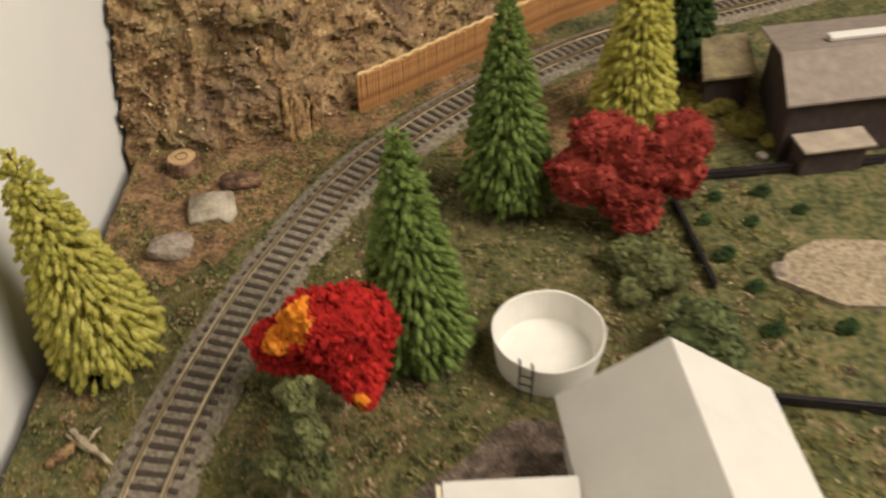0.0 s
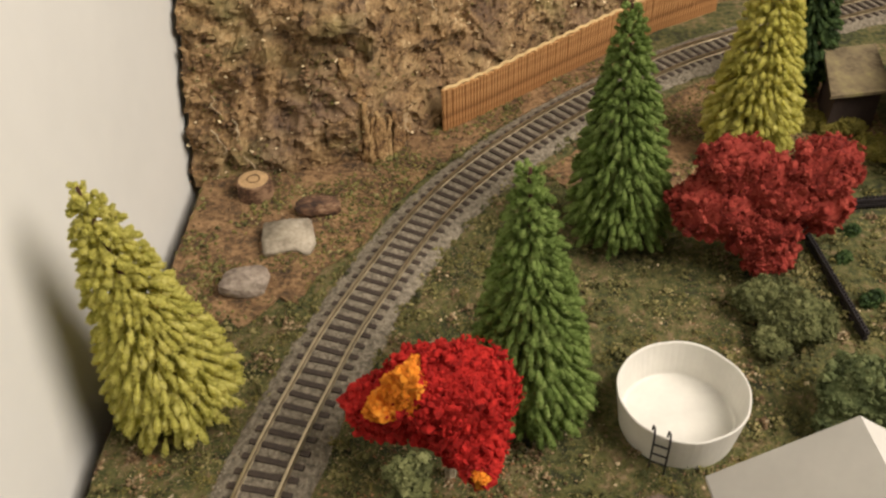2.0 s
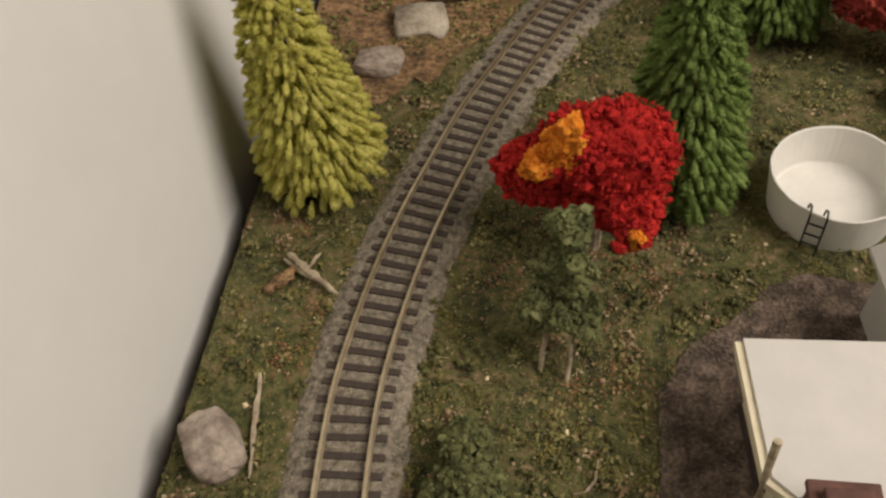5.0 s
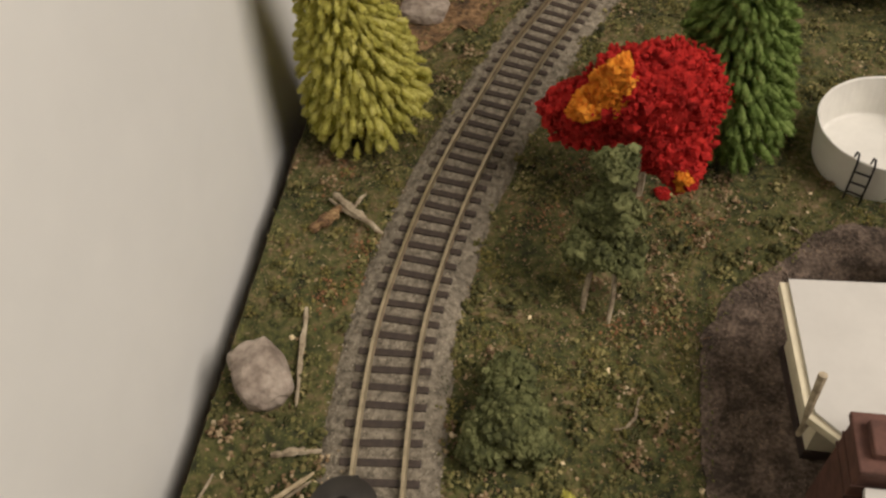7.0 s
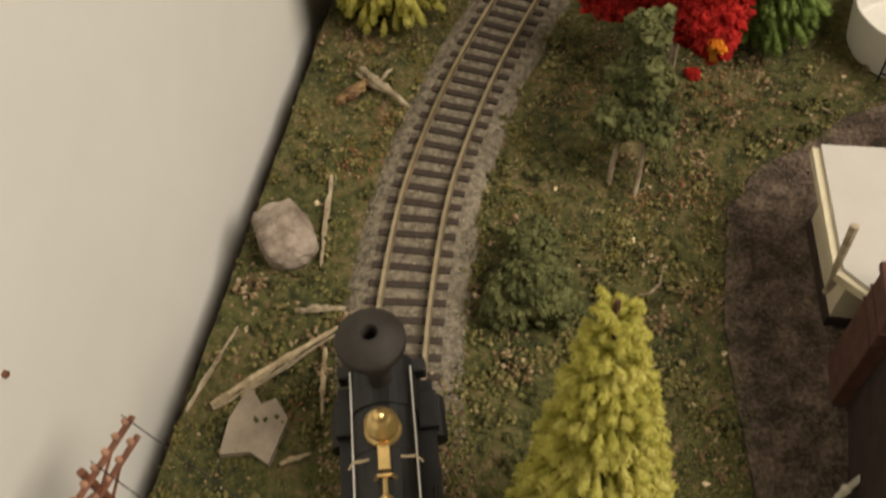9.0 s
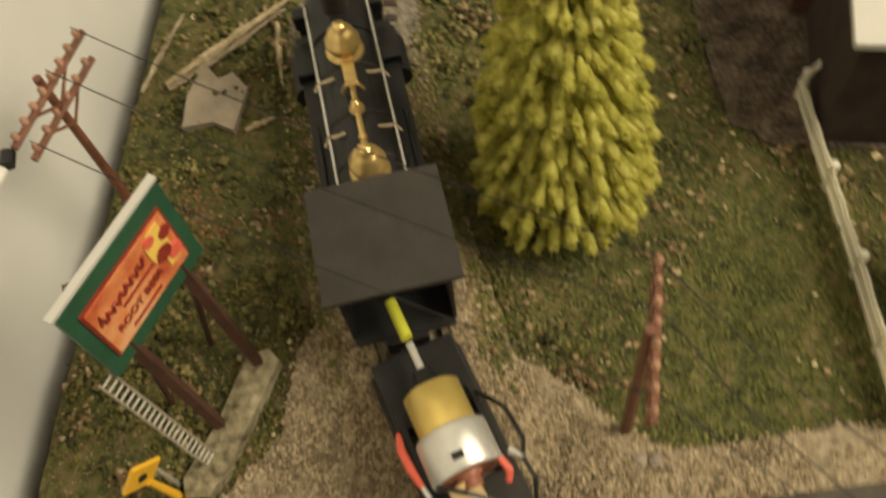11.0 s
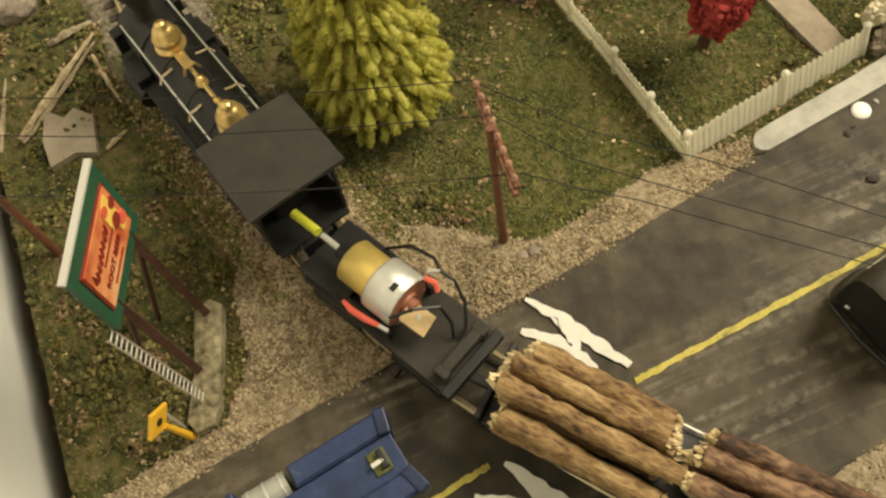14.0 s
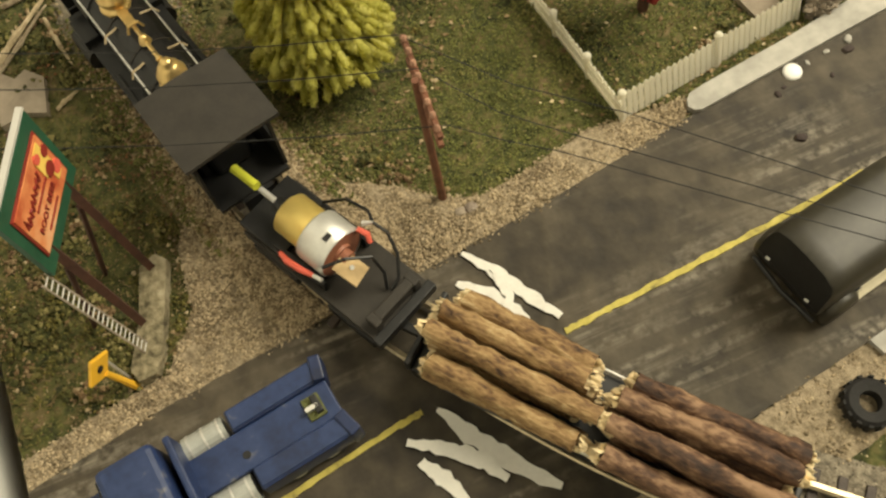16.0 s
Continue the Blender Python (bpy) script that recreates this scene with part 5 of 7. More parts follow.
def motor_tender(s):
    K = M["black"]
    t = on_track("motor_tender", "open black tender carrying a bare electric motor", "tender", s, 0.018, -0.012)
    part("deck", box((0.0520, 0.0220, 0.0022), (0.0035, 0, 0.0110), bevel=0.0004), M["black_roof"], t, "dull black tender deck")
    part("front_plate", box((0.0170, 0.0200, 0.0024), (0.0230, 0, 0.0132), bevel=0.0004), K, t)
    part("rear_sill", box((0.0030, 0.0230, 0.0038), (-0.0232, 0, 0.0112), bevel=0.0004), K, t)
    bar = part("rear_bar", box((0.0034, 0.0135, 0.0040), (-0.0195, 0, 0.0150), bevel=0.0006), M["black_roof"], t, "raised black bar with end blocks")
    for y in (-0.0076, 0.0076):
        part("end_block", box((0.0044, 0.0026, 0.0046), (-0.0195, y, 0.0147), bevel=0.0005), M["black_roof"], bar)
    R = pose(0, 0, 0, 0, 90, 0)
    z = 0.0215
    motor = new("motor")
    motor.parent = t
    part("gold_case", lathe([(0.0, 0.0185), (0.0058, 0.0185), (0.0064, 0.0180), (0.0064, 0.0075)], 36, pose(0, 0, z) @ R), M["gold"], motor, "gold anodised motor case", smooth=True)
    part("steel_case", lathe([(0.0066, 0.0082), (0.0077, 0.0080), (0.0079, 0.0074), (0.0079, -0.0012), (0.0074, -0.0018)], 36, pose(0, 0, z) @ R), M["steel"], motor, "bright steel motor ring", smooth=True)
    part("case_slot", box((0.0016, 0.0024, 0.0008), (0.0012, 0.0008, z + 0.0076)), K, motor)
    part("end_plate", lathe([(0.0, -0.0024), (0.0030, -0.0024), (0.0032, -0.0016), (0.0074, -0.0014)], 30, pose(0, 0, z) @ R), M["copper"], motor, "red-brown motor end plate")
    part("motor_boss", cyl(0.0022, 0.0022, 0.0030, pose(-0.0030, 0, z) @ R, 16), M["copper"], motor)
    part("shaft", cyl(0.0009, 0.0009, 0.0120, pose(0.0240, 0, z) @ R, 10), M["steel"], motor)
    part("shaft_collar", cyl(0.0030, 0.0022, 0.0040, pose(0.0210, 0, z) @ R, 14), K, motor)
    part("drive_tube", cyl(0.0014, 0.0014, 0.0100, pose(0.0365, 0, z - 0.0005, 0, 90 + 4, 0), 12), M["yellow_tube"], t, "yellow-green flexible drive tube")
    part("terminal_board", box((0.0082, 0.0064, 0.0009), (-0.0062, 0.0016, 0.0208), (0, -30, 10)), M["tan_card"], t, "tan terminal board")
    part("screw", cyl(0.0007, 0.0007, 0.0006, pose(-0.0064, 0.0012, 0.0211, 0, -32, 0), 10), M["steel"], t)
    for y in (-0.0085, 0.0085):
        part("cradle_side", box((0.0200, 0.0012, 0.0050), (0.0080, y, 0.0145)), K, t)
    red = tube([(0.0130, 0.0100, 0.0190), (0.0090, 0.0108, 0.0205), (0.0040, 0.0104, 0.0212), (0.0000, 0.0096, 0.0215)], [0.0006, 0.0010, 0.0010, 0.0007], 8)
    part("red_sleeve", red, M["red_wire"], t, "red sleeved wire")
    part("red_sleeve", tube([(-0.0020, -0.0068, 0.0262), (-0.0050, -0.0076, 0.0255), (-0.0066, -0.0066, 0.0240)], [0.0008, 0.0009, 0.0007], 8), M["red_wire"], t, "red sleeved wire")
    part("solder_tip", tube([(0.0000, 0.0096, 0.0215), (-0.0030, 0.0092, 0.0220)], 0.0006, 6), M["steel"], t)
    part("solder_tip", tube([(-0.0010, -0.0095, 0.0240), (-0.0035, -0.0112, 0.0250)], [0.0009, 0.0005], 6), M["steel"], t)
    for pts in ([(-0.0035, -0.0112, 0.0250), (-0.0080, -0.0118, 0.0240), (-0.0130, -0.0098, 0.0200), (-0.0160, -0.0060, 0.0150), (-0.0160, -0.0030, 0.0130)], [(-0.0020, 0.0070, 0.0250), (-0.0060, 0.0020, 0.0275), (-0.0100, -0.0035, 0.0250), (-0.0130, -0.0040, 0.0180), (-0.0150, -0.0020, 0.0130)],
                [(0.0150, -0.0090, 0.0180), (0.0080, -0.0125, 0.0230), (0.0000, -0.0130, 0.0250), (-0.0030, -0.0115, 0.0250)]):
        part("black_wire", tube([tuple(p) for p in pts], 0.0005, 6), K, t)
    part("drawbar", box((0.0180, 0.0040, 0.0012), (0.0380, 0, 0.0085)), K, t)
    for x in (-0.0120, 0.0180):
        bogie = new("bogie")
        bogie.parent = t
        part("side_frame", box((0.0180, 0.0014, 0.0042), (x, 0.0105, 0.0055), bevel=0.0004), K, bogie)
        part("side_frame", box((0.0180, 0.0014, 0.0042), (x, -0.0105, 0.0055), bevel=0.0004), K, bogie)
        for dx in (-0.0058, 0.0058):
            for y in (-0.0082, 0.0082):
                wheel(bogie, x + dx, y, 0.0045, 0.0045, K)
        part("bolster", box((0.0050, 0.0190, 0.0036), (x, 0, 0.0082)), K, bogie)


def log_car(s):
    K = M["black"]
    c = on_track("log_car", "black flat car carrying a load of real twigs as logs", "railway wagon", s, 0.033, -0.033)
    part("deck", box((0.0980, 0.0220, 0.0026), (0, 0, 0.0098), bevel=0.0004), K, c)
    for y in (-0.0106, 0.0106):
        part("side_sill", box((0.0980, 0.0012, 0.0040), (0, y, 0.0080)), K, c)
        part("grab_rail", tube([(-0.040, y * 1.06, 0.0128), (0.040, y * 1.06, 0.0128)], 0.00035, 6), M["steel"], c, "thin pale side rail")
    for x in (-0.0500, 0.0500):
        part("end_frame", box((0.0016, 0.0225, 0.0060), (x, 0, 0.0120), bevel=0.0004), K, c)
        part("coupler", box((0.0100, 0.0026, 0.0026), (x * 1.1, 0, 0.0062), bevel=0.0005), K, c)
    for x in (-0.0330, 0.0330):
        bogie = new("bogie")
        bogie.parent = c
        for y in (-0.0100, 0.0100):
            part("side_frame", box((0.0180, 0.0014, 0.0042), (x, y, 0.0050), bevel=0.0004), K, bogie)
            for dx in (-0.0060, 0.0060):
                wheel(bogie, x + dx, y * 0.82, 0.0045, 0.0045, K)
        part("bolster", box((0.0050, 0.0190, 0.0036), (x, 0, 0.0068)), K, bogie)
    m = c.matrix_world.copy()
    r = random.Random(9)
    rows = [(4, 0.0029, 0.0140, 0.0062), (4, 0.0031, 0.0190, 0.0066), (2, 0.0028, 0.0236, 0.0068)]
    for half in (1, -1):
        for n, rad0, z, pitch in rows:
            for i in range(n):
                y = (i - (n - 1) / 2) * pitch + r.uniform(-0.0005, 0.0005)
                rad = rad0 * r.uniform(0.88, 1.10)
                skew = r.uniform(-0.0010, 0.0010)
                x0, x1 = half * (0.0022 + r.uniform(-0.003, 0.004)), half * 0.0470 + r.uniform(-0.004, 0.004)
                pts, rr = [], []
                ph = r.uniform(0, 9)
                for k in range(25):
                    u = k / 24
                    pts.append(Vector((x0 + (x1 - x0) * u, y + skew * (u - 0.5) + 0.0005 * math.sin(3 * u + ph), z + 0.0005 * math.sin(4 * u + ph * 2))))
                    rr.append(rad * (1 + 0.07 * math.sin(9 * u + ph * 3) + r.uniform(-0.05, 0.05)))
                bm = tube([tuple(q) for q in pts], rr, 12, caps=False)
                for v in bm.verts:
                    v.co += 0.0006 * noise.noise_vector(v.co * 260 + Vector((ph, 0, 0))) + 0.00050 * noise.noise_vector(v.co * 800)
                log = part("log", bm, M["bark"] if half > 0 else M["dark_bark"], None, smooth=True)
                log.matrix_world = m
                tagged(log, "brown bark-covered twig cut as a log on the flat car", "log", "log load")
                for q0, q1, ra in ((pts[0], pts[1], rr[0]), (pts[-1], pts[-2], rr[-1])):
                    d = (Vector(q0) - Vector(q1)).normalized()
                    qm = d.to_track_quat("Z", "Y").to_matrix().to_4x4()
                    cb = bmesh.new()
                    ring = [cb.verts.new(Matrix.Translation(q0) @ qm @ Vector((ra * r.uniform(0.72, 0.98) * math.cos(t * math.pi / 12), ra * r.uniform(0.72, 0.98) * math.sin(t * math.pi / 12), r.uniform(-0.0008, 0.0006) if t % 2 else r.uniform(-0.0004, 0.0020)))) for t in range(24)]
                    mid = [cb.verts.new(Matrix.Translation(q0) @ qm @ Vector((ra * 0.45 * math.cos(t * math.pi / 6), ra * 0.45 * math.sin(t * math.pi / 6), r.uniform(-0.0006, 0.0034)))) for t in range(12)]
                    cv = cb.verts.new(Matrix.Translation(q0) @ qm @ Vector((0, 0, r.uniform(-0.0006, 0.0022))))
                    for t in range(12):
                        k = (t + 1) % 12
                        cb.faces.new((ring[2 * t], ring[2 * t + 1], mid[t]))
                        cb.faces.new((ring[2 * t + 1], ring[2 * k], mid[k]))
                        cb.faces.new((ring[2 * t + 1], mid[k], mid[t]))
                        cb.faces.new((mid[t], mid[k], cv))
                    part("broken_end", cb, M["log_end"], log, "pale splintered end")


S_TENDER = where(-0.0500, 0.0253) - 0.0030
motor_tender(S_TENDER)
steam_engine(S_TENDER - 0.0468)
log_car(S_TENDER + 0.0810)


# ---- road vehicles ----
def blue_truck():
    B, D = M["blue"], M["blue_shaded"]
    t = thing("tow_truck", "blue plastic flatbed truck with grey side tanks", "truck", (-0.0670, -0.0050, 0.0014), math.degrees(math.atan2(-0.159, -0.987)))
    # x runs from the tail towards the cab
    part("bed", box((0.0440, 0.0110, 0.0020), (0.0220, 0, 0.0110), bevel=0.0004), B, t)
    for y in (-0.0088, 0.0088):
        # one side box and both flares take the blue with shade painted in
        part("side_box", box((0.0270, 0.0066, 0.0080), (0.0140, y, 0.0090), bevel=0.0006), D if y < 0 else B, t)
        part("box_lid", box((0.0262, 0.0056, 0.0008), (0.0140, y, 0.0133), bevel=0.0003), B, t)
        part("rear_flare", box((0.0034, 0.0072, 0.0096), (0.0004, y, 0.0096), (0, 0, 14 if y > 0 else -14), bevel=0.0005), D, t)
        tank = part("fuel_tank", cyl(0.0040, 0.0040, 0.0120, pose(0.0350, y * 1.02, 0.0080, 0, 90, 0), 20), M["tank"], t, "pale grey cylindrical tank")
        for dx in (-0.0045, 0.0, 0.0045):
            part("tank_band", cyl(0.0042, 0.0042, 0.0006, pose(0.0350 + dx, y * 1.02, 0.0080, 0, 90, 0), 20), M["steel"], tank)
        for x in (0.0080, 0.0180, 0.0540):
            w = part("wheel", cyl(0.0048, 0.0048, 0.0040, pose(x, y * 1.08, 0.0048, 90, 0, 0), 20), M["rubber"], t)
            part("hub", cyl(0.0022, 0.0018, 0.0044, pose(x, y * 1.08, 0.0048, 90, 0, 0), 12), M["tank"], w)
    part("deck_hole", cyl(0.0011, 0.0011, 0.0004, pose(0.0270, 0.0015, 0.0121), 14), M["black"], t)
    hitch = part("hitch_plate", box((0.0050, 0.0066, 0.0010), (0.0060, 0, 0.0124), bevel=0.0003), M["olive"], t, "olive hitch plate")
    part("hitch_block", box((0.0020, 0.0052, 0.0024), (0.0050, 0, 0.0134), bevel=0.0004), M["black"], hitch)
    part("hitch_bar", box((0.0036, 0.0012, 0.0020), (0.0066, 0.0004, 0.0136)), M["steel"], hitch)
    part("bulkhead", box((0.0020, 0.0230, 0.0120), (0.0420, 0, 0.0150), bevel=0.0005), B, t)
    cab = part("cab", box((0.0160, 0.0230, 0.0190), (0.0530, 0, 0.0150), bevel=0.0018), B, t)
    part("windscreen", box((0.0006, 0.0190, 0.0070), (0.0612, 0, 0.0190)), M["glass_dark"], cab)
    part("bonnet", box((0.0120, 0.0200, 0.0100), (0.0660, 0, 0.0110), bevel=0.0015), B, cab)
    part("chassis", box((0.0680, 0.0080, 0.0040), (0.0340, 0, 0.0068)), M["black"], t)


blue_truck()


def old_van():
    c = thing("van", "dark olive vintage van parked on the road", "van", (0.0612, -0.0247, 0.0014), 10.5)
    P = M["car_paint"]
    bm = bmesh.new()
    prof = [(-0.0118, 0.0045), (-0.0122, 0.0110), (-0.0121, 0.0172), (-0.0116, 0.0200), (-0.0104, 0.0217), (-0.0070, 0.0228), (0.0, 0.0232), (0.0070, 0.0228), (0.0104, 0.0217), (0.0116, 0.0200), (0.0121, 0.0172), (0.0122, 0.0110), (0.0118, 0.0045)]
    rings = []
    for x, sc, dz in ((0.0, 0.955, 1.0), (0.0010, 0.99, 0.7), (0.0050, 1.0, 0.0), (0.0300, 1.0, 0.0), (0.0400, 0.98, 0.0), (0.0440, 0.92, 0.0)):
        rings.append([bm.verts.new((x - dz * 0.0032 * math.exp(-((z - 0.0135) / 0.0055) ** 2), y * sc, 0.0025 + (z - 0.0025) * 1.10 * (sc ** 0.7))) for y, z in prof])
    for a, b in zip(rings, rings[1:]):
        for i in range(len(prof) - 1):
            bm.faces.new((a[i], b[i], b[i + 1], a[i + 1]))
    bm.faces.new(rings[-1][::-1])
    rear_edge = [v.co.copy() for v in rings[0]]
    bmesh.ops.recalc_face_normals(bm, faces=bm.faces)
    body = part("body", bm, P, c, smooth=True)
    rear = bmesh.new()
    rear.faces.new([rear.verts.new(v) for v in rear_edge])
    bmesh.ops.inset_region(rear, faces=rear.faces[:], thickness=0.0012, depth=0.0005)
    # body-coloured panel given black, so its shade is painted in
    part("rear_panel", rear, M["black"], body, "rear panel with its shade put into a black colour")
    for y in (-0.0122, 0.0122):
        fender = lathe([(0.0, -0.0024), (0.0052, -0.0024), (0.0064, -0.0012), (0.0066, 0.0010), (0.0056, 0.0024), (0.0, 0.0026)], 22, pose(0.0060, y, 0.0062, 90, 0, 0))
        part("fender", fender, P, body, smooth=True)
    part("bonnet", box((0.0160, 0.0160, 0.0090), (0.0510, 0, 0.0100), bevel=0.0030), P, c)
    for y in (-0.0130, 0.0130):
        part("running_board", box((0.0440, 0.0024, 0.0010), (0.0240, y, 0.0042), bevel=0.0003), M["cream"], c, "cream running board edge")
        part("side_trim", box((0.0420, 0.0006, 0.0007), (0.0230, y * 0.955, 0.0080)), M["cream"], c)
        part("tail_lamp", box((0.0008, 0.0014, 0.0008), (-0.0036, y * 0.58, 0.0142), (0, 0, 12), bevel=0.0002), M["steel"], c)
        for x in (0.0100, 0.0480):
            w = part("wheel", cyl(0.0052, 0.0052, 0.0030, pose(x, y * 0.85, 0.0052, 90, 0, 0), 20), M["rubber"], c)
            part("hub", cyl(0.0024, 0.0020, 0.0034, pose(x, y * 0.85, 0.0052, 90, 0, 0), 12), M["steel"], w)
    part("bumper", tube([(-0.0016, -0.0120, 0.0050), (-0.0026, 0, 0.0050), (-0.0016, 0.0120, 0.0050)], 0.0008, 7), M["black"], c)


old_van()
tyre = thing("tyre", "black ribbed tyre lying in the verge gravel", "tyre", (0.0640, -0.0620, 0.0005), 30)
bm = lathe([(0.0030, 0.0006), (0.0058, 0.0), (0.0068, 0.0010), (0.0070, 0.0026), (0.0068, 0.0042), (0.0058, 0.0052), (0.0030, 0.0046), (0.0030, 0.0006)], 28)
part("tread", bm, M["rubber"], tyre)
for k in range(14):
    part("tread_rib", box((0.0006, 0.0012, 0.0050), (0.0070 * math.cos(k * 0.449), 0.0070 * math.sin(k * 0.449), 0.0026), (0, 0, math.degrees(k * 0.449))), M["rubber"], tyre)


# ---- billboard ----
def billboard():
    b = thing("billboard", "green-framed orange billboard on brown posts and a concrete base", "billboard")
    part("base", prism([(-0.1003, 0.0585), (-0.1046, 0.0440), (-0.1092, 0.0300), (-0.1122, 0.0246), (-0.1175, 0.0240), (-0.1190, 0.0285), (-0.1130, 0.0430), (-0.1085, 0.0590), (-0.1030, 0.0612)], -0.002, lambda x, y: 0.0046 + 0.0006 * math.sin(x * 900)), M["concrete"], b, "mossy rough concrete base")
    n, s = Vector((-0.1052, 0.0638, 0)), Vector((-0.1166, 0.0368, 0))
    d = (s - n).normalized()
    out = Vector((-d.y, d.x, 0))
    if out.x < 0:
        out = -out
    ang = math.degrees(math.atan2(d.y, d.x))
    c = (n + s) / 2
    L = (s - n).length

    def on_face(u, z, w, h, off, thick):
        p = c + d * u + out * off
        return box((w, thick, h), (p.x, p.y, z), (0, 0, ang))

    zc = 0.0675
    part("panel", on_face(0, zc, L, 0.0265, 0.0, 0.0016), M["green_paint"], b, "dark green panel")
    part("cap_strip", on_face(0, zc + 0.0138, L + 0.001, 0.0008, -0.0002, 0.0016), M["white"], b, "white upper cap strip")
    poster = part("poster", on_face(0, zc + 0.0005, 0.0236, 0.0176, 0.0011, 0.0004), M["dark_print"], b)
    part("poster_sheet", on_face(0, zc + 0.0005, 0.0224, 0.0164, 0.0014, 0.0004), M["orange_poster"], poster, "orange printed sheet")
    for u, z, w, h in ((-0.0070, 0.0030, 0.0050, 0.0060), (-0.0078, 0.0065, 0.0034, 0.0030), (-0.0085, -0.0030, 0.0030, 0.0036)):
        part("print_patch", on_face(u, zc + z, w, h, 0.0017, 0.0003), M["yellow_print"], poster)
    stroke = []
    for k in range(25):
        q = c + d * (0.0102 - 0.0135 * k / 24) + out * 0.0017
        stroke.append((q.x, q.y, zc + 0.0030 + 0.0012 * k / 24 + (0.0024 if k == 1 else 0.0011 * math.sin(k * 1.9))))
    part("script_stroke", tube(stroke, 0.00042, 6), M["dark_print"], poster, "red looping script stroke")
    part("script_bar", on_face(0.0000, zc + 0.0008, 0.0100, 0.0006, 0.0017, 0.0003), M["dark_print"], poster)
    for u, z, rad, m in ((-0.0072, 0.0002, 0.0021, "dark_print"), (-0.0094, -0.0024, 0.0019, "red_wire"), (-0.0096, 0.0042, 0.0016, "dark_print"), (-0.0060, 0.0062, 0.0014, "red_wire")):
        p = c + d * u + out * 0.0018
        part("print_disc", cyl(rad, rad * 0.96, 0.0004, Matrix.Translation((p.x, p.y, zc + z)) @ out.to_track_quat("Z", "Y").to_matrix().to_4x4(), 14), M[m], poster)
    txt = bpy.data.curves.new("lettering", "FONT")
    txt.body, txt.size, txt.align_x, txt.align_y, txt.extrude = "ROOT BEER", 0.0026, "CENTER", "CENTER", 0.00015
    txt.materials.append(M["dark_print"])
    ob = new("lettering", txt)
    ob.parent = poster
    p = c + d * 0.0018 + out * 0.0018
    ob.matrix_basis = pose(p.x, p.y, zc - 0.0026, 90, 0, math.degrees(math.atan2(out.y, out.x)) + 90)
    part("script_bar", on_face(0.0015, zc - 0.0058, 0.0090, 0.0006, 0.0017, 0.0003), M["dark_print"], poster)
    for u in (-0.0090, 0.0085):
        p = c + d * u
        q = p - out * 0.0016
        part("post", tube([(q.x + out.x * 0.004, q.y + out.y * 0.004, 0.002), (q.x, q.y, 0.0800)], 0.0016, 4), M["dark_timber"], b, "dark brown timber post")
        part("brace", tube([(q.x - out.x * 0.012, q.y - out.y * 0.012, 0.0), (q.x, q.y, 0.045)], 0.0008, 6), M["dark_timber"], b)
    a0, a1 = Vector((-0.1128, 0.0330, 0.0045)), Vector((-0.1180, 0.0355, 0.0560))
    w = d * 0.0016
    for k in (-1, 1):
        part("ladder_rail", tube([tuple(a0 + w * k), tuple(a1 + w * k)], 0.0003, 5), M["slab"], b)
    for i in range(22):
        q = a0.lerp(a1, (i + 0.5) / 22)
        part("ladder_rung", tube([tuple(q - w), tuple(q + w)], 0.00022, 5), M["white"], b, "white ladder rung")


billboard()
ys = thing("warning_sign", "small yellow plastic warning sign leaning beside the road", "sign", (-0.1190, 0.0245, 0))
part("stem", tube([(0, 0, -0.001), (-0.0015, 0.0003, 0.0080), (-0.0032, 0.0006, 0.0165)], [0.0012, 0.0010, 0.0009], 8), M["sign_yellow"], ys)
plate = part("plate", box((0.0012, 0.0078, 0.0078), (-0.0036, 0.0010, 0.0200), (45, 0, -38), bevel=0.0004), M["sign_yellow"], ys)
part("black_mark", cyl(0.0011, 0.0011, 0.0004, pose(-0.0030, 0.0005, 0.0203, 0, 90, -38), 12), M["black"], plate)
part("grey_post", tube([(-0.0015, 0.0030, -0.001), (-0.0020, 0.0035, 0.0200)], 0.0005, 6), M["steel"], ys)


# ---- utility poles and wires ----
ARM = Vector((-0.225, -0.974, 0))


def utility_pole(place):
    u = thing("utility_pole", "brown plastic utility pole with two insulator crossarms", "utility pole", place, group="utility poles")
    part("mast", tube([(0, 0, -0.002), (0, 0, 0.030), (0, 0, 0.0650)], [0.0014, 0.0012, 0.0010], 9), M["rust_pole"], u)
    for z, half, n in ((0.0615, 0.0160, 8), (0.0545, 0.0142, 6)):
        arm = part("crossarm", tube([tuple(ARM * -half + Vector((0.0012, 0, z))), tuple(ARM * half + Vector((0.0012, 0, z)))], 0.0009, 6), M["rust_pole"], u)
        for i in range(n):
            p = ARM * (half * (2 * (i + 0.5) / n - 1)) + Vector((0.0012, 0, z))
            part("insulator", lathe([(0.0005, 0.0005), (0.0009, 0.0011), (0.0006, 0.0016), (0.0009, 0.0020), (0.0004, 0.0027), (0.0, 0.0028)], 8, Matrix.Translation(p)), M["rust_light"], arm)
        for k in (-1, 1):
            part("arm_brace", tube([(0.0012, 0, z - 0.006), tuple(ARM * half * 0.5 * k + Vector((0.0012, 0, z)))], 0.0004, 5), M["rust_pole"], u)
    return u


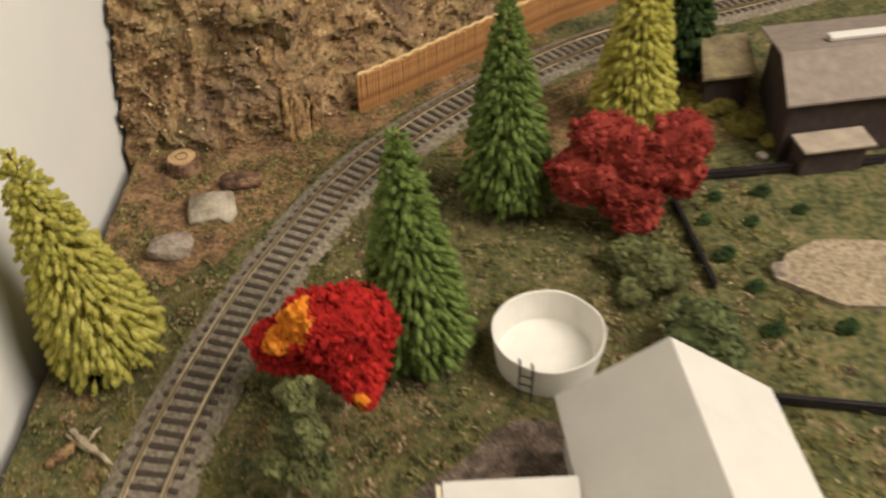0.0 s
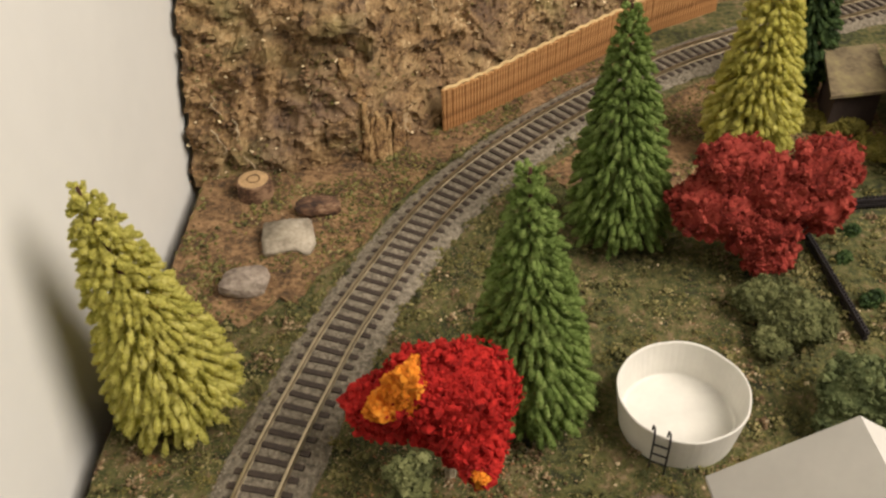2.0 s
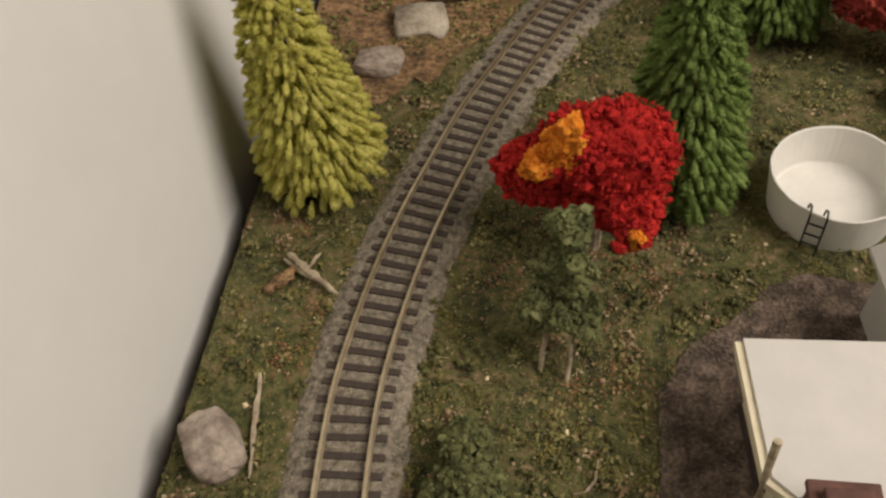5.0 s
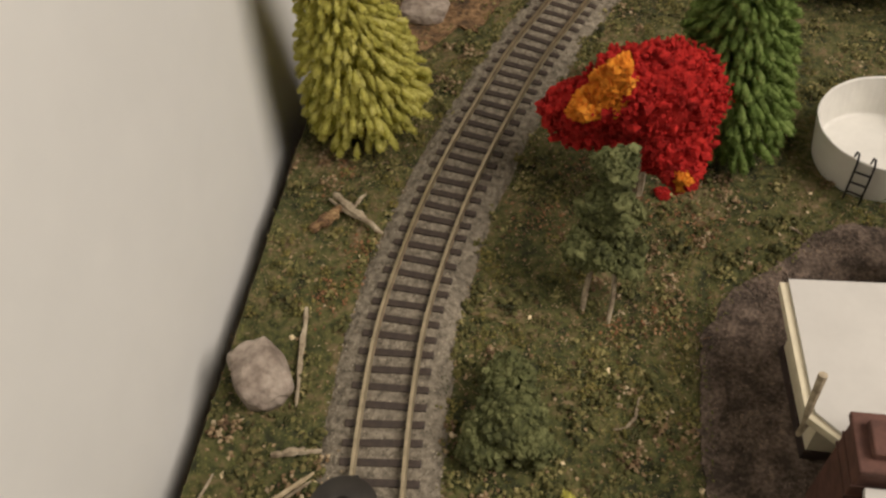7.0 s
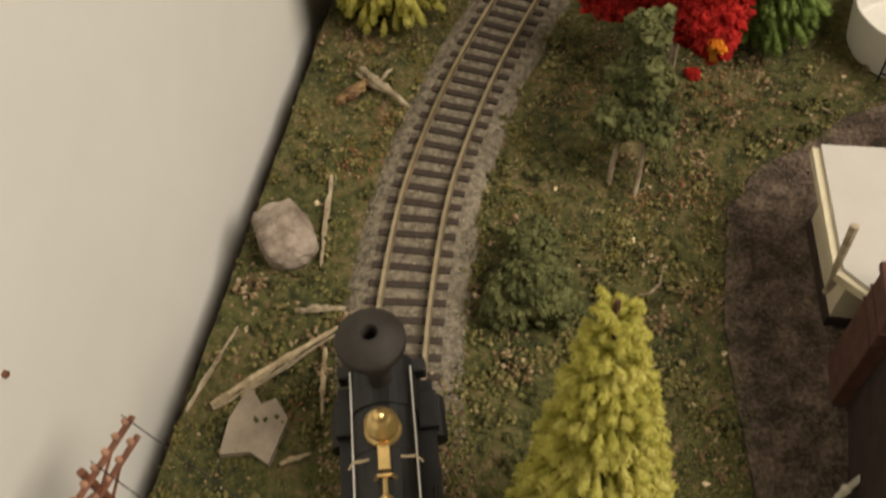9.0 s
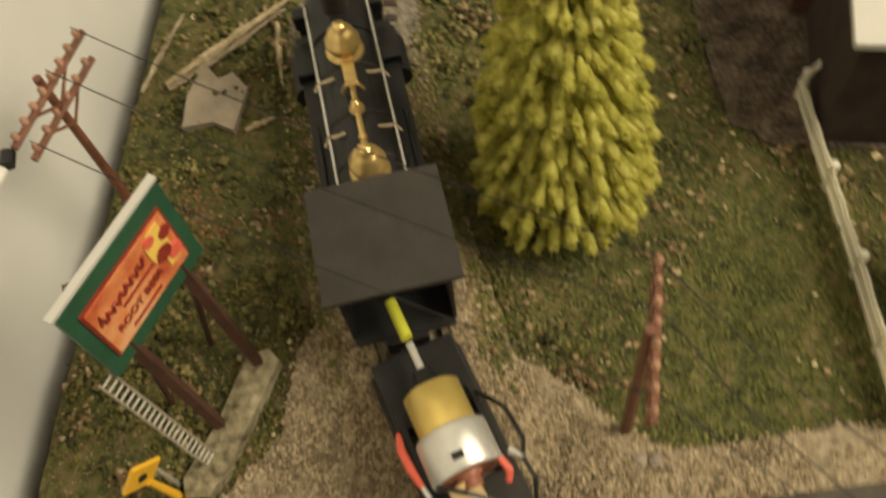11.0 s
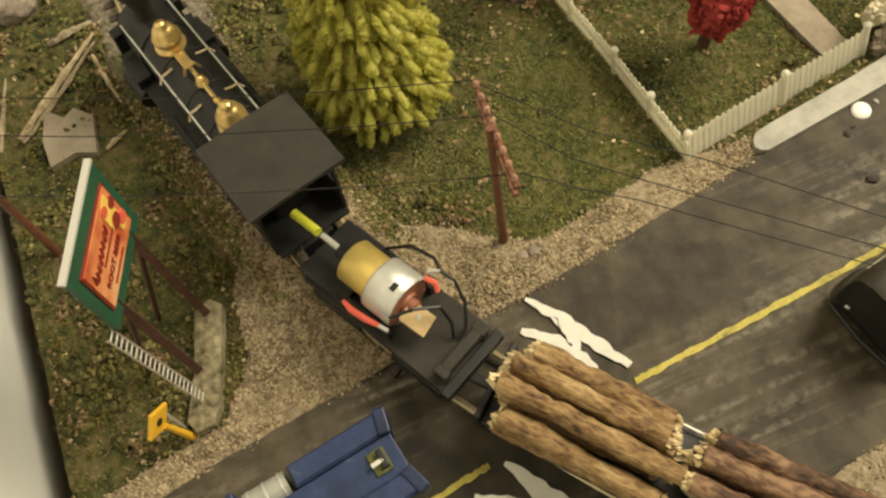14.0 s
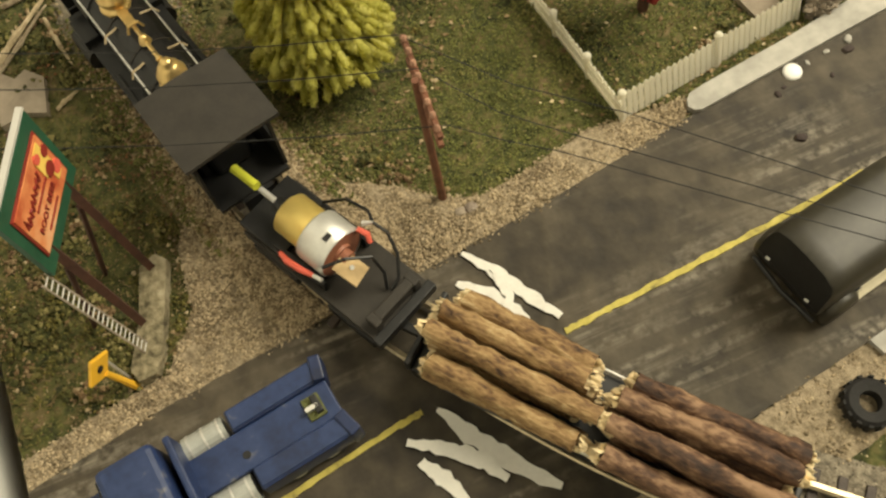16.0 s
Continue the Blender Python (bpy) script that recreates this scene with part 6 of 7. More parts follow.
pole_a = utility_pole((-0.1437, 0.0985, 0))
pole_b = copy_thing(pole_a, pose(-0.0155, 0.0445, 0, 0, -2.5, 8))
lamp_tip = Vector((-0.1437, 0.0985, 0.0600)) + ARM * 0.0185
ba = thing("bracket_lamp", "white capsule lamp on the end of the pole crossarm", "lamp", tuple(lamp_tip))
part("socket", cyl(0.0016, 0.0016, 0.0034, pose(0, 0.0008, 0, 90, 0, 13), 12), M["black"], ba)
part("capsule", lathe([(0.0, 0.0), (0.0012, 0.0004), (0.0014, 0.0030), (0.0011, 0.0056), (0.0, 0.0068)], 14, pose(-0.0002, -0.0012, 0, 90, 0, -13)), M["pool"], ba, "white capsule", smooth=True)
for i, (k, z, z2) in enumerate(((-0.0150, 0.0640, 0.0640), (-0.0030, 0.0640, 0.0640), (0.0110, 0.0570, 0.0570))):
    a, b = Vector((-0.1437, 0.0985, z)) + ARM * k, Vector((-0.0155, 0.0445, z2)) + Vector((0.10, -0.99, 0)) * k
    mid = (a + b) / 2 - Vector((0, 0, 0.004))
    w = part("overhead_wire", tube([tuple(a), tuple(a.lerp(mid, 0.5) - Vector((0, 0, 0.001))), tuple(mid), tuple(b.lerp(mid, 0.5) - Vector((0, 0, 0.001))), tuple(b)], 0.00016, 5), M["black"])
    tagged(w, "thin black overhead wire between the poles", "wire", "overhead wires")
    e1, e2 = [((0.0296, 0.0219), (0.0730, -0.0240)), ((0.0150, 0.0214), (0.0690, -0.0300)), ((0.0092, 0.0190), (0.0663, -0.0340))][i]
    far = Vector((*e2, 0.05)) + 2.2 * (Vector((*e2, 0.05)) - Vector((*e1, 0.05)))
    w = part("overhead_wire", tube([tuple(b), (*(0.5 * (b.xy + Vector(e1))), 0.0525), (*e1, 0.050), (*e2, 0.050), (far.x, far.y, 0.056)], 0.00016, 5), M["black"])
    tagged(w, "thin black overhead wire crossing above the road", "wire", "overhead wires")


# ---- rocks, wood and litter ----
def rock(label, place, size, seed, mat="rock", turn=0.0, name="rock", sub=3, sink=0.25):
    bm = bmesh.new()
    bmesh.ops.create_icosphere(bm, subdivisions=sub, radius=1)
    off = Vector((seed * 3.1, seed * 1.7, 0))
    for v in bm.verts:
        n = v.co.copy()
        n += 0.28 * noise.noise_vector(n * 1.1 + off) + 0.10 * noise.noise_vector(n * 3.0 + off)
        q = max(abs(n.x), abs(n.y), abs(n.z))
        n = n.lerp(n / q * 0.8, 0.25)
        v.co = Vector((n.x * size[0], n.y * size[1], n.z * size[2]))
    ob = part(name, bm, M[mat])
    ob.matrix_world = pose(place[0], place[1], size[2] * (1 - sink), 0, 0, turn)
    return tagged(ob, label, "rock")


rock("grey-brown boulder beside the layout edge", (-0.1405, 0.2080), (0.0105, 0.0135, 0.0080), 1, turn=35, sink=0.35, sub=4)
def flat_rock(label, place, s, turn, seed, outline, mat):
    r = random.Random(seed)
    bm = prism([(x * s, y * s) for x, y in outline], 0.0, lambda x, y: 0.0078 + 0.12 * y + 0.0004 * math.sin(x * 700 + y * 500))
    bmesh.ops.bevel(bm, geom=bm.edges[:], offset=0.0009, segments=2, affect="EDGES", clamp_overlap=True)
    for v in bm.verts:
        v.co += 0.0006 * noise.noise_vector(v.co * 240 + Vector((seed, 0, 0)))
    ob = part("rock", bm, M[mat], smooth=True)
    ob.matrix_world = pose(place[0], place[1], -0.001, 0, 0, turn)
    return tagged(ob, label, "rock")


flat_rock("flat pale grey rock in the moss below the hillside", (-0.0990, 0.4440), 0.0132, 8, 2, [(-0.95, 0.85), (0.1, 0.95), (0.9, 0.8), (1.05, -0.25), (0.8, -0.85), (0.25, -0.5), (-0.4, -0.55), (-0.95, -0.75), (-1.0, 0.1)], "pale_rock")
rock("low grey rock beside the flat rock", (-0.1150, 0.4120), (0.0130, 0.0090, 0.0070), 3, turn=10, sink=0.35)
rock("grey stone at the foot of the utility pole", (-0.0090, 0.0375), (0.0022, 0.0018, 0.0014), 4)
rock("dark broken stone beside the utility pole", (-0.0125, 0.0375), (0.0020, 0.0016, 0.0012), 5, "slab")
rock("dark brown ragged bark lump below the hillside foot", (-0.0870, 0.4700), (0.0130, 0.0060, 0.0060), 6, "dark_bark", 10)
for k, (x, y, q) in enumerate(((0.175, 0.545, 0.006), (0.133, 0.520, 0.006), (0.205, 0.388, 0.006), (0.212, 0.3800, 0.004), (0.090, 0.560, 0.004), (0.225, 0.490, 0.004))):
    rock("small pale stone lying on the ground", (x, y), (q, q * 0.8, q * 0.7), 10 + k, turn=k * 40)
for k, (x, y, q) in enumerate(((0.1243, 0.0389, 0.0017), (0.1145, 0.0326, 0.0009), (0.0954, 0.0336, 0.0012), (0.0932, 0.0167, 0.0018), (0.0985, 0.0350, 0.0008))):
    ob = rock("dark earth clod lying on the road", (x, y), (q * 1.15, q * 0.8, q * 0.45), 30 + k, "brown_wall", k * 50, "clod", 3)
    ob.location.z += 0.0012
for k, (x, y, q) in enumerate(((0.1176, 0.0411, 0.0010), (0.1264, 0.0424, 0.0015), (0.1100, 0.0400, 0.0009))):
    ob = rock("pale concrete crumb beside the pavement edge", (x, y), (q * 1.2, q * 0.8, q * 0.5), 40 + k, "sidewalk", k * 50, "crumb", 2)
    ob.location.z += 0.0012
st = thing("tree_stump", "sawn log stump with a pale ringed top", "stump", (-0.1235, 0.4860, 0.0), 20)
part("bark", lathe([(0.0100, -0.001), (0.0098, 0.0035), (0.0094, 0.0080), (0.0090, 0.0108), (0.0082, 0.0112)], 26), M["dark_bark"], st)
part("cut_face", lathe([(0.0082, 0.0110), (0.0050, 0.0113), (0.0, 0.0113)], 26), M["sawn"], st, "tan sawn face")
part("heart_ring", lathe([(0.0040, 0.01145), (0.0034, 0.0117), (0.0028, 0.01145)], 22), M["bark"], st)
slab = part("flat_stone", prism([(-0.1389, 0.1290), (-0.1395, 0.1400), (-0.1365, 0.1525), (-0.1310, 0.1465), (-0.1270, 0.1490), (-0.1215, 0.1430), (-0.1235, 0.1281), (-0.1300, 0.1310)], 0.0, 0.0030), M["slab"])
tagged(slab, "flat grey broken stone slab on the turf", "stone")


def stick(label, pts, rad, mat="grey_wood", seg=6):
    fine, rr = [], []
    for p, q in zip(pts, pts[1:]):
        for k in range(5):
            v = Vector(p).lerp(Vector(q), k / 5)
            fine.append(tuple(v + rad * 0.45 * noise.noise_vector(v * 330)))
    fine.append(pts[-1])
    m = len(fine)
    rr = [rad * (1.05 - 0.55 * abs(2 * i / (m - 1) - 0.8)) * (1 + 0.25 * math.sin(i * 2.3)) for i in range(m)]
    pts = fine
    return tagged(part("stick", tube(pts, rr, seg), M[mat]), label, "stick", "loose wood")


stick("long pale split stick lying across the turf", [(-0.1460, 0.1440, 0.0035), (-0.1300, 0.1590, 0.0045), (-0.1131, 0.1745, 0.0060)], 0.0014, "split_grey")
stick("second split of the pale stick", [(-0.1455, 0.1430, 0.0022), (-0.1295, 0.1575, 0.0030), (-0.1140, 0.1725, 0.0040)], 0.0010, "grey_wood")
stick("thin stick leaning over the layout edge", [(-0.1526, 0.1396, 0.0050), (-0.1495, 0.1560, 0.0040), (-0.1465, 0.1717, 0.0030)], 0.0009)
stick("thin forked stick lying beside the boulder", [(-0.1318, 0.2390, 0.0015), (-0.1290, 0.2180, 0.0020), (-0.1258, 0.1988, 0.0015)], 0.0011)
stick("short grey wooden plank on the turf", [(-0.1298, 0.1810, 0.0018), (-0.1215, 0.1825, 0.0020), (-0.1134, 0.1841, 0.0018)], 0.0015)
stick("pale upright splinter beside the track", [(-0.1163, 0.1681, 0.0030), (-0.1140, 0.1560, 0.0028), (-0.1113, 0.1446, 0.0020)], 0.0010, "split_grey")
stick("small pale wood chip beside the flat stone", [(-0.1206, 0.1296, 0.0010), (-0.1165, 0.1316, 0.0014), (-0.1123, 0.1339, 0.0010)], 0.0009, "split_grey")
stick("broken grey branch lying near the wall", [(-0.1330, 0.2925, 0.0035), (-0.1230, 0.2840, 0.0045), (-0.1099, 0.2744, 0.0035)], 0.0019, "grey_wood", 8)
stick("thin split of the broken branch", [(-0.1345, 0.2905, 0.0030), (-0.1240, 0.2825, 0.0035), (-0.1150, 0.2790, 0.0030)], 0.0009)
stick("short fork of the broken branch", [(-0.1235, 0.2850, 0.0040), (-0.1215, 0.2905, 0.0045), (-0.1205, 0.2945, 0.0030)], 0.0008)
stick("short brown bark piece under the broken branch", [(-0.1385, 0.2750, 0.0022), (-0.1320, 0.2820, 0.0028), (-0.1280, 0.2870, 0.0030)], 0.0026, "bark", 8)
stick("thin curved twig on the grass", [(-0.0123, 0.2143, 0.0018), (-0.0135, 0.2070, 0.0014), (-0.0165, 0.2030, 0.0010), (-0.0205, 0.2022, 0.0010)], 0.0006)
stick("thin curved twig near the pool", [(0.0405, 0.2950, 0.0010), (0.0445, 0.2915, 0.0016), (0.0470, 0.2900, 0.0012), (0.0485, 0.2868, 0.0010)], 0.0005)
stick("dry bent twig on the hillside foot", [(-0.070, 0.556, 0.062), (-0.072, 0.562, 0.070), (-0.069, 0.568, 0.080), (-0.073, 0.575, 0.088)], 0.0006)
chip = part("wood_chip", box((0.0024, 0.0040, 0.0014), (-0.0904, 0.0729, 0.0012), (0, 0, 12), bevel=0.0002), M["log_end"])
tagged(chip, "pale cut wood chip beside the track", "wood chip")
mark = part("wall_nail", cyl(0.0010, 0.0008, 0.0012, pose(WALL_X + 0.0004, 0.1145, 0.075, 0, 90, 0), 10), M["rust_pole"])
tagged(mark, "tiny dark nail head in the white wall", "nail")

# weathered root standing at the hillside's foot, under a ledge of the slope
root = thing("tree_root", "weathered broken orange-brown tree root standing on the hillside foot", "root", (-0.0570, 0.5240, 0))
rr = random.Random(3)
for k in range(26):
    u0 = k / 25
    x = -0.0125 + 0.0255 * u0
    gap = 0.30 < u0 < 0.42 or 0.66 < u0 < 0.74
    h = (0.036 - 0.018 * u0) * rr.uniform(0.72, 1.1) * (0.35 if gap else 1)
    y0 = hill_foot(x - 0.0570) - 0.5240 - 0.011 * math.sin(math.pi * u0) - (0 if gap else 0.003)
    pts, x1 = [], x
    for i in range(8):
        u = i / 7
        x1 += rr.uniform(-0.0009, 0.0009)
        pts.append((x1 + 0.0030 * u * (0.5 - u0), y0 + 0.0075 * u + rr.uniform(-0.0010, 0.0010), h * u - 0.003 * (u == 0)))
    bm = tube(pts, [0.0019 * rr.uniform(0.6, 1.4) * (1.25 - 0.6 * i / 7) for i in range(8)], 9)
    for v in bm.verts:
        v.co += 0.0018 * noise.noise_vector(v.co * 230 + Vector((k, 0, 0)))
    part("root_strand", bm, M["root_wood"], root, smooth=True)
for k in range(7):
    z = 0.026 + 0.008 * k
    x = -0.0105 - 0.0022 * k + rr.uniform(-0.0015, 0.0015)
    y = hill_foot(x - 0.0570) - 0.5240 + 0.55 * z * (0.55 + 3 * z) - 0.004
    bm = bmesh.new()
    bmesh.ops.create_icosphere(bm, subdivisions=3, radius=1)
    for v in bm.verts:
        v.co = Vector((v.co.x * 0.0052, v.co.y * 0.0042, v.co.z * 0.0070)) + Vector((x, y, z))
        v.co += 0.0034 * noise.noise_vector(v.co * 190) + 0.0012 * noise.noise_vector(v.co * 600)
    part("root_knot", bm, M["root_wood"] if k % 2 else M["hill"], root)


def ledge(label, centre, size, turn, mat):
    """A ragged shelf of the slope that overhangs a hollow."""
    bm = box(size, (0, 0, 0))
    bmesh.ops.subdivide_edges(bm, edges=bm.edges[:], cuts=15, use_grid_fill=True)
    for v in bm.verts:
        q = v.co + Vector(centre) * 3
        v.co += 0.0050 * noise.noise_vector(q * 120) + 0.0030 * noise.noise_vector(q * 300) + 0.0012 * noise.noise_vector(q * 800)
    ob = part("rock_ledge", bm, mat)
    ob.matrix_world = pose(*centre, 10, 0, turn)
    return tagged(ob, label, "rock")


ledge("overhanging tan earth ledge high on the hillside", (-0.0795, 0.5420, 0.0790), (0.034, 0.028, 0.0060), 8, M["hill"])
ledge("small brown earth shelf on the hillside", (-0.0640, 0.5460, 0.0640), (0.013, 0.014, 0.014), -10, M["hill"])
ledge("low grey-brown shelf at the hillside foot", (-0.0790, 0.5205, 0.0150), (0.014, 0.012, 0.020), 12, M["hill"])
for k in range(9):
    x, z = rr.uniform(-0.150, 0.010), rr.uniform(0.012, 0.085)
    y = hill_foot(x) - 0.007 + 0.55 * z * (0.55 + 3 * z)
    pts, p = [], Vector((x, y, z))
    for i in range(6):
        pts.append(tuple(p))
        p = p + Vector((rr.uniform(-0.0035, 0.0035), -0.0006 + rr.uniform(-0.0008, 0.0008), -0.0028))
    stick("thin pale dry root strand hanging on the hillside", pts, 0.0005, "split_grey", 5)

# ---- ground cover ----
def scatter(name, label, n, area, keep, size, mat, seed, lift=0.0003, flat=0.7, category="ground cover"):
    r = np.random.default_rng(seed)
    (x0, x1), (y0, y1) = area
    p = np.stack([r.uniform(x0, x1, n), r.uniform(y0, y1, n)], -1)
    p = p[keep(p, r)]
    z = np.array([ground_height(x, y) for x, y in p]) + lift
    s = size[0] + (size[1] - size[0]) * r.uniform(0, 1, len(p)) ** 2
    v, f = chips(np.column_stack([p, z]), s, r, flat)
    return tagged(arrays(name, v, f, mat), label, category, kind="stuff")


FOOT = np.array([hill_foot(x) for x in np.linspace(-0.16, 0.5, 200)])


def open_turf(p, r):
    k = (off_track(p) > r.uniform(0.0150, 0.0205, len(p))) & (np.hypot(p[:, 0] - 0.079, p[:, 1] - 0.333) > 0.0245)
    for poly in (ROAD, VERGE_E, VERGE_W, VERGE_S, DRIVE, walk_n, GARDEN_PATH):
        k &= ~inside(p, poly)
    for poly in (EARTH_A, EARTH_B):
        k &= ~inside(p + r.normal(0, 0.004, p.shape), poly) | (r.uniform(0, 1, len(p)) < 0.12)
    return k & (p[:, 1] < np.interp(p[:, 0], np.linspace(-0.16, 0.5, 200), FOOT))


def patchy(scale, level):
    def keep(p, r):
        k = open_turf(p, r)
        n = np.array([noise.noise((x * scale, y * scale, 7.7)) for x, y in p])
        return k & (n + r.uniform(-0.25, 0.25, len(p)) > level)
    return keep


def in_poly(poly):
    return lambda p, r: inside(p + r.normal(0, 0.0011, p.shape), poly) & (off_track(p) > 0.0135)


scatter("turf_flock", "fine green and brown scenic turf flock", 120000, ((EDGE_X, 0.20), (-0.02, 0.55)), open_turf, (0.00018, 0.00062), M["turf"], 61, 0.0002, 0.42)


def clumps(name, label, n, per, spread, size, mat, seed, level, scale):
    """Soft mounds of fine flock."""
    r = np.random.default_rng(seed)
    p = np.stack([r.uniform(EDGE_X + 0.002, 0.22, n), r.uniform(-0.01, 0.55, n)], -1)
    lawn = (p[:, 0] > -0.050) & (p[:, 1] < 0.16)
    p = p[patchy(scale, level)(p, r) & (~lawn | (r.uniform(0, 1, n) < 0.12))]
    rad = spread * r.uniform(0.5, 1.5, len(p))
    d = r.normal(0, 1, (len(p), per, 3))
    q = (p[:, None] + d[..., :2] * rad[:, None, None] * 0.6).reshape(-1, 2)
    z = (np.exp(-(d[..., 0] ** 2 + d[..., 1] ** 2) / 2) * rad[:, None] * 0.9 * r.uniform(0.4, 1, (len(p), per))).reshape(-1)
    k = open_turf(q, r) & (q[:, 0] > EDGE_X)
    v, f = chips(np.column_stack([q, z])[k], r.uniform(size[0], size[1], k.sum()), r, 0.8)
    tagged(arrays(name, v, f, mat), label, "ground cover", kind="stuff")


clumps("moss_flock", "soft yellow-green moss clumps on the turf", 2600, 30, 0.0030, (0.0003, 0.0009), M["moss"], 62, 0.10, 22)
clumps("coarse_turf", "coarse torn lumps of olive-brown turf foam", 1900, 16, 0.0034, (0.0006, 0.0017), M["coarse_turf"], 85, 0.06, 29)
clumps("dry_moss", "dry straw and olive moss crumbs on the turf", 2300, 22, 0.0036, (0.0004, 0.0012), M["dry_moss"], 86, 0.02, 37)
clumps("brown_crumbs", "brown leaf crumbs heaped on the turf", 900, 26, 0.0040, (0.0004, 0.0012), M["dead_leaf"], 87, 0.12, 31)
clumps("dark_flock", "dark green flock clumps on the turf", 1100, 60, 0.0042, (0.0002, 0.00052), M["shade_green"], 75, 0.16, 33)
scatter("leaf_litter", "scattered tan and rust leaf litter", 14000, ((EDGE_X, 0.20), (-0.02, 0.56)), patchy(17, 0.20), (0.0002, 0.0009), M["red_dirt"], 63, 0.0004, 0.3)
scatter("dead_leaves", "dry tan and brown leaf flakes lying on the turf", 7000, ((EDGE_X, 0.12), (0.02, 0.40)), patchy(26, 0.06), (0.0003, 0.0010), M["dead_leaf"], 79, 0.0006, 0.2)
scatter("straw_flock", "fine straw-coloured flock on the turf", 30000, ((EDGE_X, 0.16), (0.0, 0.45)), patchy(19, -0.05), (0.0002, 0.0005), M["dead_leaf"], 80, 0.0006, 0.6)


def blades(name, label, n, area, keep, length, mat, seed, rise):
    """Fine fibres and dry blades lying in the turf."""
    r = np.random.default_rng(seed)
    (x0, x1), (y0, y1) = area
    p = np.stack([r.uniform(x0, x1, n), r.uniform(y0, y1, n)], -1)
    p = p[keep(p, r)]
    a = r.uniform(0, 2 * math.pi, len(p))
    z = np.array([ground_height(x, y) for x, y in p]) + 0.0006
    v, f = needles(np.column_stack([p, z]), np.column_stack([np.cos(a), np.sin(a), np.full(len(p), rise)]), length[0] + (length[1] - length[0]) * r.uniform(0, 1, len(p)) ** 2, 0.00016, r)
    tagged(arrays(name, v, f, mat), label, "grass", kind="stuff")


blades("dry_grass", "fine dry straw blades lying in the turf", 16000, ((EDGE_X, 0.14), (0.02, 0.45)), patchy(21, -0.02), (0.0012, 0.0042), M["dead_leaf"], 81, 0.5)
blades("green_grass", "short green grass fibres in the turf", 46000, ((EDGE_X, 0.14), (0.02, 0.45)), patchy(13, -0.12), (0.0010, 0.0028), M["moss"], 82, 0.9)
scatter("lawn_flock", "fine bright green lawn flock inside and outside the picket fence", 30000, ((-0.050, 0.16), (0.03, 0.16)), open_turf, (0.0002, 0.0006), M["lawn"], 89, 0.0003, 0.5)
blades("lawn_grass", "short yellow-green lawn fibres round the picket fence", 15000, ((-0.050, 0.16), (0.03, 0.16)), open_turf, (0.0010, 0.0026), M["lawn"], 90, 0.8)
def over_ballast(p, r):
    d = off_track(p)
    return (d > 0.0112) & (d < r.uniform(0.0180, 0.0235, len(p))) & (r.uniform(0, 1, len(p)) < np.interp(p[:, 1], [0.050, 0.075, 0.125, 0.165], [0.0, 1.0, 1.0, 0.0]))


scatter("shoulder_turf", "green and brown flock grown over the ballast shoulder", 42000, ((-0.125, -0.030), (0.045, 0.170)), over_ballast, (0.0004, 0.0011), M["turf"], 91, 0.0030, 0.6)
scatter("shoulder_leaves", "brown leaf crumbs on the ballast shoulder", 7000, ((-0.125, -0.030), (0.045, 0.170)), over_ballast, (0.0004, 0.0011), M["dead_leaf"], 92, 0.0034, 0.4)
scatter("lawn_leaves", "dry tan leaf flakes lying on the lawn", 2600, ((-0.050, 0.13), (0.03, 0.16)), patchy(30, 0.05), (0.0004, 0.0013), M["dead_leaf"], 93, 0.0008, 0.25)
scatter("lawn_shade", "patches of deep green flock in the lawn", 16000, ((-0.050, 0.16), (0.03, 0.16)), patchy(24, 0.12), (0.0003, 0.0008), M["shade_green"], 94, 0.0007, 0.5)
scatter("pale_flakes", "sparse pale wood flakes on the turf", 230, ((EDGE_X, 0.22), (0.0, 0.52)), open_turf, (0.0004, 0.0014), M["log_end"], 64, 0.0008, 0.3)
for nm, poly, n, sd in (("gravel_east", VERGE_E, 24000, 65), ("gravel_west", VERGE_W, 26000, 66), ("gravel_south", VERGE_S, 24000, 67)):
    xs, ys = [q[0] for q in poly], [q[1] for q in poly]
    scatter(nm, "loose tan gravel beside the road", n, ((min(xs), min(0.16, max(xs))), (min(ys), max(ys))), in_poly(poly), (0.00020, 0.00074), M["gravel"], sd, 0.0012, category="gravel")
scatter("drive_stones", "fine purple-grey driveway stones", 14000, ((0.005, 0.07), (0.085, 0.30)), lambda p, r: inside(p + r.normal(0, 0.0018, p.shape), DRIVE), (0.0002, 0.0006), M["drive"], 68, 0.0012, category="gravel")


def hill_scatter(name, label, n, size, mat, seed, level, lift=0.0008, flat=0.5):
    """Loose bits lying on the hillside's faces."""
    r = np.random.default_rng(seed)
    me = bpy.data.objects["hillside"].data
    co = np.empty(len(me.vertices) * 3)
    me.vertices.foreach_get("co", co)
    co = co.reshape(-1, 3)
    q = co[r.integers(0, len(co), n)] + r.normal(0, 0.0010, (n, 3)) + (0, -lift, lift)
    k = np.array([noise.noise((x * 22, y * 22 + z * 22, 3.3)) for x, y, z in q]) + r.uniform(-0.3, 0.3, n) > level
    q = q[k & (q[:, 2] > 0.001) & (q[:, 2] < 0.16)]
    v, f = chips(q, size[0] + (size[1] - size[0]) * r.uniform(0, 1, len(q)) ** 2, r, flat)
    tagged(arrays(name, v, f, mat), label, "ground cover", kind="stuff")


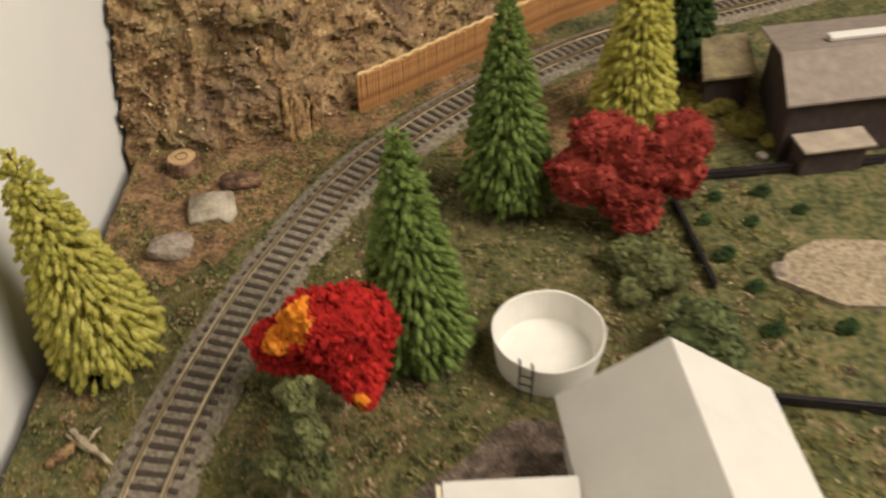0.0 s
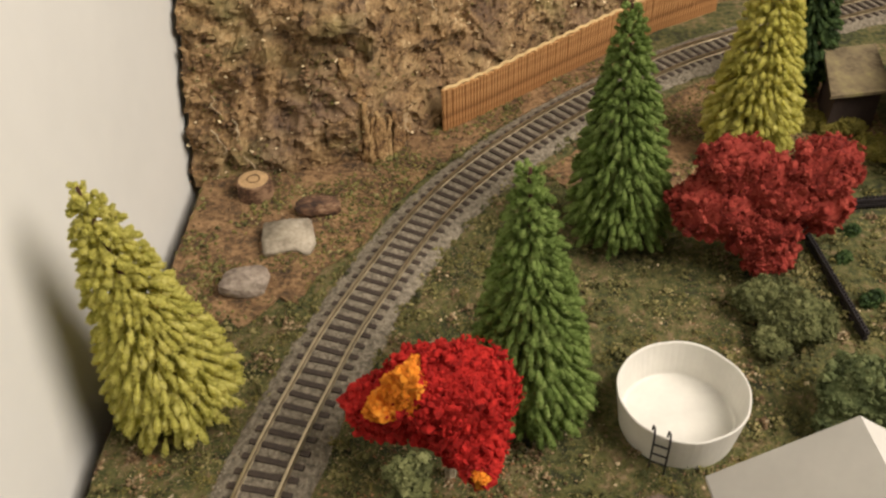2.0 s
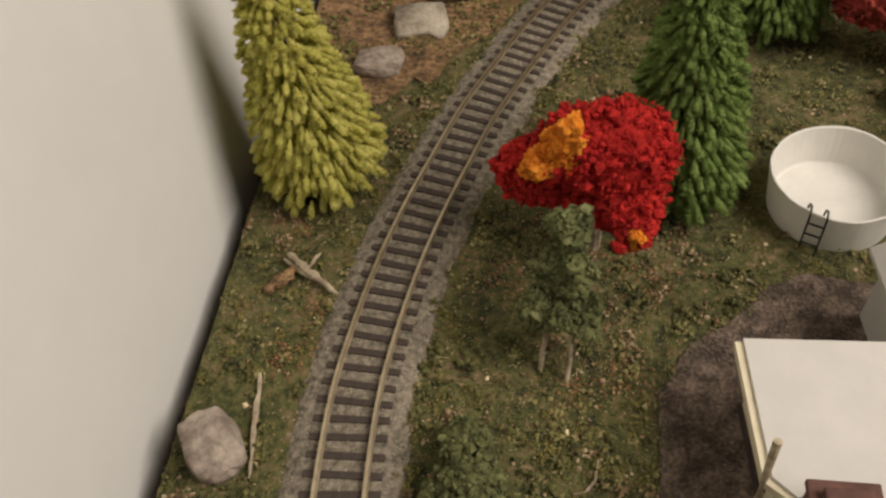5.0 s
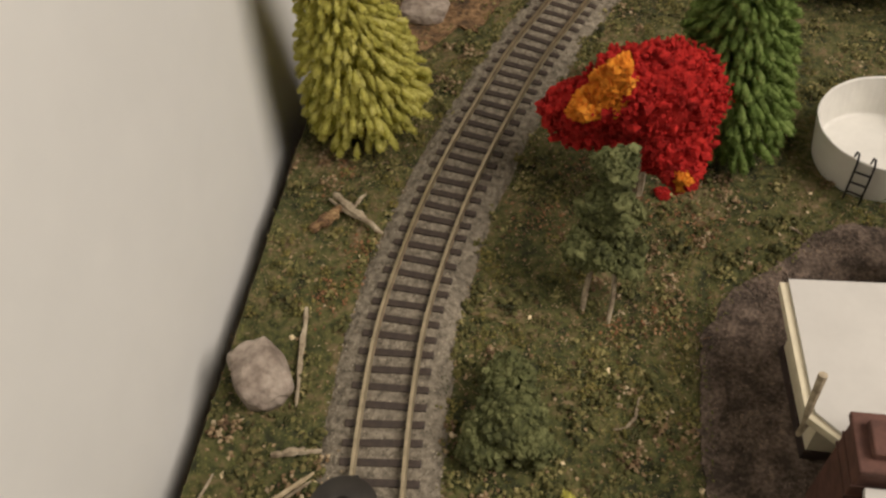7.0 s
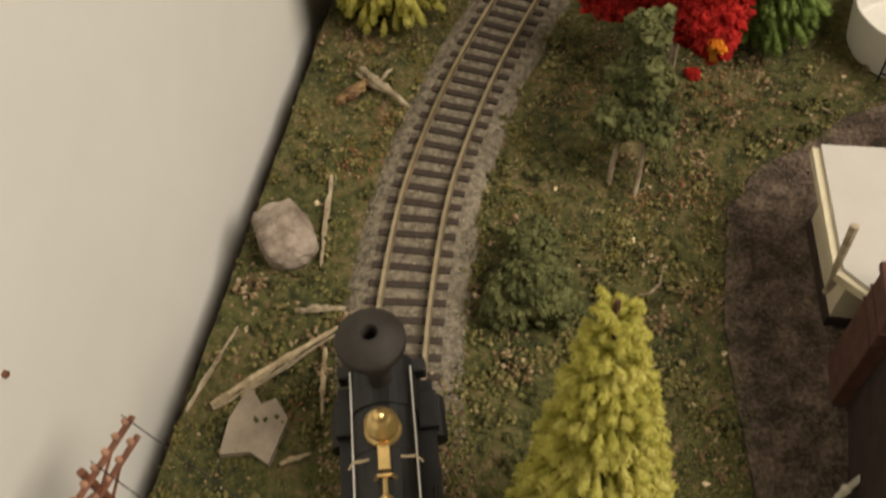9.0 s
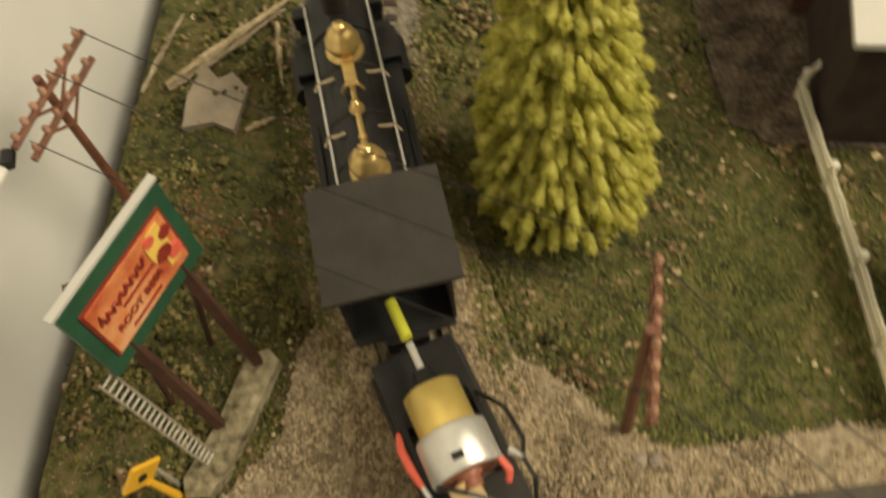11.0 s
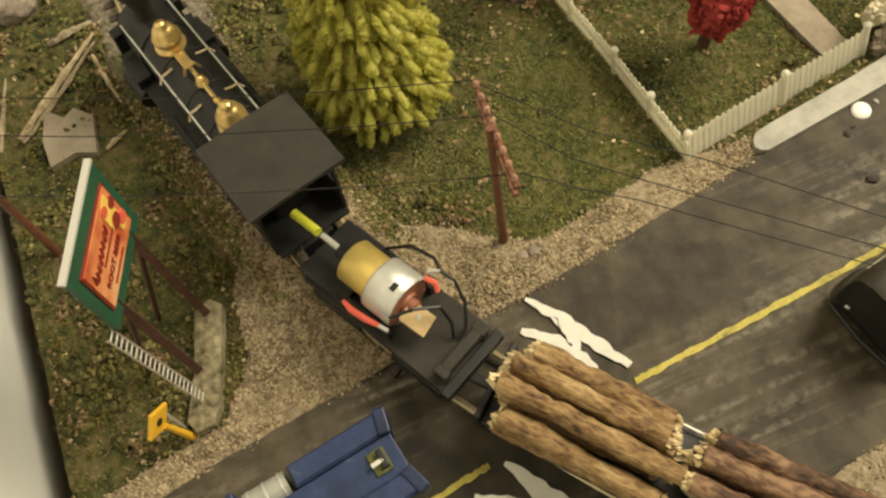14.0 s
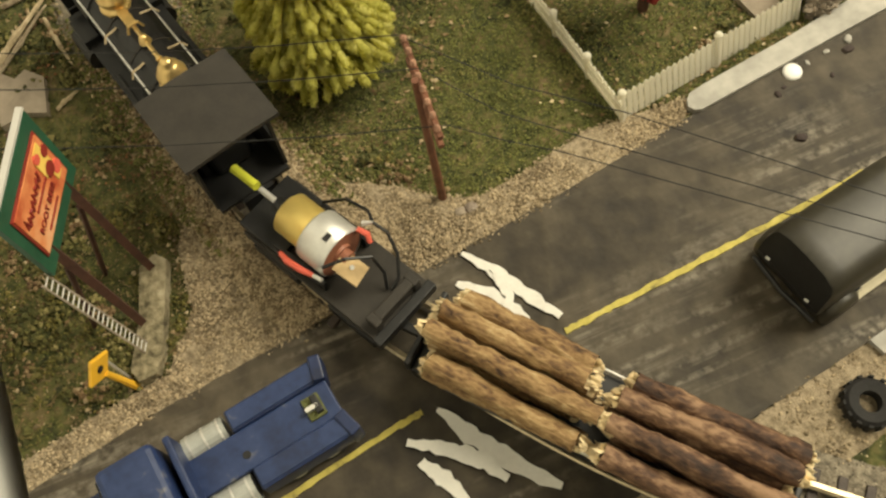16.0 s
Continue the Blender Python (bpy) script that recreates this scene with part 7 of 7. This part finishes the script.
hill_scatter("hill_litter", "brown leaf litter and crumbs on the hillside", 16000, (0.0004, 0.0016), M["dirt"], 71, -0.1)
hill_scatter("hill_moss", "dull olive moss patches on the hillside", 14000, (0.0004, 0.0013), M["moss"], 72, 0.25)
hill_scatter("hill_flakes", "pale straw flakes on the hillside", 1500, (0.0004, 0.0018), M["log_end"], 73, -0.2, flat=0.25)


def bare_earth(p, r):
    d = np.exp(-(((p[:, 0] + 0.128) / 0.030) ** 2 + ((p[:, 1] - 0.455) / 0.060) ** 2)) + 0.8 * np.exp(-(((p[:, 0] - 0.09) / 0.03) ** 2 + ((p[:, 1] - 0.52) / 0.03) ** 2))
    k = (off_track(p) > 0.018) & (p[:, 1] < np.interp(p[:, 0], np.linspace(-0.16, 0.5, 200), FOOT))
    return k & (d * 1.1 > r.uniform(0, 1, len(p)))


scatter("red_earth", "loose reddish-brown earth crumbs below the hillside", 26000, ((EDGE_X, 0.16), (0.36, 0.60)), bare_earth, (0.0002, 0.0009), M["red_dirt"], 74, 0.0004, 0.4)


def on_earth(p, r):
    k = (inside(p + r.normal(0, 0.003, p.shape), EARTH_A) | inside(p + r.normal(0, 0.003, p.shape), EARTH_B)) & (off_track(p) > 0.018)
    n = np.array([noise.noise((x * 40, y * 40, 2.2)) for x, y in p])
    return k & (n + r.uniform(-0.3, 0.3, len(p)) > 0.0)


scatter("earth_moss", "olive and straw moss tufts on the bare earth", 52000, ((EDGE_X, 0.24), (0.36, 0.65)), on_earth, (0.0003, 0.0012), M["moss"], 76, 0.0016, 0.7)
scatter("earth_tufts", "torn olive moss tufts on the bare earth", 9000, ((EDGE_X, 0.24), (0.36, 0.65)), on_earth, (0.0006, 0.0020), M["dry_moss"], 88, 0.0016, 0.7)
scatter("earth_crumbs", "brown crumbs lying on the bare earth", 16000, ((EDGE_X, 0.24), (0.36, 0.65)), lambda p, r: (inside(p, EARTH_A) | inside(p, EARTH_B)) & (off_track(p) > 0.018), (0.0002, 0.0010), M["hill"], 77, 0.0014, 0.5)
hill_scatter("hill_plates", "curled dark brown plates on the hillside", 5000, (0.0010, 0.0034), M["hill"], 78, -0.1, 0.0010, 0.18)

RUST = [(-0.0499, 0.2927, 0.01), (-0.0001, 0.3043, 0.012), (0.0079, 0.2878, 0.01), (-0.0379, 0.3164, 0.006), (-0.003, 0.2481, 0.01), (-0.0206, 0.244, 0.008), (-0.1326, 0.3087, 0.008), (-0.1236, 0.2463, 0.01), (-0.1173, 0.2682, 0.008), (-0.1272, 0.1002, 0.01), (-0.1244, 0.1501, 0.01), (-0.0979, 0.1029, 0.012), (-0.0882, 0.0823, 0.01)]


def rust_spots(p, r):
    d = np.max([np.exp(-((p[:, 0] - x) ** 2 + (p[:, 1] - y) ** 2) / (2 * (q * 0.6) ** 2)) for x, y, q in RUST], 0)
    return (off_track(p) > 0.017) & ~inside(p, ROAD) & (d * 0.55 > r.uniform(0, 1, len(p)))


scatter("rust_leaves", "patches of fallen rust-brown leaf flakes on the turf", 120000, ((EDGE_X, 0.10), (0.02, 0.34)), rust_spots, (0.0002, 0.0008), M["rust_leaf"], 83, 0.0009, 0.35)
scatter("drive_turf", "green and rust flock spilled over the driveway edge", 5000, ((0.005, 0.06), (0.12, 0.30)), lambda p, r: inside(p, DRIVE) & ~inside(p - [0.004, 0.0], DRIVE) & (r.uniform(0, 1, len(p)) < 0.7), (0.0002, 0.0007), M["turf"], 84, 0.0016, 0.5)
